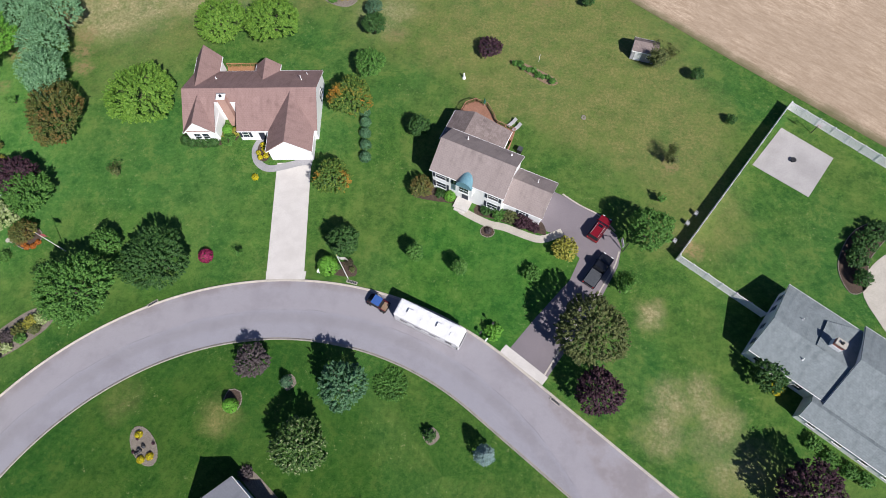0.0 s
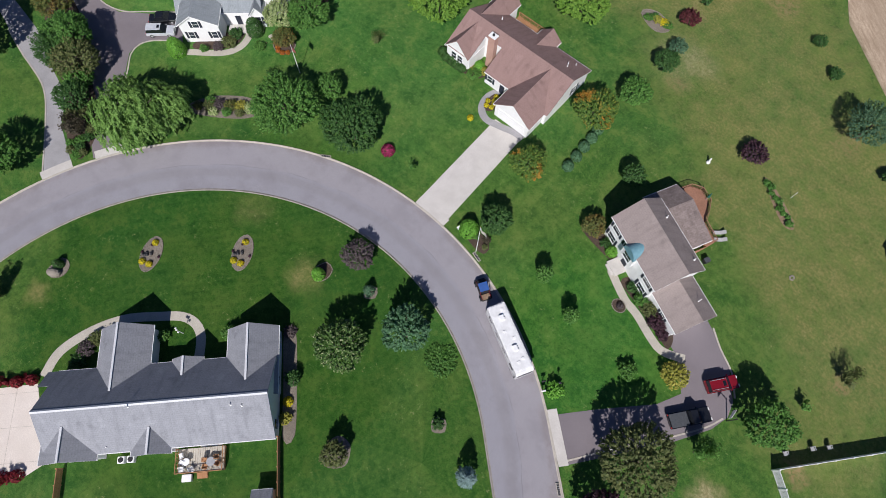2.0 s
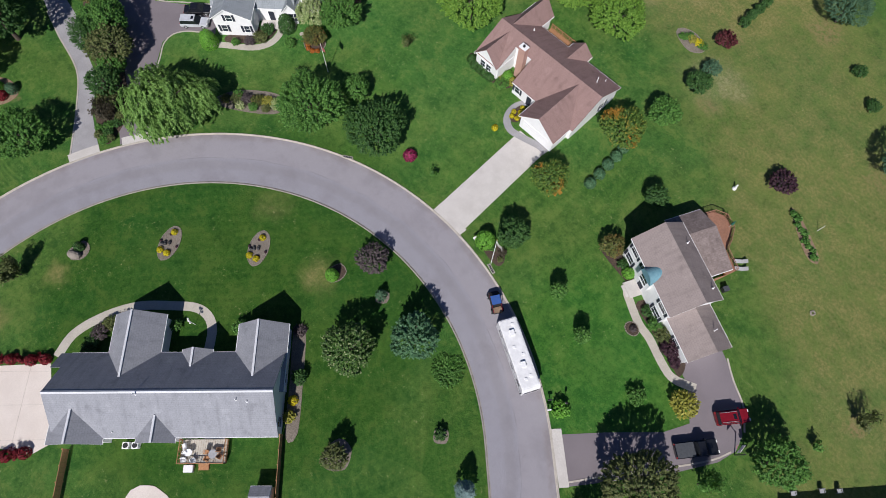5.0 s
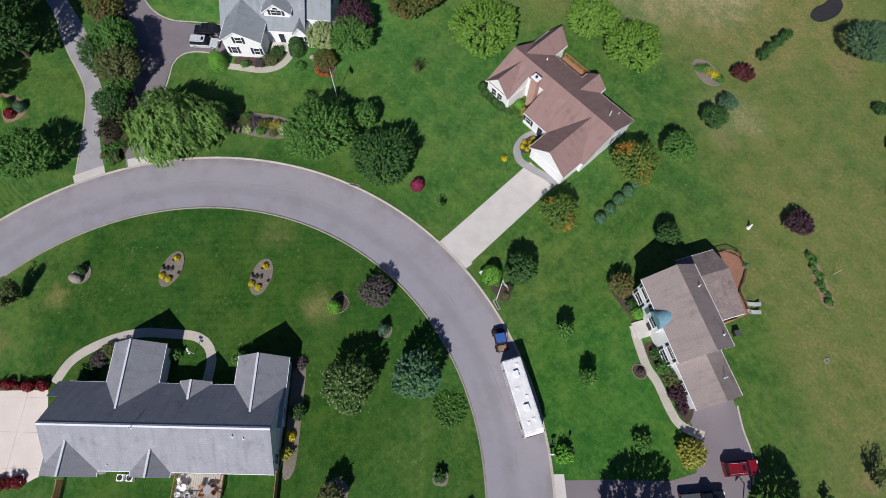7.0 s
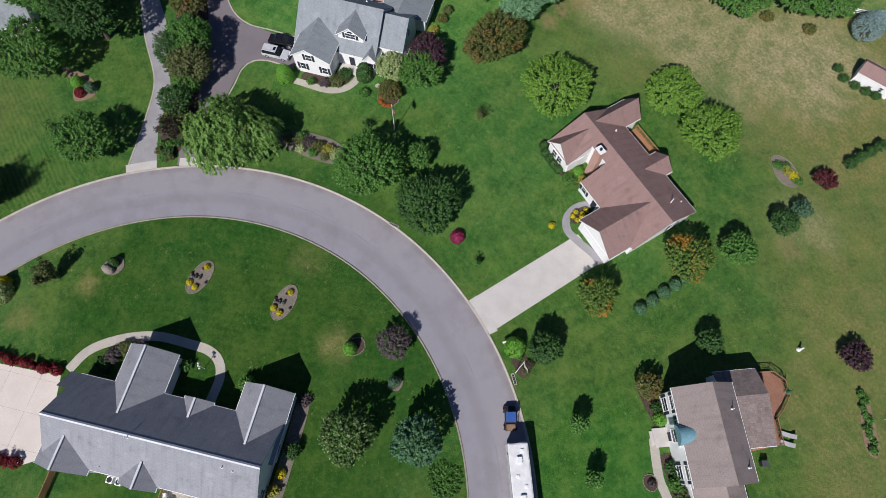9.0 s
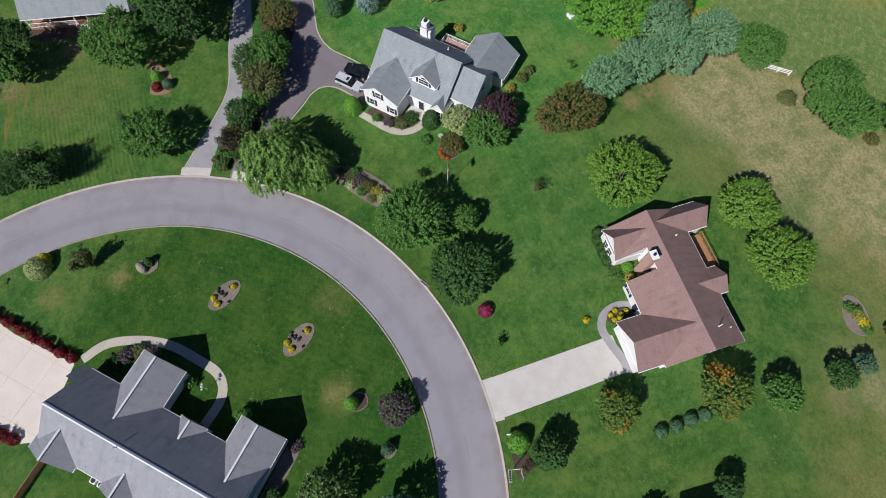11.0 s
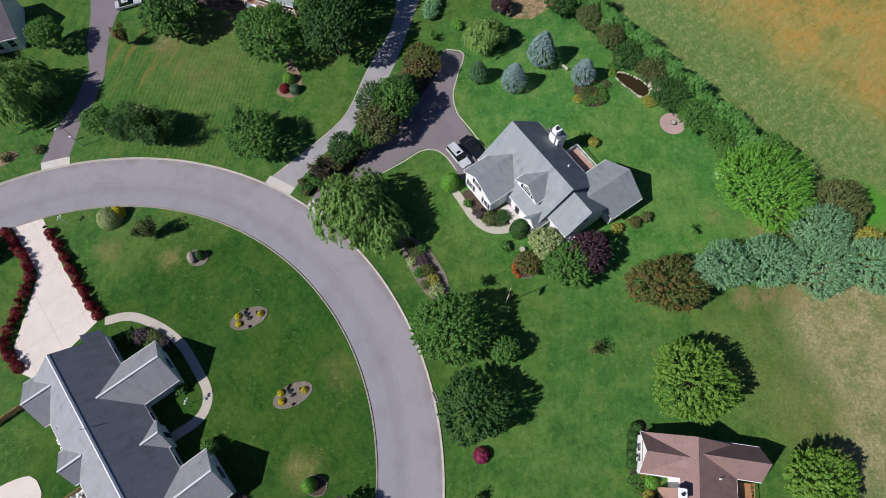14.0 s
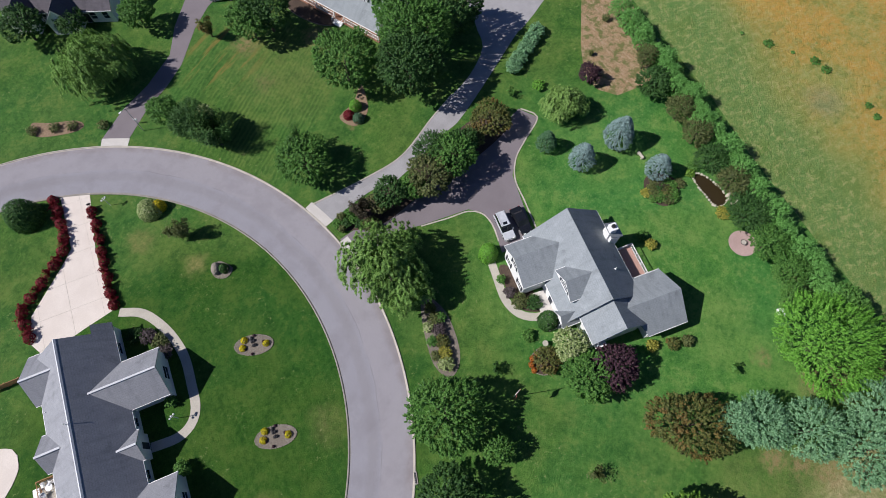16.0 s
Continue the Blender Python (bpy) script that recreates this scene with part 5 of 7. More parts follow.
for x, y, q, m in ((-17.9, 26.6, 0.7, BRONZE), (-19.2, 25.8, 0.5, GREEN), (-17.2, 25.7, 0.5, OLIVE)):
    tree(x, y, q, 1.1 * q, m, "small bush in a kerbside bed", "shrub", name="shrub", low=0.05, leaf=0.12)
tree(-20.8, 25.6, 1.5, 2.6, LIME, "clipped golden-green shrub by the kerb", "shrub", shape="clip", name="shrub", low=0.1)
tree(-26.6, 81.0, 1.8, 2.4, MAROON, "burgundy-leaved shrub on dry grass", "shrub", name="shrub", leaf=0.18)
for x, y in ((-27.4, 86.6), (-27.8, 88.6), (-28.0, 90.8), (-28.3, 93.0)):
    tree(x, y, 0.9, 2.4, DKGREEN, "columnar evergreen in a short row", "shrub", name="shrub", group="row of evergreens", low=0.1, leaf=0.16)
for x, y in ((-19.2, 44.6), (-19.6, 46.8), (-20.1, 49.0), (-20.5, 51.1), (-21.0, 53.0)):
    tree(x, y, 0.95, 1.3, SAGE, "small round shrub in a row along a lawn", "shrub", shape="clip", name="shrub", group="row of round shrubs", low=0.1, leaf=0.15)
tree(-48.3, 105.0, 2.9, 6.0, BLUEGREY, "blue spruce near a garden shed", shape="spruce")
for x, y in ((-43.6, 96.4), (-41.5, 96.0), (-39.6, 96.8), (-38.0, 97.8), (-36.6, 98.8)):
    tree(x, y, 0.8, 1.5, DKGREEN, "dark round shrub beside a garden shed", "shrub", name="shrub", low=0.1, leaf=0.15)
# house with the brown roof: planting by the walls
for x, y, r in ((-48.6, 43.6, 0.9), (-47.4, 43.3, 0.9), (-46.2, 43.5, 0.85), (-45.0, 43.6, 0.9), (-43.9, 43.9, 0.9)):
    tree(x, y, r, 1.0, DKGREEN, "low dark-green foundation shrub", "shrub", shape="clip", name="shrub", low=0.1, leaf=0.14, group="foundation shrubs")
tree(-42.3, 46.4, 0.95, 1.3, LIME, "clipped lime-green globe shrub", "shrub", shape="clip", name="shrub", low=0.1, leaf=0.12)
tree(-40.9, 46.3, 0.75, 1.2, GOLD, "clipped gold globe shrub", "shrub", shape="clip", name="shrub", low=0.1, leaf=0.12)
tree(-41.7, 44.6, 1.3, 0.9, GREEN, "low spreading green shrub", "shrub", name="shrub", low=0.1, leaf=0.14)
tree(-42.9, 45.2, 0.7, 0.6, GOLD, "low flowering garden plant", "shrub", name="shrub", low=0.05, leaf=0.12)
for x, y in ((-36.3, 43.0), (-35.6, 43.8), (-36.0, 44.6), (-35.0, 42.6), (-35.2, 43.4), (-34.6, 44.2), (-35.8, 42.2)):
    tree(x, y, 0.42, 0.55, YELLOW, "mound of yellow flowers beside a path", "flowers", shape="clip", name="flower_clump", low=0.05, leaf=0.10, group="yellow flowers by the path")
tree(-35.6, 38.6, 0.55, 0.6, YELLOW, "mound of yellow flowers round a post", "flowers", shape="clip", name="flower_clump", low=0.05, leaf=0.10)
for x, y, r, m in ((-31.6, 76.4, 0.9, GREEN), (-30.2, 77.2, 0.9, GOLD), (-29.0, 77.6, 0.8, YELLOW), (-28.2, 77.6, 0.9, GREEN), (-31.0, 77.5, 0.7, GREEN)):
    tree(x, y, r, 0.9, m, "low planting in an oval garden bed", "shrub", name="shrub", low=0.05, leaf=0.15)
# house with the copper hood
tree(-9.3, 39.8, 1.8, 3.2, RUST, "brownish shrub at a house corner", "shrub", name="shrub")
tree(-4.9, 39.6, 0.95, 1.4, LIME, "lime-green shrub under a window", "shrub", shape="clip", name="shrub", low=0.1, leaf=0.13)
tree(-6.4, 39.8, 0.9, 1.0, DKGREEN, "low dark shrub under a window", "shrub", name="shrub", low=0.1, leaf=0.14)
tree(0.9, 38.0, 1.0, 1.1, DKGREEN, "low dark shrub under a window", "shrub", name="shrub", low=0.1, leaf=0.14)
tree(2.9, 37.4, 1.1, 1.4, GREEN, "round green shrub under a window", "shrub", name="shrub", low=0.1, leaf=0.15)
tree(4.7, 37.3, 1.3, 1.5, OLIVE, "olive-green shrub at a garage wall", "shrub", name="shrub", low=0.1, leaf=0.15)
tree(6.6, 36.8, 1.4, 1.6, PURPLE, "purple-leaved shrub at a garage wall", "shrub", name="shrub", low=0.1, leaf=0.15)
tree(8.3, 36.0, 0.9, 1.0, PURPLE, "low purple shrub at a garage wall", "shrub", name="shrub", low=0.1, leaf=0.15)
tree(13.0, 32.9, 1.9, 2.4, GOLD, "golden shrub beside the drive", "shrub", name="shrub", leaf=0.18)
tree(8.6, 28.6, 1.3, 1.8, GREEN, "green shrub on a lawn", "shrub", name="shrub", leaf=0.18, low=0.1)
tree(4.2, 19.3, 1.2, 1.7, LIME, "lime-green grass tussock by the mailboxes", "shrub", name="shrub", leaf=0.18, low=0.1)
tree(-8.4, 28.9, 1.25, 3.8, GREEN, "small upright tree on a lawn")
tree(-1.7, 27.6, 1.15, 3.6, GREEN, "small upright tree on a lawn")
tree(-11.3, 50.3, 1.8, 4.0, DKGREEN, "small tree in the shade of a house")
tree(-2.2, 68.4, 2.1, 2.6, PURPLE, "broad purple smoke bush on dry grass", "shrub", name="shrub", leaf=0.2)
tree(25.8, 69.4, 2.7, 4.4, OLIVE, "twiggy olive tree beside a shed", shape="open")
tree(13.9, 81.4, 1.1, 2.2, DKGREEN, "small dark bush on dry grass", "shrub", name="shrub")
tree(32.5, 67.5, 1.1, 2.6, DKGREEN, "small dark tree at the field edge")
tree(38.0, 59.6, 0.9, 1.6, DKGREEN, "small dark shrub at the fence", "shrub", name="shrub")
tree(28.2, 50.6, 1.7, 3.4, OLIVE, "thin young tree on dry grass", shape="open", dense=0.5)
tree(26.6, 43.5, 0.9, 2.0, GREEN, "thin sapling on dry grass", shape="open", dense=0.5, leaf=0.16)
tree(24.3, 36.5, 3.1, 6.8, GREEN, "loose green tree beside the drive")
tree(21.4, 28.0, 1.8, 5.0, GREEN, "small green tree beside the drive", shape="open")
tree(16.6, 20.2, 4.6, 8.6, OLIVE, "large dense olive-green tree over the drive", shape="round")
tree(18.3, 12.8, 3.0, 6.0, PURPLE, "purple-leaved tree by the kerb")
tree(1.6, 34.7, 0.55, 0.6, GREYPLUM, "small greyish planting in a round bed", "flowers", shape="clip", name="flower_clump", low=0.05, leaf=0.1)
# big house beyond the white fence
tree(40.5, 18.4, 2.3, 4.0, DKGREEN, "dark green tree at a house corner")
tree(42.2, 17.2, 0.9, 1.0, YELLOW, "yellow-green shrub at a house wall", "shrub", name="shrub", low=0.05, leaf=0.14)
tree(43.8, 4.2, 4.1, 6.5, PURPLE, "large purple-leaved tree on a front lawn")
for x, y in ((46.2, 10.9), (48.2, 9.4), (50.4, 8.2), (52.2, 7.4)):
    tree(x, y, 1.1, 1.2, GREEN, "low green shrub before a porch", "shrub", name="shrub", low=0.1, leaf=0.15)
for x, y, r in ((54.6, 37.6, 1.6), (56.0, 40.4, 1.8), (55.0, 34.6, 1.3), (58.2, 42.6, 1.7)):
    tree(x, y, r, 2.2, DKGREEN, "dark shrub in a stone-edged bed", "shrub", name="shrub", low=0.1, leaf=0.17)
# inner side of the road
tree(-22.5, 8.5, 1.0, 2.2, SPRUCE, "small clipped evergreen in a mulch ring", shape="spruce", leaf=0.15)
tree(-27.2, 10.3, 2.3, 4.2, GREYPLUM, "thin greyish plum tree by the kerb", shape="round", dense=0.7)
tree(-14.2, 8.7, 3.1, 7.0, SAGE, "blue-green fir by the kerb", shape="round")
tree(-18.0, 0.8, 3.4, 6.6, DOGWOOD, "dense round dogwood on a lawn")
tree(-29.1, 4.4, 1.0, 2.2, LIME, "clipped conical green shrub in a bed", "shrub", shape="clip", name="shrub", low=0.1, leaf=0.12)
tree(-2.4, 4.6, 0.9, 1.4, DKGREEN, "small dark shrub in a mulch ring", "shrub", name="shrub", low=0.1, leaf=0.14)
tree(4.8, 3.2, 1.5, 4.6, BLUEGREY, "slender blue spruce by the kerb", shape="spruce")
tree(-7.8, -7.8, 1.7, 3.8, OLIVE, "small olive-brown tree in a mulch ring")
tree(-8.6, 10.2, 2.3, 0.5, GREEN, "low ground cover with orange flowers", "flowers", name="flower_clump", low=0.05, leaf=0.13)
tree(-19.2, -6.6, 1.1, 1.8, DKGREEN, "dark shrub at a house wall", "shrub", name="shrub", low=0.1, leaf=0.15)
tree(-17.2, -8.9, 0.7, 0.8, YELLOW, "mound of yellow flowers at a wall", "flowers", shape="clip", name="flower_clump", low=0.05, leaf=0.1)
tree(-15.6, -10.3, 0.9, 1.2, GOLD, "golden shrub at a house wall", "shrub", name="shrub", low=0.1, leaf=0.14)
tree(-24.8, -3.4, 1.0, 0.8, GREYPLUM, "low greyish planting at a wall", "shrub", name="shrub", low=0.05, leaf=0.14)
tree(-29.6, -9.8, 1.1, 2.0, GREEN, "green shrub at a gable", "shrub", name="shrub", low=0.1, leaf=0.14)
tree(-35.2, -17.0, 0.9, 1.3, GREEN, "pale green shrub inside a path loop", "shrub", name="shrub", low=0.1, leaf=0.14)
for x, y, m in ((-40.3, -26.0, GREYPLUM), (-40.6, -24.0, OLIVE), (-39.4, -27.6, DKGREEN), (-39.9, -22.4, GREYPLUM)):
    tree(x, y, 1.2, 1.1, m, "mixed shrub between path and house", "shrub", name="shrub", low=0.1, leaf=0.15)
tree(-55.3, -39.4, 1.9, 2.4, CREAM, "silvery shrub with a yellow side", "shrub", shape="clip", name="shrub", low=0.1, leaf=0.14)
tree(-56.6, -38.6, 1.0, 1.9, YELLOW, "bright yellow shrub on a lawn", "shrub", shape="clip", name="shrub", low=0.1, leaf=0.12)
tree(-54.9, -32.0, 2.2, 4.0, OLIVE, "thin olive tree on a lawn", shape="open")
tree(-53.9, -23.4, 0.75, 1.5, DKGREEN, "clipped dark shrub in a stone bed", "shrub", shape="clip", name="shrub", low=0.1, leaf=0.13)
tree(-44.4, -54.6, 2.6, 4.5, DKGREEN, "dense dark evergreen beside the drive", "shrub", shape="clip", name="shrub", low=0.1)
# stands round the lane and the cape house
tree(-66.0, -2.7, 6.5, 10.4, WILLOW, "large weeping willow hanging over the kerb", shape="willow", leaf=0.24)
tree(-64.7, 1.9, 4.6, 7.4, WILLOW, "lower weeping willow beside a larger one", shape="willow", leaf=0.24)
tree(-76.6, -8.6, 2.6, 5.0, DKGREEN, "dense dark evergreen between lane and drive")
tree(-72.0, -11.2, 2.1, 4.2, BRONZE, "bronze-leaved small tree by the lane", shape="open")
for x, y, r, m in ((-68.6, -13.2, 0.8, GREEN), (-69.4, -12.2, 0.9, DKGREEN), (-69.9, -13.4, 0.8, OLIVE), (-70.6, -11.6, 0.9, GREEN), (-68.3, -12.2, 0.6, OLIVE), (-71.0, -12.9, 0.7, GREEN), (-70.4, -10.2, 0.9, DKGREEN)):
    tree(x, y, r, 1.3, m, "low bushy shrub at the kerb", "shrub", name="shrub", low=0.05, leaf=0.14, group="kerbside shrubs")
tree(-71.3, -8.7, 1.4, 1.6, OLIVE, "olive shrub at the kerb", "shrub", name="shrub", low=0.1, leaf=0.15)
tree(-85.6, -6.6, 3.0, 7.0, DKGREEN, "dark evergreen between lane and drive", shape="pine")
tree(-86.4, -3.4, 3.6, 7.5, GREEN, "green tree between lane and drive")
tree(-82.0, -4.6, 3.6, 6.5, OLIVE, "olive-green tree between lane and drive")
tree(-79.2, -6.2, 2.2, 4.6, GREEN, "green bushy tree between lane and drive")
tree(-89.8, -3.6, 2.6, 5.0, DKGREEN, "dark bushy tree between lane and drive")
tree(-74.4, -9.6, 1.8, 3.0, OLIVE, "olive shrub between lane and drive", "shrub", name="shrub")
tree(-96.4, -2.2, 3.3, 5.0, RUST, "rusty olive tree at the end of a drive")
tree(-92.4, -3.2, 2.0, 3.4, OLIVE, "olive shrub in a mulch bed", "shrub", name="shrub")
for i in range(5):
    tree(-109.0 - 2.3 * i, -4.6 - 0.1 * i, 1.5, 2.0, BLUE, "low blue juniper in a row by the lane", "shrub", name="shrub", low=0.1, group="juniper row", leaf=0.17)
tree(-113.6, 7.4, 1.9, 3.6, PURPLE, "small purple tree on a lawn")
tree(-116.8, 17.6, 3.0, 5.0, DKGREEN, "dark bushy tree at the hedge")
tree(-105.0, 6.8, 3.9, 6.0, PALEWILLOW, "small weeping tree with pale leaves", shape="willow", leaf=0.22)
tree(-97.7, 7.5, 1.9, 4.8, SAGE, "grey-green spruce on a back lawn", shape="spruce", group="blue spruces")
tree(-97.8, 13.7, 2.4, 6.2, BLUEGREY, "blue spruce on a back lawn", shape="spruce", group="blue spruces")
tree(-104.4, 16.9, 2.7, 7.6, BLUEGREY, "tall blue spruce on a back lawn", shape="spruce", group="blue spruces")
tree(-102.6, 24.7, 2.3, 5.6, BLUEGREY, "blue spruce in a flower bed", shape="spruce", group="blue spruces")
tree(-108.0, 0.8, 1.1, 1.2, LIME, "low lime-green shrub on a lawn", "shrub", name="shrub", low=0.1, leaf=0.15)
for x, y, r, m in ((-99.6, 25.6, 1.1, OLIVE), (-99.2, 27.2, 1.1, GREEN), (-100.6, 27.6, 1.2, RUST), (-101.9, 27.0, 1.0, GREEN), (-98.6, 25.0, 0.9, GOLD), (-99.4, 28.4, 1.0, OLIVE), (-101.0, 28.6, 0.9, GREEN), (-102.2, 28.0, 0.8, GREEN), (-98.4, 26.4, 0.8, GREEN), (-100.2, 26.4, 0.8, DKGREEN), (-101.2, 25.4, 1.0, OLIVE), (-99.0, 26.2, 1.0, OLIVE), (-100.0, 29.0, 0.9, GREEN), (-103.0, 28.8, 0.9, OLIVE), (-101.2, 26.6, 1.1, BRONZE), (-105.6, 29.6, 0.8, YGREEN), (-107.0, 29.4, 1.0, GREEN), (-102.6, 37.8, 1.4, GREEN), (-101.6, 36.6, 1.2, GOLD)):
    tree(x, y, r, 0.9, m, "low mixed garden planting", "shrub", name="shrub", low=0.05, leaf=0.15)
# hedge along the meadow: a tall green row and darker trees before it
for i in range(25):
    k = i / 24
    tree(-128.8 + 35.6 * k + 0.6 * math.sin(i * 2.1), 6.0 + 52.2 * k + 0.5 * math.sin(i * 1.7), 2.0 + 0.3 * math.sin(i * 3.3), 5.2 + 0.6 * math.sin(i * 2.7), HEDGE, "tall feathery green hedge tree along the meadow", group="meadow hedge", low=0.3, shape="pine", leaf=0.17)
for x, y, r, m in ((-114.2, 23.2, 2.4, OLIVE), (-111.2, 27.4, 2.5, OLIVE), (-107.9, 31.2, 2.7, DKGREEN), (-106.0, 35.4, 2.5, OLIVE), (-102.2, 39.4, 3.4, DKGREEN), (-98.9, 43.6, 2.9, GREEN), (-96.4, 47.6, 2.7, GREEN), (-121.0, 14.2, 1.9, OLIVE), (-92.6, 49.4, 2.0, GREEN)):
    tree(x, y, r, 5.2, m, "dark tree in front of a tall hedge", shape="pine", group="trees before the hedge")
tree(-87.7, 54.6, 7.0, 9.0, LIME, "huge bright lime-green tree", leaf=0.21, shape="pine")
tree(-94.6, 55.6, 3.0, 6.5, GREEN, "green tree beside the meadow hedge")
tree(-88.6, 66.0, 4.2, 6.5, OLIVE, "greyish-green tree at the meadow edge")
tree(-84.4, 71.6, 2.4, 4.0, GOLD, "golden-green shrub at the meadow edge", "shrub", name="shrub")
for x, y, r in ((-73.2, 50.4, 3.6), (-75.8, 56.6, 4.0), (-77.2, 63.4, 4.8), (-82.6, 63.0, 4.4), (-79.6, 70.6, 4.2), (-71.6, 47.8, 2.4)):
    tree(x, y, r, 8.0, BLUE, "broad blue-green pine in a screen", group="pine screen", leaf=0.2, shape="pine")
tree(-76.5, 9.0, 1.5, 3.2, LIME, "tall clipped lime-green evergreen at a house corner", "shrub", name="shrub", shape="clip", low=0.1, leaf=0.15)
for dx, dy in ((-0.8, -0.9), (0, -1.3), (0.8, -1.0), (1.3, -0.3)):
    tree(-66.2 + dx, 23.4 + dy, 0.45, 0.5, ORANGE, "clump of orange flowers in a round bed", "flowers", shape="clip", name="flower_clump", low=0.05, leaf=0.1, group="orange flowers")
for x, y, r, h in ((-76.6, 77.8, 4.3, 6.5), (-67.4, 87.6, 4.5, 6.5), (-61.4, 87.4, 4.4, 6.8), (-58.1, 96.8, 4.4, 6.8), (-54.8, 101.5, 4.0, 6.5), (-64.2, 84.6, 2.6, 5.0)):
    tree(x, y, r, h, GREEN, "broad bushy green tree along a field edge", group="field edge trees")
for x, y, m in ((-57.7, 91.6, RUST), (-52.5, 96.9, RUST), (-67.5, 81.1, OLIVE)):
    tree(x, y, 1.6 if m is OLIVE else 1.2, 1.5, m, "small clipped shrub on dry ground", "shrub", name="shrub", low=0.05, leaf=0.15)
tree(-33.4, 105.4, 2.6, 5.0, DKGREEN, "dark bushy tree beside a black mulch bed")
tree(6.4, 84.5, 3.7, 6.5, SPRUCE, "broad blue-green spruce on dry grass", shape="pine")
for x, y in ((-9.1, 95.2), (-3.3, 91.5)):
    tree(x, y, 1.2, 1.8, DKGREEN, "dark round shrub on dry grass", "shrub", name="shrub", low=0.05, leaf=0.15)
tree(-18.9, 101.0, 3.9, 6.5, SPRUCE, "broad blue-green spruce on dry grass", shape="pine")
tree(-57.2, 36.2, 1.4, 2.2, OLIVE, "thin sapling on a lawn", shape="open", dense=0.4, leaf=0.16)
tree(-79.5, 46.8, 1.0, 1.8, GREEN, "thin sapling on a lawn", shape="open", dense=0.5, leaf=0.16)
tree(-62.3, 18.6, 1.0, 1.8, DKGREEN, "thin sapling on a lawn", shape="open", dense=0.6, leaf=0.16)
tree(-103.9, -2.4, 0.9, 1.8, GREEN, "thin sapling on a lawn", shape="open", dense=0.5, leaf=0.16)
for x, y, r, m in ((-64.4, 8.0, 0.9, GREEN), (-62.2, 7.2, 0.8, CREAM), (-60.8, 8.8, 0.8, GREEN), (-59.4, 10.4, 0.8, OLIVE), (-63.8, 7.4, 1.1, OLIVE), (-62.8, 8.8, 1.0, GREYPLUM), (-61.6, 10.0, 1.1, RUST), (-60.4, 11.2, 1.1, GOLD), (-59.2, 12.2, 1.2, CREAM), (-64.8, 6.0, 0.9, RUST)):
    tree(x, y, r, 1.2, m, "mixed shrub in a rocky kerbside bed", "shrub", name="shrub", low=0.05, leaf=0.15)
for x, y, r, m in ((-74.0, 12.6, 0.7, GREEN), (-72.9, 14.6, 0.9, GREYPLUM), (-72.6, 16.6, 1.3, OLIVE), (-73.4, 18.4, 1.2, DKGREEN), (-68.6, 20.0, 1.0, GREEN), (-78.4, 38.0, 1.0, RUST), (-76.6, 35.6, 0.9, GOLD), (-79.8, 39.6, 0.9, OLIVE), (-90.8, 29.2, 0.9, GOLD), (-91.4, 27.4, 0.8, GREEN)):
    tree(x, y, r, 1.3, m, "foundation shrub beside a white wall", "shrub", name="shrub", low=0.05, leaf=0.15)
# tall stand between the lane and the far drive
tree(-96.0, -17.2, 5.4, 12.0, DKGREEN, "tall broad green tree by the lane")
tree(-102.0, -20.4, 6.2, 12.5, GREEN, "tall broad green tree by the lane")
tree(-106.5, -25.0, 5.5, 12.0, GREEN, "tall green tree by the lane")
tree(-110.0, -17.8, 5.0, 11.0, DKGREEN, "tall dark tree by the lane")
tree(-92.2, -27.6, 5.3, 9.5, GREEN, "tall loose green tree on a lawn")
tree(-88.0, -23.4, 1.1, 1.7, LIME, "lime-green globe shrub in a mulch bed", "shrub", shape="clip", name="shrub", low=0.1, leaf=0.12)
tree(-86.3, -21.6, 1.0, 1.5, SPRUCE, "blue-green globe shrub in a mulch bed", "shrub", shape="clip", name="shrub", low=0.1, leaf=0.12)
tree(-86.0, -23.4, 0.95, 1.2, RED, "maroon globe shrub in a mulch bed", "shrub", shape="clip", name="shrub", low=0.1, leaf=0.12)
tree(-73.8, -22.6, 4.2, 7.0, GREEN, "loose green tree beside the lane")
tree(-76.0, -25.0, 2.6, 6.0, DKGREEN, "dark tree beside the lane", shape="open")
tree(-70.6, -38.0, 3.7, 6.6, DKGREEN, "dark evergreen by the kerb", shape="open")
tree(-70.4, -42.4, 3.5, 6.6, DKGREEN, "dark evergreen by the kerb", shape="pine")
tree(-69.6, -48.4, 2.5, 5.0, GREEN, "feathery green evergreen by a drive")
tree(-72.0, -40.6, 1.6, 6.0, CREAM, "pale flowering shrub among evergreens", "shrub", name="shrub", low=3.0)
tree(-70.0, -63.0, 6.8, 9.5, WILLOW, "weeping willow on a front lawn", shape="willow", leaf=0.22)
tree(-87.1, -54.1, 1.6, 4.4, RUST, "young reddish tree beside a drive", shape="open", leaf=0.18)
tree(-91.0, -46.8, 3.8, 8.0, GREEN, "broad green tree beside a drive")
tree(-94.0, -45.6, 4.4, 9.5, DKGREEN, "broad green tree beside a house")
tree(-82.4, -65.6, 3.0, 6.0, GREEN, "green tree by a drive")
tree(-75.2, -75.2, 2.6, 4.6, DKGREEN, "dark green tree before a house")
tree(-70.0, -80.4, 3.6, 6.5, DKGREEN, "dark green tree before a house")
for x, y in ((-58.4, -63.4), (-56.0, -66.0), (-60.2, -61.2), (-63.0, -57.0)):
    tree(x, y, 1.0, 1.0, OLIVE, "thin low shrub on a mulch bank", "shrub", name="shrub", low=0.05, leaf=0.15, dense=0.6)


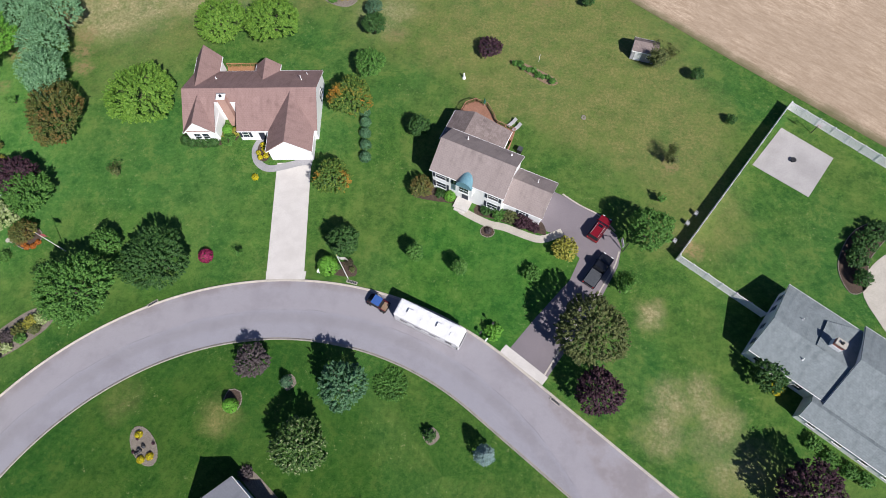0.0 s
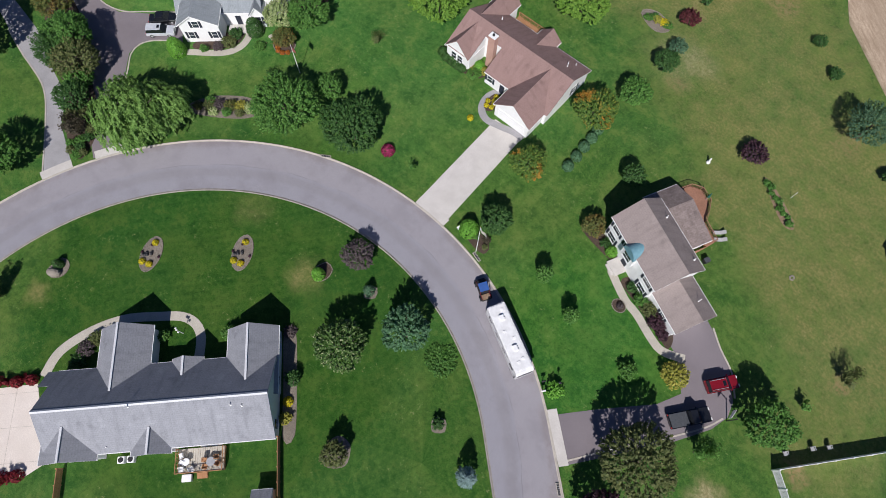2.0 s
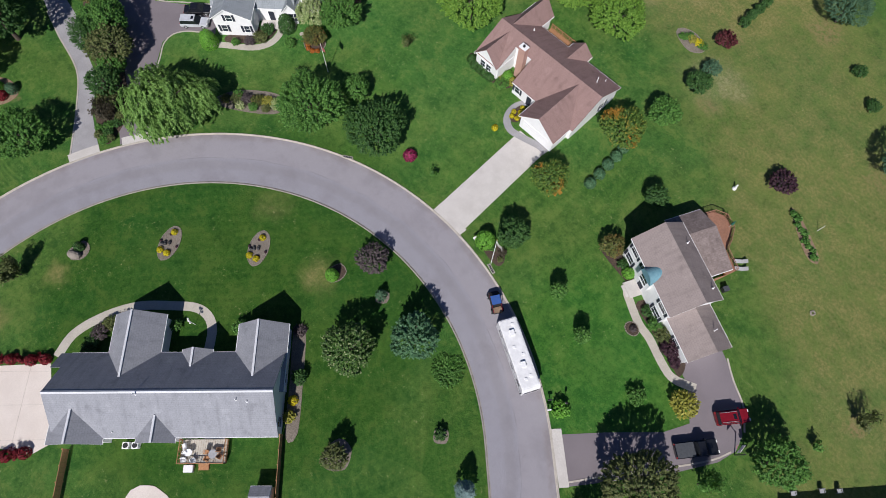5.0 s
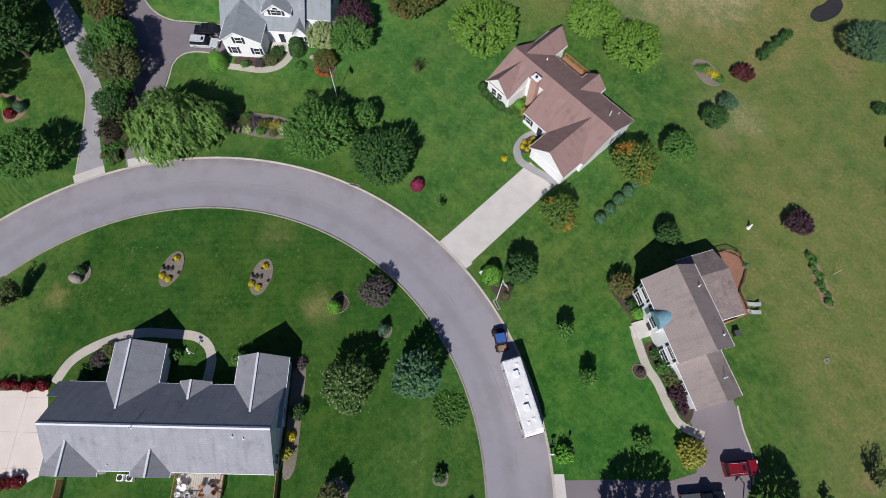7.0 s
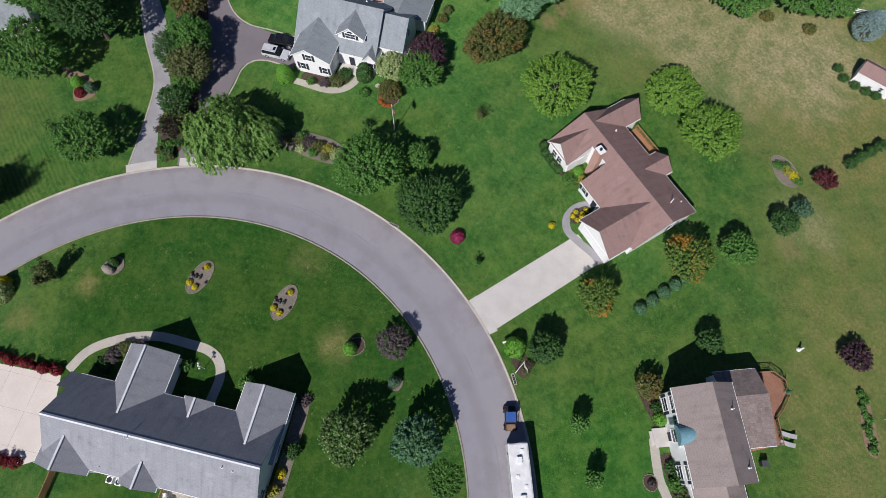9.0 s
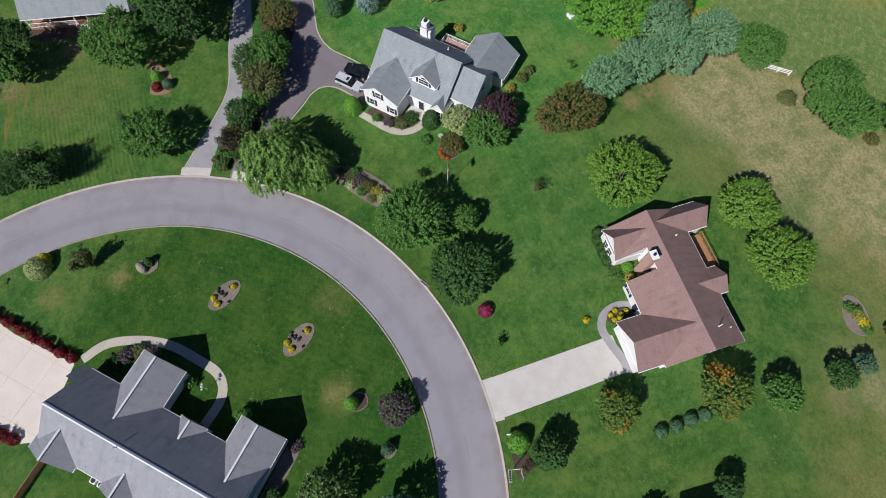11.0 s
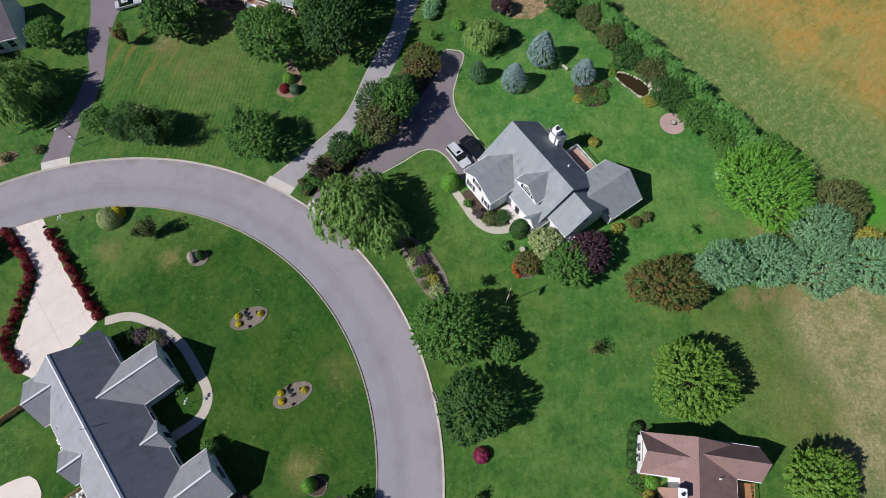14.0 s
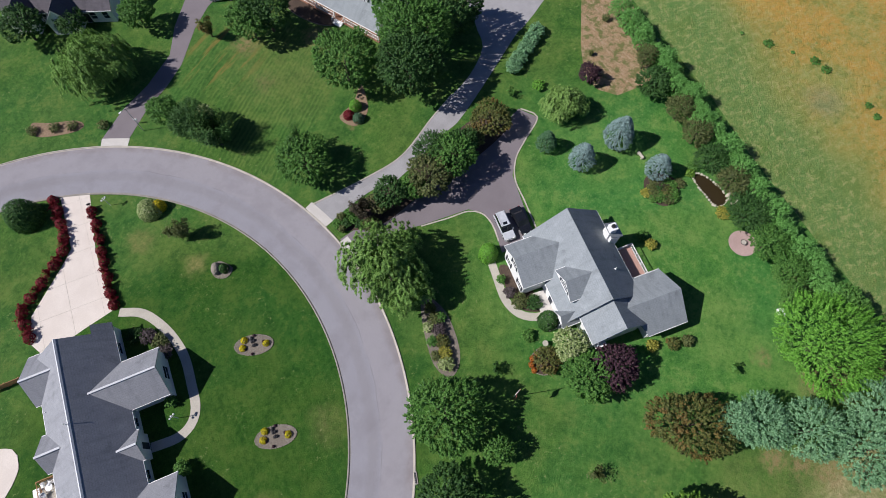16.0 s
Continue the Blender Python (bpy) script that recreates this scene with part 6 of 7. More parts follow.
def hedge(pts, label, mat, w, h, per=0.55):
    """A row of spiky barberry bushes along a line, each one its own thing."""
    line = curve_points(pts, per)
    for i, p in enumerate(line):
        tree(p.x + 0.12 * math.sin(i * 2.3), p.y + 0.12 * math.sin(i * 3.1), w, h + 0.12 * math.sin(i * 4.7), mat, label, "hedge", name="hedge_bush", group="red hedge", low=0.05, leaf=0.17, dense=0.75, shape="open" if i % 2 else "clip")


hedge([(-48.6, -53.6), (-47.0, -50.6), (-44.3, -46.6), (-40.8, -45.4), (-36.8, -44.6), (-33.2, -43.8), (-31.3, -40.0)], "deep-red barberry bush in a drive-side hedge", RED, 0.85, 1.2, 1.05)
hedge([(-50.5, -47.1), (-47.7, -42.8), (-44.6, -38.5), (-42.2, -35.1), (-41.2, -33.4)], "deep-red barberry bush in a drive-side hedge", RED, 0.8, 1.15, 1.05)

for x, y in ((-137.6, 26.5), (-137.9, 31.4), (-138.1, 35.7), (-138.4, 39.7), (-137.6, 41.9), (-133.9, 50.4), (-132.3, 52.2)):
    tree(x, y, 0.65 + 0.35 * math.sin(x * 5 + y), 0.45, GREEN, "tuft of green weeds in a meadow", "weeds", name="weed_tuft", low=0.02, leaf=0.15, dense=0.5, group="meadow tufts")
for x, y, r, m in ((-119.0, 5.4, 0.5, RUST), (-127.6, 4.2, 0.8, OLIVE), (-126.6, 13.8, 1.5, SPRUCE)):
    tree(x, y, r, 1.2, m, "scrubby bush among dry weeds", "shrub", name="shrub", low=0.02, leaf=0.15, dense=0.6)


# ---- garden beds ----
EDGING = speckled("dark_edging_stone", (0.20, 0.175, 0.145), (0.30, 0.265, 0.22), 5, 0.9, 0.4)
STAINED = speckled("stained_concrete", (0.36, 0.34, 0.325), (0.43, 0.41, 0.39), 6, 0.85, 0.2, (0.20, 0.19, 0.18), big=0.22)
WEBBING = speckled("grey_webbing", (0.36, 0.36, 0.36), (0.5, 0.5, 0.49), 9, 0.8, 0.2)
BLACKMULCH = speckled("black_sheeting", (0.018, 0.018, 0.02), (0.04, 0.04, 0.042), 3, 0.8, 0.2)
PINKPAD = speckled("pink_gravel", (0.38, 0.26, 0.24), (0.48, 0.35, 0.32), 9, 0.95, 0.4)
PARASOL = speckled("green_cloth", (0.02, 0.10, 0.07), (0.03, 0.13, 0.09), 4, 0.8, 0.0)


def rock_ring(name, pts, size, mat, label, step=0.45):
    t = thing(name, pose(0, 0, 0), label, "stones")
    rng = random.Random(len(pts) * 7 + 1)
    for i, p in enumerate(outline(pts, True, step)):
        bm = ball(bmesh.new(), (p.x + rng.uniform(-.08, .08), p.y + rng.uniform(-.08, .08), size * 0.3), size * rng.uniform(0.7, 1.2), rng.uniform(0.8, 1.3), rng.uniform(0.8, 1.2), 0.7, 1)
        part("stone", bm, mat, t)
    return t


def bed(name, pts, mat, label, edge=None, z=0.05):
    """A planted bed: a low mound with, where it has one, an edging of stones."""
    line = outline(pts, True, 0.5)
    b = solo(name, sheet(line, -0.1, z), mat, FLAT, label, "garden bed", kind="structure")
    if edge:
        bm0 = bmesh.new()
        box(bm0, -0.15, 0.15, -0.07, 0.07, 0, 0.12, 0.03)
        mesh = bpy.data.meshes.new("stone")
        bm0.to_mesh(mesh)
        bm0.free()
        mesh.materials.append(edge)
        walk_on = 0.0
        for p, q in zip(line, line[1:] + line[:1]):
            d = q - p
            while walk_on < d.length:
                o = new("stone", mesh)
                o.parent = b
                o.matrix_local = pose(*(p + d * (walk_on / d.length)), 0, 0, math.degrees(math.atan2(d.y, d.x)) + 8 * math.sin(p.x * 9))
                walk_on += 0.36
            walk_on -= d.length
    return b


def oval(x, y, a, b, turn):
    c, s = math.cos(radians(turn)), math.sin(radians(turn))
    return [(x + a * math.cos(k) * c - b * math.sin(k) * s, y + a * math.cos(k) * s + b * math.sin(k) * c) for k in [i * math.tau / 10 for i in range(10)]]


bed("bed_1", oval(-47.2, -12.5, 2.75, 1.45, -50), REDMULCH, "oval gravel bed with yellow flowers and stones", EDGING)
bed("bed_2", oval(-39.0, -2.2, 2.8, 1.45, -46), REDMULCH, "oval gravel bed with yellow flowers and stones", EDGING)
bed("bed_3", [(-33.2, 76.4), (-33.2, 77.7), (-31.2, 78.8), (-28.3, 78.3), (-27.4, 76.9), (-28.7, 75.4), (-30.9, 75.4)], REDMULCH, "oval mulch bed with a stone edge", EDGING)
bed("bed_4", [(-30.0, 6.4), (-28.6, 6.4), (-28.0, 5.0), (-28.6, 3.6), (-30.0, 3.7), (-30.4, 5.0)], MULCH, "narrow gravel bed round a conical shrub", EDGING)
bed("bed_5", [(-54.6, -22.6), (-53.0, -22.4), (-52.2, -23.8), (-53.0, -25.2), (-54.4, -25.0)], REDMULCH, "small stone-edged bed round a clipped shrub", EDGING)
bed("bed_6", [(-3.4, 4.6), (-2.2, 5.7), (-1.1, 4.6), (-2.2, 3.4)], REDMULCH, "ring of mulch round a small shrub")
bed("bed_7", [(-9.6, -6.4), (-7.6, -5.8), (-6.0, -7.8), (-7.6, -9.8), (-9.4, -8.8)], REDMULCH, "ring of mulch round a small tree")
bed("bed_8", [(-10.7, 39.5), (-9.3, 38.7), (-3.6, 38.7), (-3.6, 39.8), (-8.0, 41.0), (-9.9, 41.4)], MULCH, "dark mulch bed along a house wall")
bed("bed_9", [(-0.8, 37.4), (3.0, 36.7), (8.4, 35.6), (10.2, 35.4), (9.0, 37.6), (4.0, 38.2), (0.0, 39.2)], MULCH, "dark mulch bed between path and wall")
bed("bed_10", oval(1.5, 34.6, 1.05, 0.9, 0), MULCH, "round mulch bed beside a path", EDGING)
bed("bed_11", [(-66.0, 4.0), (-62.4, 6.2), (-58.2, 10.8), (-58.2, 13.8), (-61.6, 13.0), (-65.6, 8.2)], REDMULCH, "rocky kerbside bed with mixed shrubs")
rock_ring("bed_stones", [(-63.6, 7.6), (-62.4, 8.8), (-60.6, 11.0), (-59.6, 12.4), (-61.2, 11.6), (-63.2, 9.0)], 0.24, PALESTONE, "pale rocks scattered in a kerbside bed", 1.3)
bed("bed_12", [(-68.4, 25.6), (-65.4, 25.0), (-64.8, 23.0), (-66.4, 21.8), (-68.6, 22.8)], MULCH, "round bed with a pale stone edge", EDGING)
bed("bed_13", [(-101.3, 23.8), (-99.0, 24.8), (-98.0, 26.6), (-98.5, 28.8), (-101.2, 29.4), (-103.4, 28.6), (-103.4, 25.6)], MULCH, "mixed flower bed under a spruce")
bed("bed_14", [(-88.8, -24.4), (-85.0, -24.6), (-85.0, -21.4), (-88.2, -21.2), (-91.0, -23.4), (-92.4, -25.6)], SOIL, "red-brown mulch bed under trees")
bed("bed_15", [(-49.6, 43.5), (-45.8, 42.8), (-42.8, 43.7), (-40.6, 44.9), (-40.8, 47.4), (-44.6, 45.4), (-49.2, 44.9)], MULCH, "dark foundation bed along a house front")
bed("bed_16", [(-36.6, 44.9), (-36.4, 42.4), (-35.6, 41.7), (-34.6, 42.0), (-34.4, 45.2)], MULCH, "bed of yellow flowers beside a path")
bed("bed_17", [(-23.4, 8.8), (-22.3, 9.7), (-21.3, 8.6), (-22.4, 7.4)], REDMULCH, "ring of mulch round a small evergreen")
bed("bed_18", [(-102.3, -47.8), (-100.4, -47.9), (-99.2, -45.4), (-99.1, -41.0), (-100.2, -37.6), (-102.0, -37.2)], MULCH, "mulch bed before a porch", EDGING)
bed("bed_19", [(-57.0, -67.6), (-55.6, -65.0), (-59.0, -60.8), (-61.2, -59.8), (-61.4, -61.6), (-58.6, -65.2)], SOIL, "bare mulch bank with thin shrubs")
bed("bed_20", [(52.4, 36.5), (54.6, 41.6), (58.0, 44.2), (60.4, 43.0), (57.0, 38.0), (56.0, 33.6), (53.6, 32.6)], MULCH, "curved stone-edged bed with dark shrubs", EDGING)
bed("bed_21", [(-19.6, 26.6), (-17.0, 26.4), (-16.6, 24.9), (-18.6, 24.5), (-20.4, 24.9)], MULCH, "kerbside bed under a flagpole")
bed("bed_22", [(-73.8, 20.6), (-71.8, 17.6), (-73.2, 14.2), (-75.6, 11.4), (-76.6, 12.6), (-75.0, 17.6)], MULCH, "foundation bed before a cape house")
bed("bed_23", [(-68.9, -13.7), (-68.2, -12.2), (-72.4, -7.6), (-79.6, -5.2), (-88.8, -1.6), (-98.8, 0.4), (-99.4, -4.0), (-92.0, -6.8), (-86.0, -8.4), (-80.6, -9.0), (-76.4, -11.6), (-72.2, -13.2)], MULCH, "long mulch strip between lane and drive", None, 0.03)
bed("bed_26", [(-25.3, -4.1), (-24.3, -2.9), (-18.6, -6.6), (-13.2, -10.6), (-13.7, -12.1), (-19.4, -8.2)], REDMULCH, "narrow mulch bed along a house wall")
bed("bed_25", [(-29.3, 100.9), (-27.5, 101.5), (-26.9, 105.1), (-28.1, 108.0), (-30.3, 108.2), (-30.1, 105.1), (-30.3, 103.0)], BLACKMULCH, "black plastic-covered bed on dry grass")
for cx, cy in ((-47.3, -12.5), (-39.1, -2.3)):
    for dx, dy in ((1.35, -1.0), (0.35, -1.55), (-1.0, 1.35)):
        tree(cx + dx, cy + dy, 0.52, 0.5, YELLOW, "mound of yellow flowers in a gravel bed", "flowers", shape="clip", name="flower_clump", low=0.05, leaf=0.1, group="yellow flowers in the beds")
    rocks = thing("rock_group", FLAT, "pile of dark rocks in a gravel bed", "rocks", "bed rocks")
    for i in range(7):
        part("rock", ball(bmesh.new(), (cx - 0.5 + 0.12 * i, cy - 0.9 + 0.35 * math.sin(i * 1.9) + 0.2 * i, 0.16), 0.26 + 0.05 * math.sin(i * 3), 1.1, 0.9, 0.8, 1), BLACK, rocks)
    for i in range(4):
        a = i * 1.7 + 0.6
        tree(cx + 1.5 * math.cos(a), cy + 1.1 * math.sin(a), 0.2, 0.3, PURPLE, "tiny dark plant in a gravel bed", "flowers", shape="clip", name="bed_plant", low=0.02, leaf=0.08, group="bed plants")


solo("boulder", ball(bmesh.new(), (0, 0, 0.4), 0.85, 1.2, 0.8, 0.85, 2), EDGING, pose(-53.2, -24.5, 0, 0, 0, 40), "weathered grey boulder in a garden bed", "boulder")


# ---- vehicles ----
def paint(name, c, rough=0.25):
    n = Nodes(name)
    v = n.noise(1.2, 3)
    m = n.done(n.mix(n.ramp(v, 0.3, 0.7), c, tuple(k * 0.85 for k in c)), rough, 0.0, 0.6)
    n.out.inputs["Coat Weight"].default_value = 0.5
    return m


TYRE = speckled("tyre_rubber", (0.018, 0.018, 0.018), (0.03, 0.03, 0.03), 9, 0.9, 0.2)
LENS = Nodes("lamp_lens").done((0.75, 0.75, 0.72), 0.15, 0, 0.6)
TAIL = Nodes("tail_lens").done((0.35, 0.02, 0.02), 0.2, 0, 0.6)
CAR_GLASS = Nodes("car_glass").done((0.012, 0.014, 0.018), 0.06, 0, 0.7)
P_RED, P_BLACK, P_SILVER = paint("red_paint", (0.20, 0.008, 0.014)), paint("black_paint", (0.012, 0.013, 0.016)), paint("silver_paint", (0.55, 0.57, 0.60))
P_WHITE, P_BLUE = paint("white_paint", (0.80, 0.80, 0.79), 0.35), paint("blue_paint", (0.05, 0.12, 0.36))


def wheel(parent, x, y, r, w):
    t = part("wheel", rod(bmesh.new(), (x, y - w / 2, r), (x, y + w / 2, r), r, seg=18), TYRE, parent)
    s = 1 if y > 0 else -1
    part("rim", rod(bmesh.new(), (x, y + s * (w / 2 - 0.02), r), (x, y + s * (w / 2 + 0.02), r), r * 0.62, seg=12), GREYMETAL, t)


def shell(profile, half, tuck=0.0, bevel=0.07):
    """A body from a side profile (x, z), narrowing upwards by tuck."""
    bm = bmesh.new()
    zs = [z for _, z in profile]
    lo, hi = min(zs), max(zs)
    sides = []
    for s in (-1, 1):
        sides.append([bm.verts.new((x, s * (half - tuck * (z - lo) / (hi - lo)), z)) for x, z in profile])
    bm.faces.new(sides[0])
    bm.faces.new(sides[1][::-1])
    n = len(profile)
    for i in range(n):
        j = (i + 1) % n
        bm.faces.new((sides[0][i], sides[0][j], sides[1][j], sides[1][i]))
    bmesh.ops.recalc_face_normals(bm, faces=bm.faces)
    bmesh.ops.bevel(bm, geom=bm.edges[:], offset=bevel, segments=2, affect="EDGES", clamp_overlap=True)
    return bm


def car(x, y, angle, mat, label, category="car", length=4.6, width=1.82, height=1.65, kind="suv"):
    c = thing("pickup_truck" if kind == "pickup" else "car", pose(x, y, 0.02, 0, 0, angle), label, category)
    l, w, h = length / 2, width / 2, height
    belt = h * 0.56
    if kind == "pickup":
        body = [(-l, 0.45), (-l, 1.05), (l * 0.42, 1.05), (l * 0.97, 0.98), (l, 0.45)]
        cab = [(-l * 0.08, 1.0), (-l * 0.02, h - 0.02), (l * 0.30, h - 0.02), (l * 0.52, 1.0)]
        roof = [(-l * 0.02, l * 0.30)]
    elif kind == "sedan":
        body = [(-l, 0.3), (-l * 0.98, belt + 0.06), (l * 0.45, belt + 0.06), (l * 0.97, belt - 0.12), (l, 0.3)]
        cab = [(-l * 0.72, belt), (-l * 0.42, h), (l * 0.12, h), (l * 0.45, belt)]
        roof = [(-l * 0.40, l * 0.10)]
    else:
        body = [(-l, 0.35), (-l * 0.99, belt + 0.05), (l * 0.45, belt + 0.05), (l * 0.96, belt - 0.05), (l, 0.35)]
        cab = [(-l * 0.97, belt), (-l * 0.86, h), (l * 0.12, h), (l * 0.48, belt)]
        roof = [(-l * 0.90, l * 0.14)]
    b = part("body", shell(body, w), mat, c)
    part("cabin_glass", shell(cab, w - 0.06, 0.16, 0.05), CAR_GLASS, c, "dark tinted car windows")
    r0, r1 = roof[0]
    part("roof_panel", boxes((r0, r1, -(w - 0.17), w - 0.17, h - 0.05, h + 0.035), bevel=0.03), mat, c)
    if kind != "pickup":
        part("sunroof", boxes((r1 - 0.60, r1 - 0.18, -0.34, 0.34, h + 0.03, h + 0.045)), CAR_GLASS, c)
    if kind == "pickup":
        part("bed_cover", boxes((-l + 0.12, -l * 0.12, -w + 0.10, w - 0.10, 1.04, 1.12), bevel=0.03), GREYCOVER, c, "charcoal soft bed cover")
    if kind == "suv":
        for s in (-1, 1):
            part("roof_rail", rod(bmesh.new(), (r0 + 0.1, s * (w - 0.30), h + 0.09), (r1 - 0.1, s * (w - 0.30), h + 0.09), 0.025), GREYMETAL, c)
    for s in (-1, 1):
        part("headlight", boxes((l - 0.16, l + 0.01, s * (w - 0.36) - 0.18, s * (w - 0.36) + 0.18, belt - 0.22, belt - 0.06), bevel=0.02), LENS, c)
        part("tail_light", boxes((-l - 0.01, -l + 0.1, s * (w - 0.18) - 0.1, s * (w - 0.18) + 0.1, belt - 0.25, belt), bevel=0.02), TAIL, c)
        part("mirror", boxes((l * 0.36, l * 0.36 + 0.14, s * (w + 0.1) - 0.09, s * (w + 0.1) + 0.09, belt + 0.02, belt + 0.18), bevel=0.03), mat, c)
        for k in (-0.62, 0.62):
            wheel(c, l * k, s * (w - 0.11), 0.34 if kind != "pickup" else 0.40, 0.24)
    part("bumper", boxes((l - 0.05, l + 0.07, -w + 0.08, w - 0.08, 0.36, 0.56), bevel=0.04), GREYMETAL, c)
    return c


GREYCOVER = speckled("charcoal_vinyl", (0.05, 0.055, 0.062), (0.075, 0.08, 0.088), 4, 0.7, 0.1)
car(17.9, 37.2, 61, P_RED, "dark red sport utility car on an asphalt drive", length=4.5)
car(18.0, 30.5, 61, P_BLACK, "black crew-cab pickup truck with covered bed", "pickup truck", 5.7, 1.98, 1.85, "pickup")
car(-81.75, 8.85, 53, P_SILVER, "silver sport utility car on a drive", length=4.7)
car(-83.95, 10.55, 56, P_BLACK, "black saloon car parked beside another car", length=4.7, height=1.45, kind="sedan")
car(-95.2, -58.3, 128, P_SILVER, "silver saloon car on a far driveway", length=4.7, height=1.45, kind="sedan")


def motorhome():
    m = thing("motorhome", pose(-4.6, 18.85, 0.02, 0, 0, -18.1), "long white motorhome parked along the kerb", "motorhome")
    body = [(-4.95, 0.55), (-4.95, 3.15), (4.55, 3.15), (4.95, 2.6), (5.0, 0.55)]
    part("body", shell(body, 1.30, 0.03, 0.09), P_WHITE, m)
    part("roof", boxes((-4.8, 4.4, -1.16, 1.16, 3.12, 3.20), bevel=0.05), P_WHITE, m)
    for x in (-2.9, 1.5):
        a = part("roof_unit", boxes((x - 0.45, x + 0.45, -0.35, 0.35, 3.18, 3.50), bevel=0.08), TRIM, m, "white rooftop air conditioner")
        part("grille", boxes((x - 0.46, x - 0.44, -0.25, 0.25, 3.24, 3.42)), BLACK, a)
    for x, y in ((-4.0, 0.45), (-1.0, -0.4), (0.2, 0.5), (3.4, -0.3), (3.1, 0.45)):
        part("roof_vent", boxes((x - 0.2, x + 0.2, y - 0.2, y + 0.2, 3.18, 3.30), bevel=0.03), TRIM, m)
    part("windscreen", boxes((4.86, 5.02, -1.05, 1.05, 1.5, 2.5), bevel=0.04), CAR_GLASS, m)
    for s in (-1, 1):
        for x in (-3.4, -1.2, 1.0, 3.4):
            part("side_window", boxes((x - 0.5, x + 0.5, s * 1.295 - 0.02, s * 1.295 + 0.02, 1.7, 2.4)), CAR_GLASS, m)
        part("stripe", boxes((-4.8, 4.6, s * 1.305 - 0.01, s * 1.305 + 0.01, 1.1, 1.35)), GREYMETAL, m)
        for x in (-3.0, -2.2, 3.4):
            wheel(m, x, s * 1.08, 0.45, 0.28)
        part("mirror", boxes((4.7, 4.85, s * 1.46 - 0.1, s * 1.46 + 0.1, 1.8, 2.2), bevel=0.03), BLACK, m)
    part("awning", rod(bmesh.new(), (-3.6, -1.36, 2.85), (2.2, -1.36, 2.85), 0.09), GREYMETAL, m)
    part("ladder", boxes((-5.06, -5.0, 0.5, 0.54, 0.9, 3.2), (-5.06, -5.0, 0.86, 0.90, 0.9, 3.2), *[(-5.06, -5.0, 0.5, 0.9, 1.0 + 0.3 * i, 1.03 + 0.3 * i) for i in range(7)]), GREYMETAL, m)
    # towed open utility vehicle
    c = thing("utility_vehicle", pose(-12.4, 21.1, 0.02, 0, 0, -22), "small open utility vehicle with blue roof and red frame", "vehicle")
    part("body", shell([(-1.6, 0.35), (-1.6, 0.85), (0.5, 0.8), (1.6, 0.75), (1.6, 0.35)], 0.72, 0.05), BLACK, c)
    part("roof_panel", boxes((-0.75, 0.55, -0.66, 0.66, 1.70, 1.77), bevel=0.02), P_BLUE, c, "blue roof panel")
    part("cargo_bed", boxes((0.75, 1.55, -0.6, 0.6, 0.78, 0.95), bevel=0.03), SOIL, c, "tan load bed")
    for s in (-1, 1):
        bm = bmesh.new()
        for a, b in (((-0.8, 0.8), (-0.7, 1.72)), ((0.55, 0.8), (0.5, 1.72)), ((-1.5, 0.85), (-0.7, 1.4)), ((0.5, 1.2), (1.5, 0.98))):
            rod(bm, (a[0], s * 0.66, a[1]), (b[0], s * 0.64, b[1]), 0.035)
        part("roll_bar", bm, P_RED, c, "red roll bar")
        for x in (-1.1, 1.1):
            wheel(c, x, s * 0.74, 0.36, 0.28)
    part("seat", boxes((-0.45, 0.1, -0.55, 0.55, 0.8, 1.0), (0.1, 0.28, -0.55, 0.55, 0.8, 1.35), bevel=0.05), BLACK, c)


motorhome()


# ---- fences ----
def panel_fence(name, pts, h, mat, label, step=2.4, cap=True, board=0.15):
    f = thing(name, pose(0, 0, 0), label, "fence")
    for (x0, y0), (x1, y1) in zip(pts, pts[1:]):
        d = math.hypot(x1 - x0, y1 - y0)
        a = math.degrees(math.atan2(y1 - y0, x1 - x0))
        n = max(1, round(d / step))
        for i in range(n + 1):
            q = i / n
            ob = part("post", boxes((-0.065, 0.065, -0.065, 0.065, -0.1, h + 0.12), (-0.085, 0.085, -0.085, 0.085, h + 0.12, h + 0.17), bevel=0.01), mat, f)
            ob.matrix_local = pose(x0 + (x1 - x0) * q, y0 + (y1 - y0) * q, 0, 0, 0, a)
        for i in range(n):
            q = (i + 0.5) / n
            w = d / n - 0.13
            k = max(3, round(w / board))
            at_mid = pose(x0 + (x1 - x0) * q, y0 + (y1 - y0) * q, 0, 0, 0, a)
            for z0, z1 in ((0.10, 0.22), (h - 0.10, h + 0.03)):
                part("rail", boxes((-w / 2, w / 2, -0.035, 0.035, z0, z1)), mat, f).matrix_local = at_mid
            mesh = None
            for j in range(k):
                if mesh is None:
                    ob = part("board", boxes((-w / k / 2 + 0.006, w / k / 2 - 0.006, -0.012, 0.012, 0.06, h)), mat, f)
                    mesh = ob.data
                else:
                    ob = new("board", mesh)
                    ob.parent = f
                ob.matrix_local = at_mid @ pose(-w / 2 + w * (j + 0.5) / k, 0, 0)
    return f


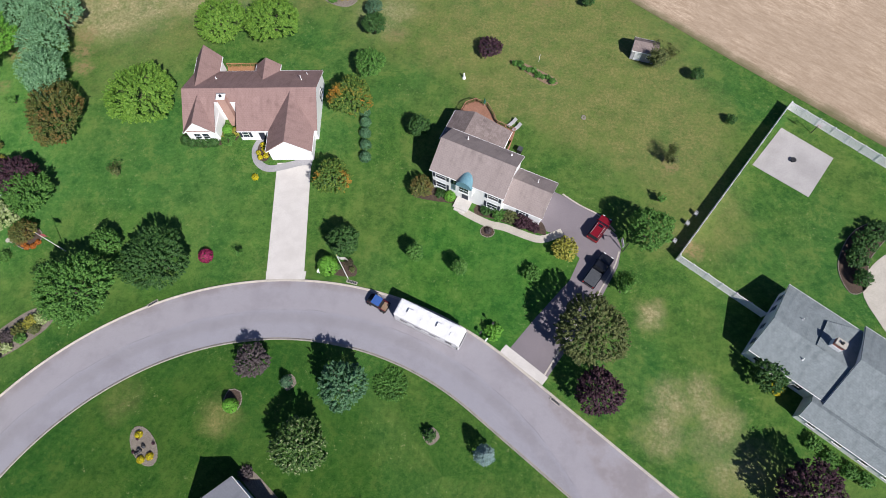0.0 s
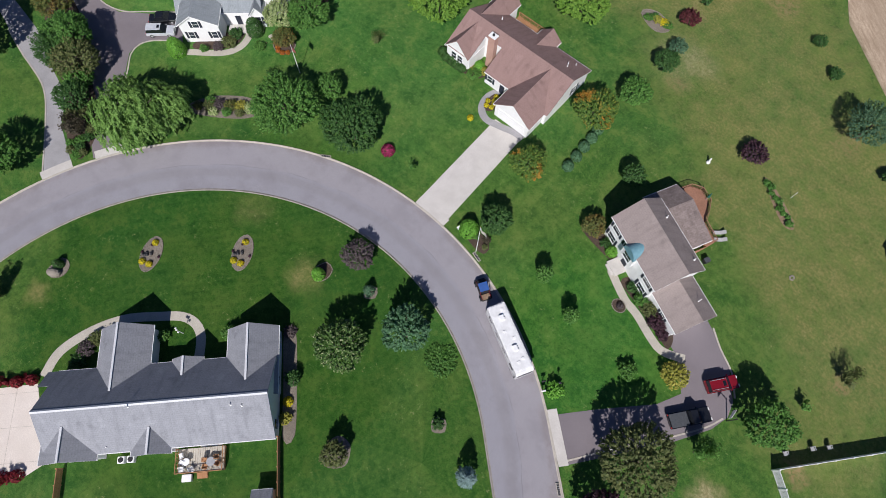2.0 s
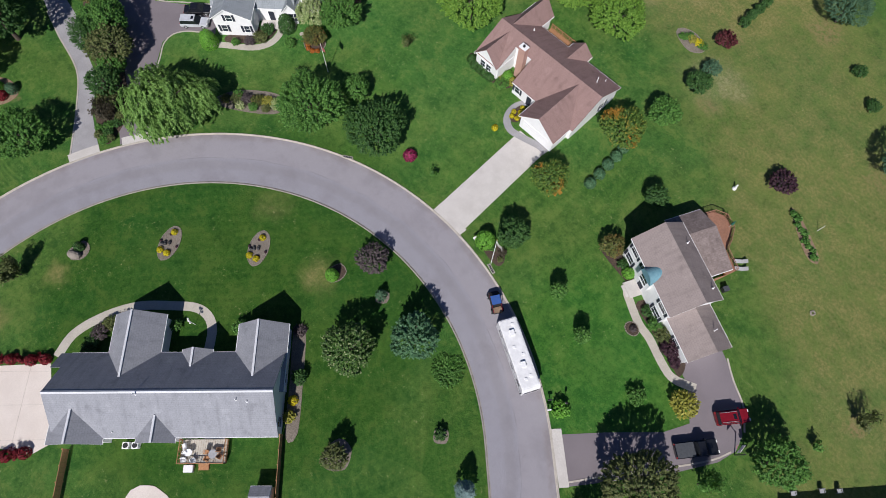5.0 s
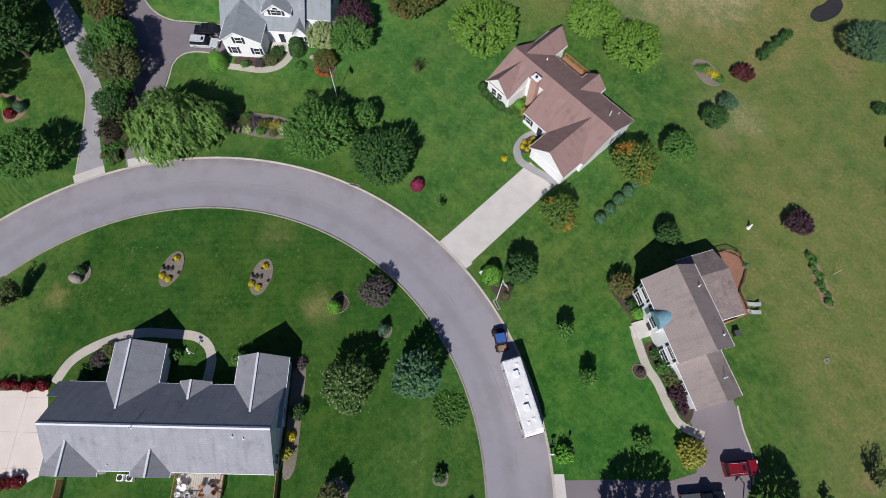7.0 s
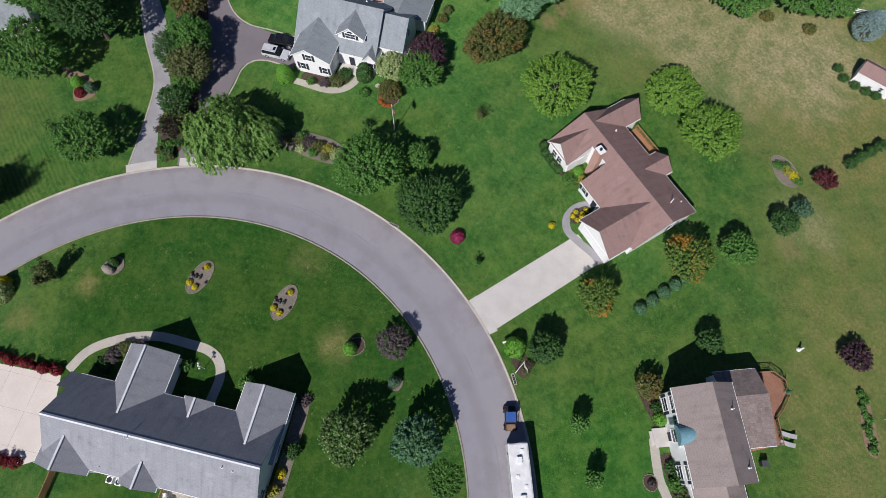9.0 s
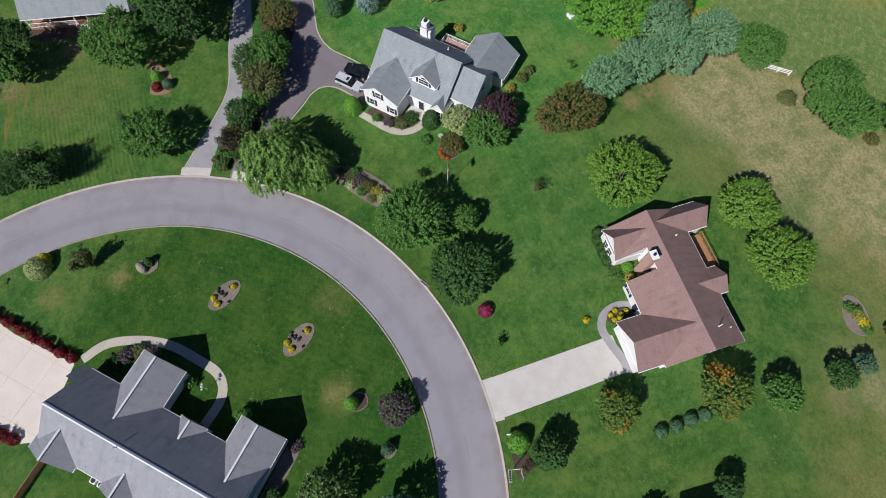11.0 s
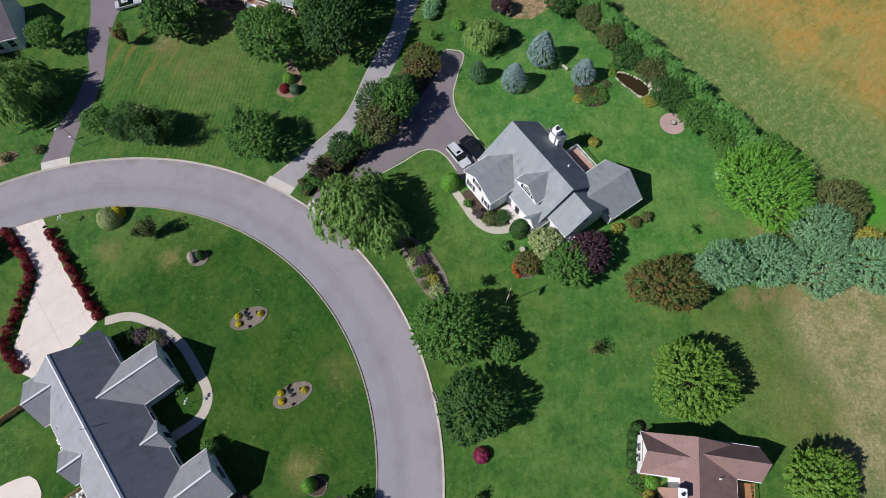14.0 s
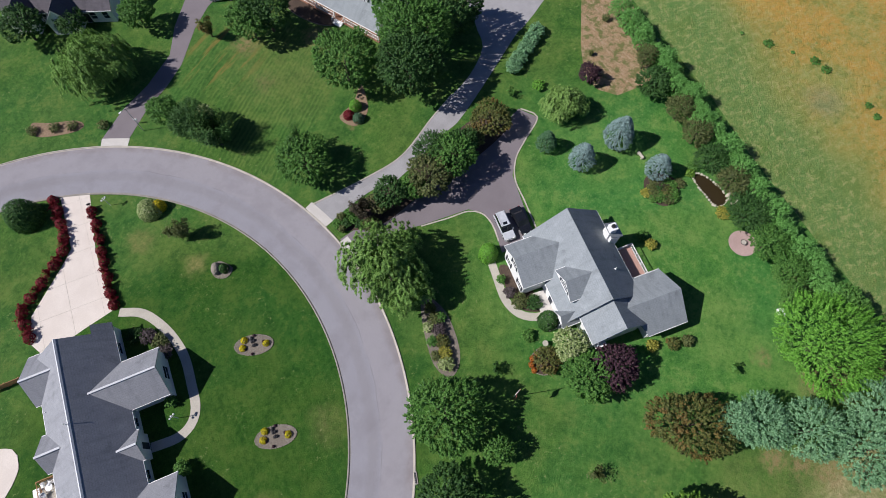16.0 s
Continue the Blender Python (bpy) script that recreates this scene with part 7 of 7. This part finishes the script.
panel_fence("vinyl_fence", [(29.3, 34.1), (40.9, 27.1)], 1.75, TRIM, "white vinyl privacy fence beside a lawn")
panel_fence("vinyl_fence", [(47.2, 63.5), (29.3, 34.2)], 1.75, TRIM, "white vinyl privacy fence round a back yard")
panel_fence("vinyl_fence", [(47.3, 63.6), (62.0, 54.0), (80, 42)], 1.75, TRIM, "white vinyl privacy fence against a field")
panel_fence("wood_fence", [(-28.4, -35.4), (-23.6, -38.6), (-18, -42.3)], 1.4, CEDAR, "stained cedar board fence", 2.0)
panel_fence("wood_fence", [(-14.2, -12.2), (-8.2, -16.2), (-2, -20.4)], 1.4, CEDAR, "stained cedar board fence", 2.0)


def rail_fence(pts, h, label, mat):
    f = thing("rail_fence", pose(0, 0, 0), label, "fence")
    for (x0, y0), (x1, y1) in zip(pts, pts[1:]):
        d = math.hypot(x1 - x0, y1 - y0)
        n = max(1, round(d / 2.2))
        for i in range(n + 1):
            q = i / n
            part("post", rod(bmesh.new(), (x0 + (x1 - x0) * q, y0 + (y1 - y0) * q, -0.1), (x0 + (x1 - x0) * q, y0 + (y1 - y0) * q, h), 0.09), mat, f)
        for z in (0.45, 0.8, 1.1):
            part("rail", rod(bmesh.new(), (x0, y0, z), (x1, y1, z), 0.07), mat, f)


rail_fence([(-74.4, 80.2), (-72.4, 83.6)], 1.25, "white three-rail fence panel on gravel", TRIM)
rail_fence([(-55.2, 104.0), (-51.8, 108.6)], 1.25, "white three-rail fence panel", TRIM)


# ---- decks and yards ----
def deck(name, pts, z, mat, label, m, rail=None, rail_edges=(), boards=0.14, angle=0):
    """A deck: boards one by one over a frame, with railings on some of its edges."""
    t = thing(name, m, label, "deck")
    part("frame", sheet([(x, y) for x, y in pts], 0.0, z - 0.04), CEDAR, t)
    bm = bmesh.new()
    bm.faces.new([bm.verts.new((x, y, 0)) for x, y in pts])
    n = Vector((math.cos(radians(angle)), math.sin(radians(angle)), 0))
    d = [n.dot(v.co) for v in bm.verts]
    k = min(d) + boards
    while k < max(d):
        bmesh.ops.bisect_plane(bm, geom=bm.verts[:] + bm.edges[:] + bm.faces[:], plane_co=n * k, plane_no=n)
        k += boards
    for f in bm.faces:
        c = f.calc_center_median()
        p = [v.co - n * ((v.co - c).dot(n)) * 0.09 for v in f.verts]
        if f.calc_area() > 0.01:
            part("board", sheet(p, z - 0.035, z), mat, t)
    bm.free()
    for i in rail_edges:
        a, b = Vector((*pts[i], z)), Vector((*pts[(i + 1) % len(pts)], z))
        railing(t, a, b, rail or mat)
    return t


HA, HB, HC, HD = pose(-34.0, 41.8, 0, 0, 0, 8.8), pose(-8.0, 40.8, 0, 0, 0, -16.9), pose(-39.4, -30.8, 0, 0, 0, 55.3), pose(-77.4, 10.9, 0, 0, 0, 52.2)
deck("deck", [(-9.2, 15.7), (-3.6, 15.7), (-3.6, 18.4), (-9.2, 18.4)], 0.6, CEDAR, "narrow cedar deck with a railing behind a house", HA, CEDAR, (2,))
deck("deck", [(2.0, 12.9), (-1.5, 12.9), (-1.4, 15.9), (-0.2, 17.2), (1.9, 17.2), (3.6, 15.8), (4.6, 14.7), (7.9, 14.5), (8.3, 10.8), (8.05, 10.8), (8.0, 12.9)], 0.7, DECK, "reddish-brown angled deck behind a house", HB, DECK, (1, 2, 3, 4, 5, 6))
deck("deck", [(17.0, -10.6), (22.8, -10.6), (22.8, -13.5), (17.0, -13.5)], 0.4, PATH_MAT, "pale stone patio deck with wooden rails", HC, CEDAR, (1, 2, 3), 0.3)
deck("deck", [(5.4, 15.6), (10.2, 15.6), (10.2, 18.6), (5.4, 18.6)], 0.8, BRICK, "pinkish wooden deck with a white railing", HD, TRIM, (2, 3))


def at_local(m, x, y, z=0, rz=0):
    return m @ pose(x, y, z, 0, 0, rz)


def lounger(m, label="pale folding lounger on grass", group="loungers"):
    t = thing("lounger", m, label, "lounger", group)
    part("seat", boxes((-0.9, 0.35, -0.3, 0.3, 0.30, 0.36), bevel=0.02), WEBBING, t)
    b = part("backrest", boxes((0, 0.75, -0.3, 0.3, -0.03, 0.03), bevel=0.02), WEBBING, t)
    b.matrix_local = pose(0.33, 0, 0.34, 0, -35, 0)
    for x in (-0.8, 0.3):
        for y in (-0.27, 0.27):
            part("leg", rod(bmesh.new(), (x, y, 0), (x, y, 0.32), 0.02, seg=6), GREYMETAL, t)
    return t


lounger(pose(3.15, 54.24, 0, 0, 0, 50), group="loungers on the lawn")
lounger(pose(3.97, 53.44, 0, 0, 0, 48), group="loungers on the lawn")


def chair(m, mat, label, group):
    t = thing("patio_chair", m, label, "chair", group)
    part("seat", boxes((-0.28, 0.28, -0.28, 0.28, 0.36, 0.44), bevel=0.03), mat, t)
    part("backrest", boxes((0.2, 0.3, -0.28, 0.28, 0.44, 0.9), bevel=0.03), mat, t)
    for s in (-1, 1):
        part("armrest", boxes((-0.25, 0.3, s * 0.3 - 0.04, s * 0.3 + 0.04, 0.58, 0.63), bevel=0.01), mat, t)
        for x in (-0.25, 0.25):
            part("leg", boxes((x - 0.02, x + 0.02, s * 0.26 - 0.02, s * 0.26 + 0.02, 0, 0.38)), GREYMETAL, t)
    return t


def table(m, r, mat, label):
    t = thing("patio_table", m, label, "table")
    part("tabletop", rod(bmesh.new(), (0, 0, 0.70), (0, 0, 0.74), r, seg=20), mat, t)
    for i in range(4):
        a = i * math.pi / 2
        part("leg", rod(bmesh.new(), (0.7 * r * math.cos(a), 0.7 * r * math.sin(a), 0), (0.6 * r * math.cos(a), 0.6 * r * math.sin(a), 0.7), 0.025, seg=6), GREYMETAL, t)


for x, y, a in ((17.0, -12.2, 20), (17.2, -13.0, 60), (17.1, -13.8, 100), (18.6, -13.9, 200), (20.4, -12.9, 90), (20.6, -13.7, 160), (22.2, -12.6, 270), (22.4, -13.4, 240)):
    chair(at_local(HC, 17.0 + (x - 16.4) * 0.85, y + 0.75, 0.4, a), TRIM if x < 19 else CEDAR, "cushioned chair on a patio", "patio chairs")
table(at_local(HC, 21.3, -12.4, 0.4), 0.55, GREYMETAL, "round metal table on a patio")
table(at_local(HC, 18.2, -12.2, 0.4), 0.45, TRIM, "round white table on a patio")


def ac_unit(m):
    t = thing("condenser_unit", m, "pale air-conditioning condenser beside a wall", "air conditioner", "condensers")
    part("case", boxes((-0.42, 0.42, -0.42, 0.42, 0, 0.75), bevel=0.04), TRIM, t)
    part("fan_guard", rod(bmesh.new(), (0, 0, 0.75), (0, 0, 0.78), 0.33, seg=16), BLACK, t)


ac_unit(at_local(HC, 9.9, -11.25))
ac_unit(at_local(HC, 11.1, -11.25))
part_box = boxes((-0.6, 0.6, -0.45, 0.45, 0, 0.55), bevel=0.04)
solo("patio_step", boxes((19.4, 20.7, -14.3, -13.56, 0, 0.2), (19.4, 20.7, -13.95, -13.56, 0.2, 0.34), bevel=0.01), CEDAR, HC, "two cedar steps down from a patio", "steps")
solo("storage_box", part_box, TRIM, at_local(HC, 18.2, -14.1), "white storage chest beside a patio", "chest")


def shed(m, w, d, h, roof, wall, label):
    t = thing("shed", m, label, "shed")
    gable(t, -w / 2, w / 2, -d / 2, d / 2, "x", h, h + d * 0.28, roof, wall, over=0.15)
    e = under_matrix(part("door", boxes((-0.55, 0.55, -0.03, 0.03, 0.05, h - 0.25)), TRIM, t), turned(-w * 0.2, -d / 2 + 0.15, 0, -90))
    part("handle", rod(bmesh.new(), (0.4, -0.06, 0.9), (0.4, -0.06, 1.05), 0.02), BLACK, e)
    window(t, w * 0.22, -d / 2 + 0.15, 0.9, -90, 0.6, 0.7, False)


shed(pose(-39.2, 100.4, 0, 0, 0, 30), 6.4, 3.6, 2.3, ROOF_A, SIDING, "white garden shed with a brown roof")
shed(pose(23.8, 71.5, 0, 0, 0, -8), 4.2, 3.0, 2.2, ROOF_B2, GREYMETAL, "small grey shed at the field edge")
shed(pose(-9.2, -17.6, 0, 0, 0, 55), 2.6, 2.2, 2.0, ROOF_C, SIDING, "small shed with a grey roof by a fence")

# concrete pad and pool
solo("court_pad", sheet([(46.2, 59.7), (53.8, 55.0), (49.3, 47.4), (41.2, 52.0)], -0.1, 0.06), STAINED, FLAT, "stained concrete games pad on a lawn", "concrete pad", kind="structure")
solo("patio_pad", sheet(outline([(55.4, 33.4), (57.4, 37.4), (61.6, 40.0), (70, 38), (70, 24), (60, 25.6), (56.6, 29.6)]), -0.1, 0.05), PATH_MAT, FLAT, "grey concrete patio behind a house", "patio", kind="structure")
solo("pool_deck", sheet(outline([(-19.4, -31.0), (-18.6, -28.9), (-17.4, -28.0), (-14.6, -27.2), (-9, -27), (-5, -30), (-7, -35), (-12, -37), (-16.8, -34.2)]), -0.1, 0.08), PALE, FLAT, "curved pale pool deck", "pool deck", kind="structure")
WATER = Nodes("pool_water").done((0.10, 0.46, 0.55), 0.05, 0, 0.5)
solo("pool_water", sheet(outline([(-15.9, -30.9), (-15.2, -29.2), (-12.6, -28.6), (-8.6, -29), (-7.4, -31.4), (-9.4, -34.2), (-13, -35), (-15.4, -33)]), 0.0, 0.1), WATER, FLAT, "clear turquoise pool water", "pool", kind="structure")


# ---- ponds, fire pit ----
POND = Nodes("pond_water").done((0.035, 0.025, 0.012), 0.08, 0, 0.6)
pond = [(-105.2, 30.4), (-106.6, 30.8), (-106.3, 33.4), (-105.3, 35.6), (-103.8, 36.4), (-102.4, 35.2), (-103.4, 33.0)]
solo("pond_water", sheet(outline(pond), 0.0, 0.035), POND, FLAT, "dark brown garden pond", "pond", kind="structure")
rock_ring("pond_edge", pond, 0.21, PALESTONE, "ring of pale weathered stones round a pond")
rock_ring("rockery", [(-106.2, 36.6), (-105.0, 37.8), (-104.2, 37.2), (-105.2, 36.2)], 0.36, PALESTONE, "small rockery of pale stones beside a pond", 0.6)
solo("fire_pit_pad", rod(bmesh.new(), (0, 0, -0.1), (0, 0, 0.05), 2.1, seg=40), PINKPAD, pose(-98.6, 41.1, 0), "round pinkish gravel pad on a lawn", "pad", kind="structure")
fp = thing("fire_pit", pose(-98.6, 41.1, 0.05), "small iron fire bowl on a round pad", "fire pit")
part("bowl", rod(bmesh.new(), (0, 0, 0.1), (0, 0, 0.4), 0.3, 0.48, 16), BLACK, fp)
part("ash", rod(bmesh.new(), (0, 0, 0.38), (0, 0, 0.41), 0.40, seg=16), STONE, fp)
g = thing("fire_bowl", pose(47.4, 53.6, 0.06), "black iron fire bowl on a concrete pad", "fire pit")
part("bowl", rod(bmesh.new(), (0, 0, 0.08), (0, 0, 0.36), 0.25, 0.45, 16), BLACK, g)
part("base", rod(bmesh.new(), (0, 0, 0), (0, 0, 0.1), 0.3, 0.2, 12), BLACK, g)
rock_ring("fire_ring", [(14.6 + 0.3 * math.cos(a), 57.2 + 0.3 * math.sin(a)) for a in (0, 1.05, 2.1, 3.14, 4.2, 5.25)], 0.15, EDGING, "small ring of stones on dry grass")


# ---- poles, boxes and small things ----
def flagpole(x, y, h, label, c1, c2):
    t = thing("flagpole", pose(x, y, 0), label, "flagpole")
    part("pole", rod(bmesh.new(), (0, 0, -0.1), (0, 0, h), 0.06, 0.035, 10), TRIM, t)
    part("finial", ball(bmesh.new(), (0, 0, h + 0.06), 0.09), GOLDMETAL, t)
    bm = bmesh.new()
    bmesh.ops.create_grid(bm, x_segments=10, y_segments=5, size=0.5)
    for v in bm.verts:
        v.co = Vector((0.05 + (v.co.x + 0.5) * 1.3, 0.10 * math.sin(v.co.x * 7) - 0.1 * v.co.x, h - 0.25 - (0.5 - v.co.y) * 0.85 - 0.35 * (v.co.x + 0.5)))
    bmesh.ops.solidify(bm, geom=bm.faces[:], thickness=0.012)
    f = part("flag", bm, c1, t, "drooping cloth flag")
    part("stripe", boxes((0.1, 0.6, -0.03, 0.0, h - 0.75, h - 0.45)), c2, t)
    return t


GOLDMETAL = speckled("gilt_metal", (0.6, 0.42, 0.12), (0.7, 0.5, 0.16), 5, 0.3, 0.0, metal=1.0)
FLAG_RED, FLAG_BLUE = speckled("red_cloth", (0.5, 0.04, 0.05), (0.6, 0.3, 0.3), 4, 0.8, 0.0), speckled("blue_cloth", (0.03, 0.05, 0.2), (0.05, 0.08, 0.28), 4, 0.8, 0.0)
FLAG_WHITE = speckled("white_cloth", (0.7, 0.66, 0.6), (0.8, 0.76, 0.7), 4, 0.8, 0.0)
flagpole(-60.3, 22.4, 6.8, "white flagpole with a red and blue flag", FLAG_RED, FLAG_BLUE)
flagpole(-17.6, 24.3, 9.0, "tall white flagpole with a pale flag", FLAG_WHITE, FLAG_WHITE)


def lamp_post(x, y, label="white post lamp with globe lights beside a path"):
    t = thing("lamp_post", pose(x, y, 0), label, "lamp post")
    part("post", rod(bmesh.new(), (0, 0, -0.1), (0, 0, 2.0), 0.045), TRIM, t)
    part("crossarm", rod(bmesh.new(), (-0.35, 0, 1.95), (0.35, 0, 1.95), 0.03), TRIM, t)
    for s in (-0.35, 0, 0.35):
        part("globe", ball(bmesh.new(), (s, 0, 2.12 + (0.15 if s == 0 else 0)), 0.15), LENS, t)


lamp_post(-34.0, -14.9)
lamp_post(-52.8, -45.6, "white post lamp with globe lights by a drive")


def mailbox(x, y, a, mat, label):
    t = thing("mailbox", pose(x, y, 0, 0, 0, a), label, "mailbox")
    part("post", boxes((-0.05, 0.05, -0.05, 0.05, -0.1, 1.0), (-0.3, 0.3, -0.05, 0.05, 0.9, 0.98)), mat, t)
    bm = boxes((-0.26, 0.26, -0.10, 0.10, 0.98, 1.16))
    rod(bm, (-0.26, 0, 1.16), (0.26, 0, 1.16), 0.10, seg=12)
    part("box", bm, mat, t)
    part("signal_flag", boxes((0.0, 0.04, 0.11, 0.13, 1.1, 1.3)), TAIL, t)


mailbox(3.3, 18.0, 60, TRIM, "white mailbox on a post at the kerb")
mailbox(2.4, 18.9, 60, BLACK, "black mailbox on a post at the kerb")
mailbox(-21.9, 24.5, 80, TRIM, "white mailbox on a post at the kerb")
mailbox(-51.0, -47.8, 150, BLACK, "black mailbox on a post by a drive")
mailbox(-66.4, -52.6, 120, TRIM, "white mailbox on a post by a drive")
lamp = thing("post_lantern", pose(3.9, 20.2, 0), "black and white post lantern on a lawn", "lamp post")
part("post", rod(bmesh.new(), (0, 0, -0.1), (0, 0, 1.8), 0.05), BLACK, lamp)
part("lantern", boxes((-0.13, 0.13, -0.13, 0.13, 1.8, 2.15), bevel=0.03), LENS, lamp)
part("cap", rod(bmesh.new(), (0, 0, 2.15), (0, 0, 2.32), 0.2, 0.03, 8), BLACK, lamp)


def utility_pole(x, y, h, label):
    t = thing("street_light", pose(x, y, 0), label, "street light")
    part("pole", rod(bmesh.new(), (0, 0, -0.1), (0, 0, h), 0.06, 0.045), GREYMETAL, t)
    part("arm", rod(bmesh.new(), (0, 0, h - 0.1), (0.9, 0, h + 0.1), 0.035), GREYMETAL, t)
    part("lamp_head", boxes((0.7, 1.2, -0.12, 0.12, h + 0.03, h + 0.16), bevel=0.04), TRIM, t)


utility_pole(-65.8, -50.8, 6.0, "grey street light at a drive entrance")


def hoop(x, y, a, label):
    t = thing("basketball_hoop", pose(x, y, 0, 0, 0, a), label, "basketball hoop")
    part("pole", rod(bmesh.new(), (0, 0, -0.1), (0, 0, 2.9), 0.07), BLACK, t)
    part("arm", rod(bmesh.new(), (0, 0, 2.8), (0.9, 0, 3.1), 0.05), BLACK, t)
    part("backboard", boxes((0.9, 0.95, -0.65, 0.65, 2.9, 3.7), bevel=0.01), LENS, t)
    bm = bmesh.new()
    for i in range(14):
        p, q = i * math.tau / 14, (i + 1) * math.tau / 14
        rod(bm, (1.22 + 0.23 * math.cos(p), 0.23 * math.sin(p), 3.05), (1.22 + 0.23 * math.cos(q), 0.23 * math.sin(q), 3.05), 0.015, seg=5)
    part("rim", bm, FLAG_RED, t)


hoop(21.6, 34.3, 190, "black basketball hoop on a pole beside a drive")
hoop(50.8, 59.4, 240, "basketball hoop on a pole at a concrete pad")

# plain garden figure
bm = bmesh.new()
rod(bm, (0, 0, 0), (0, 0, 0.25), 0.32, 0.28, 12)
rod(bm, (0, 0, 0.25), (0, 0, 1.0), 0.20, 0.13, 10)
ball(bm, (0, 0, 1.12), 0.14)
solo("garden_statue", bm, TRIM, pose(-5.8, 62.4, 0), "pale plain stone garden figure on grass", "statue")
g = thing("bird_bath", pose(-68.9, 22.6, 0), "pale stone bird bath at a bed", "bird bath")
part("pedestal", rod(bmesh.new(), (0, 0, 0), (0, 0, 0.7), 0.2, 0.1, 12), STONE, g)
part("basin", rod(bmesh.new(), (0, 0, 0.7), (0, 0, 0.85), 0.2, 0.42, 16), STONE, g)
g = thing("garden_bench", pose(-104.5, 21.4, 0, 0, 0, 60), "pale stone garden bench on a lawn", "bench")
part("seat", boxes((-0.7, 0.7, -0.25, 0.25, 0.42, 0.5), bevel=0.02), PALESTONE, g)
for s in (-0.5, 0.5):
    part("leg", boxes((s - 0.1, s + 0.1, -0.2, 0.2, 0, 0.42), bevel=0.02), PALESTONE, g)
g = thing("feed_box", pose(-90.8, 49.6, 0, 0, 0, 25), "white lidded box beside a tree", "box")
part("box", boxes((-0.6, 0.6, -0.45, 0.45, 0, 0.55), bevel=0.03), TRIM, g)
part("lid", boxes((-0.66, 0.66, -0.5, 0.5, 0.55, 0.63), bevel=0.02), TRIM, g)
g = thing("waste_bin", pose(4.9, 49.2, 0, 0, 0, -20), "dark green wheeled bin behind a house", "bin")
part("body", boxes((-0.35, 0.35, -0.4, 0.4, 0.05, 0.95), bevel=0.05), BLACK, g)
part("lid", boxes((-0.38, 0.38, -0.45, 0.43, 0.95, 1.02), bevel=0.03), GREYCOVER, g)
g = thing("parasol", pose(-1.7, 56.6, 0.7, 0, 0, 0), "closed green parasol on a deck", "parasol")
part("pole", rod(bmesh.new(), (0, 0, 0), (0, 0, 2.2), 0.025), GREYMETAL, g)
part("canopy", rod(bmesh.new(), (0, 0, 1.0), (0, 0, 2.2), 0.22, 0.04, 10), PARASOL, g)
for x, y in ((33.1, 41.6), (31.8, 39.8), (29.9, 36.6)):
    chair(pose(x - 0.9, y + 0.3, 0, 0, 0, 150), GREYMETAL, "grey garden chair beside a fence", "chairs by the fence")


# ---- vegetable row ----
bed("bed_24", [(1.8, 66.9), (3.4, 67.2), (9.6, 64.4), (9.4, 63.0), (7.0, 63.6)], SOIL, "narrow vegetable bed on dry grass")
for i in range(9):
    tree(2.4 + 0.82 * i, 66.5 - 0.36 * i + 0.3 * math.sin(i * 2), 0.55 + 0.15 * math.sin(i * 1.7), 0.9, GREEN, "leafy vegetable plant in a bed", "plant", name="vegetable_plant", low=0.05, leaf=0.15, group="vegetables")
bm = rod(bmesh.new(), (6.4, 67.6, 0), (6.4, 67.6, 1.8), 0.03)
solo("garden_stake", bm, TRIM, FLAT, "pale stake in a vegetable bed", "stake")

# drain inlets at the kerb
for x, y, a in ((-16.9, 23.8, -8), (-44.5, 16.5, 42), (13.4, 11.3, -32)):
    d = thing("drain_inlet", pose(x, y, 0, 0, 0, a), "dark storm drain opening in the kerb", "drain", "kerb drains")
    part("frame", boxes((-0.80, 0.80, -0.22, 0.22, -0.1, 0.135), bevel=0.01), KERB, d)
    part("opening", boxes((-0.72, 0.72, -0.15, 0.15, 0.05, 0.139)), BLACK, d)
    part("grate", boxes(*[(-0.66 + 0.26 * i, -0.62 + 0.26 * i, -0.15, 0.15, 0.12, 0.146) for i in range(6)]), GREYMETAL, d)
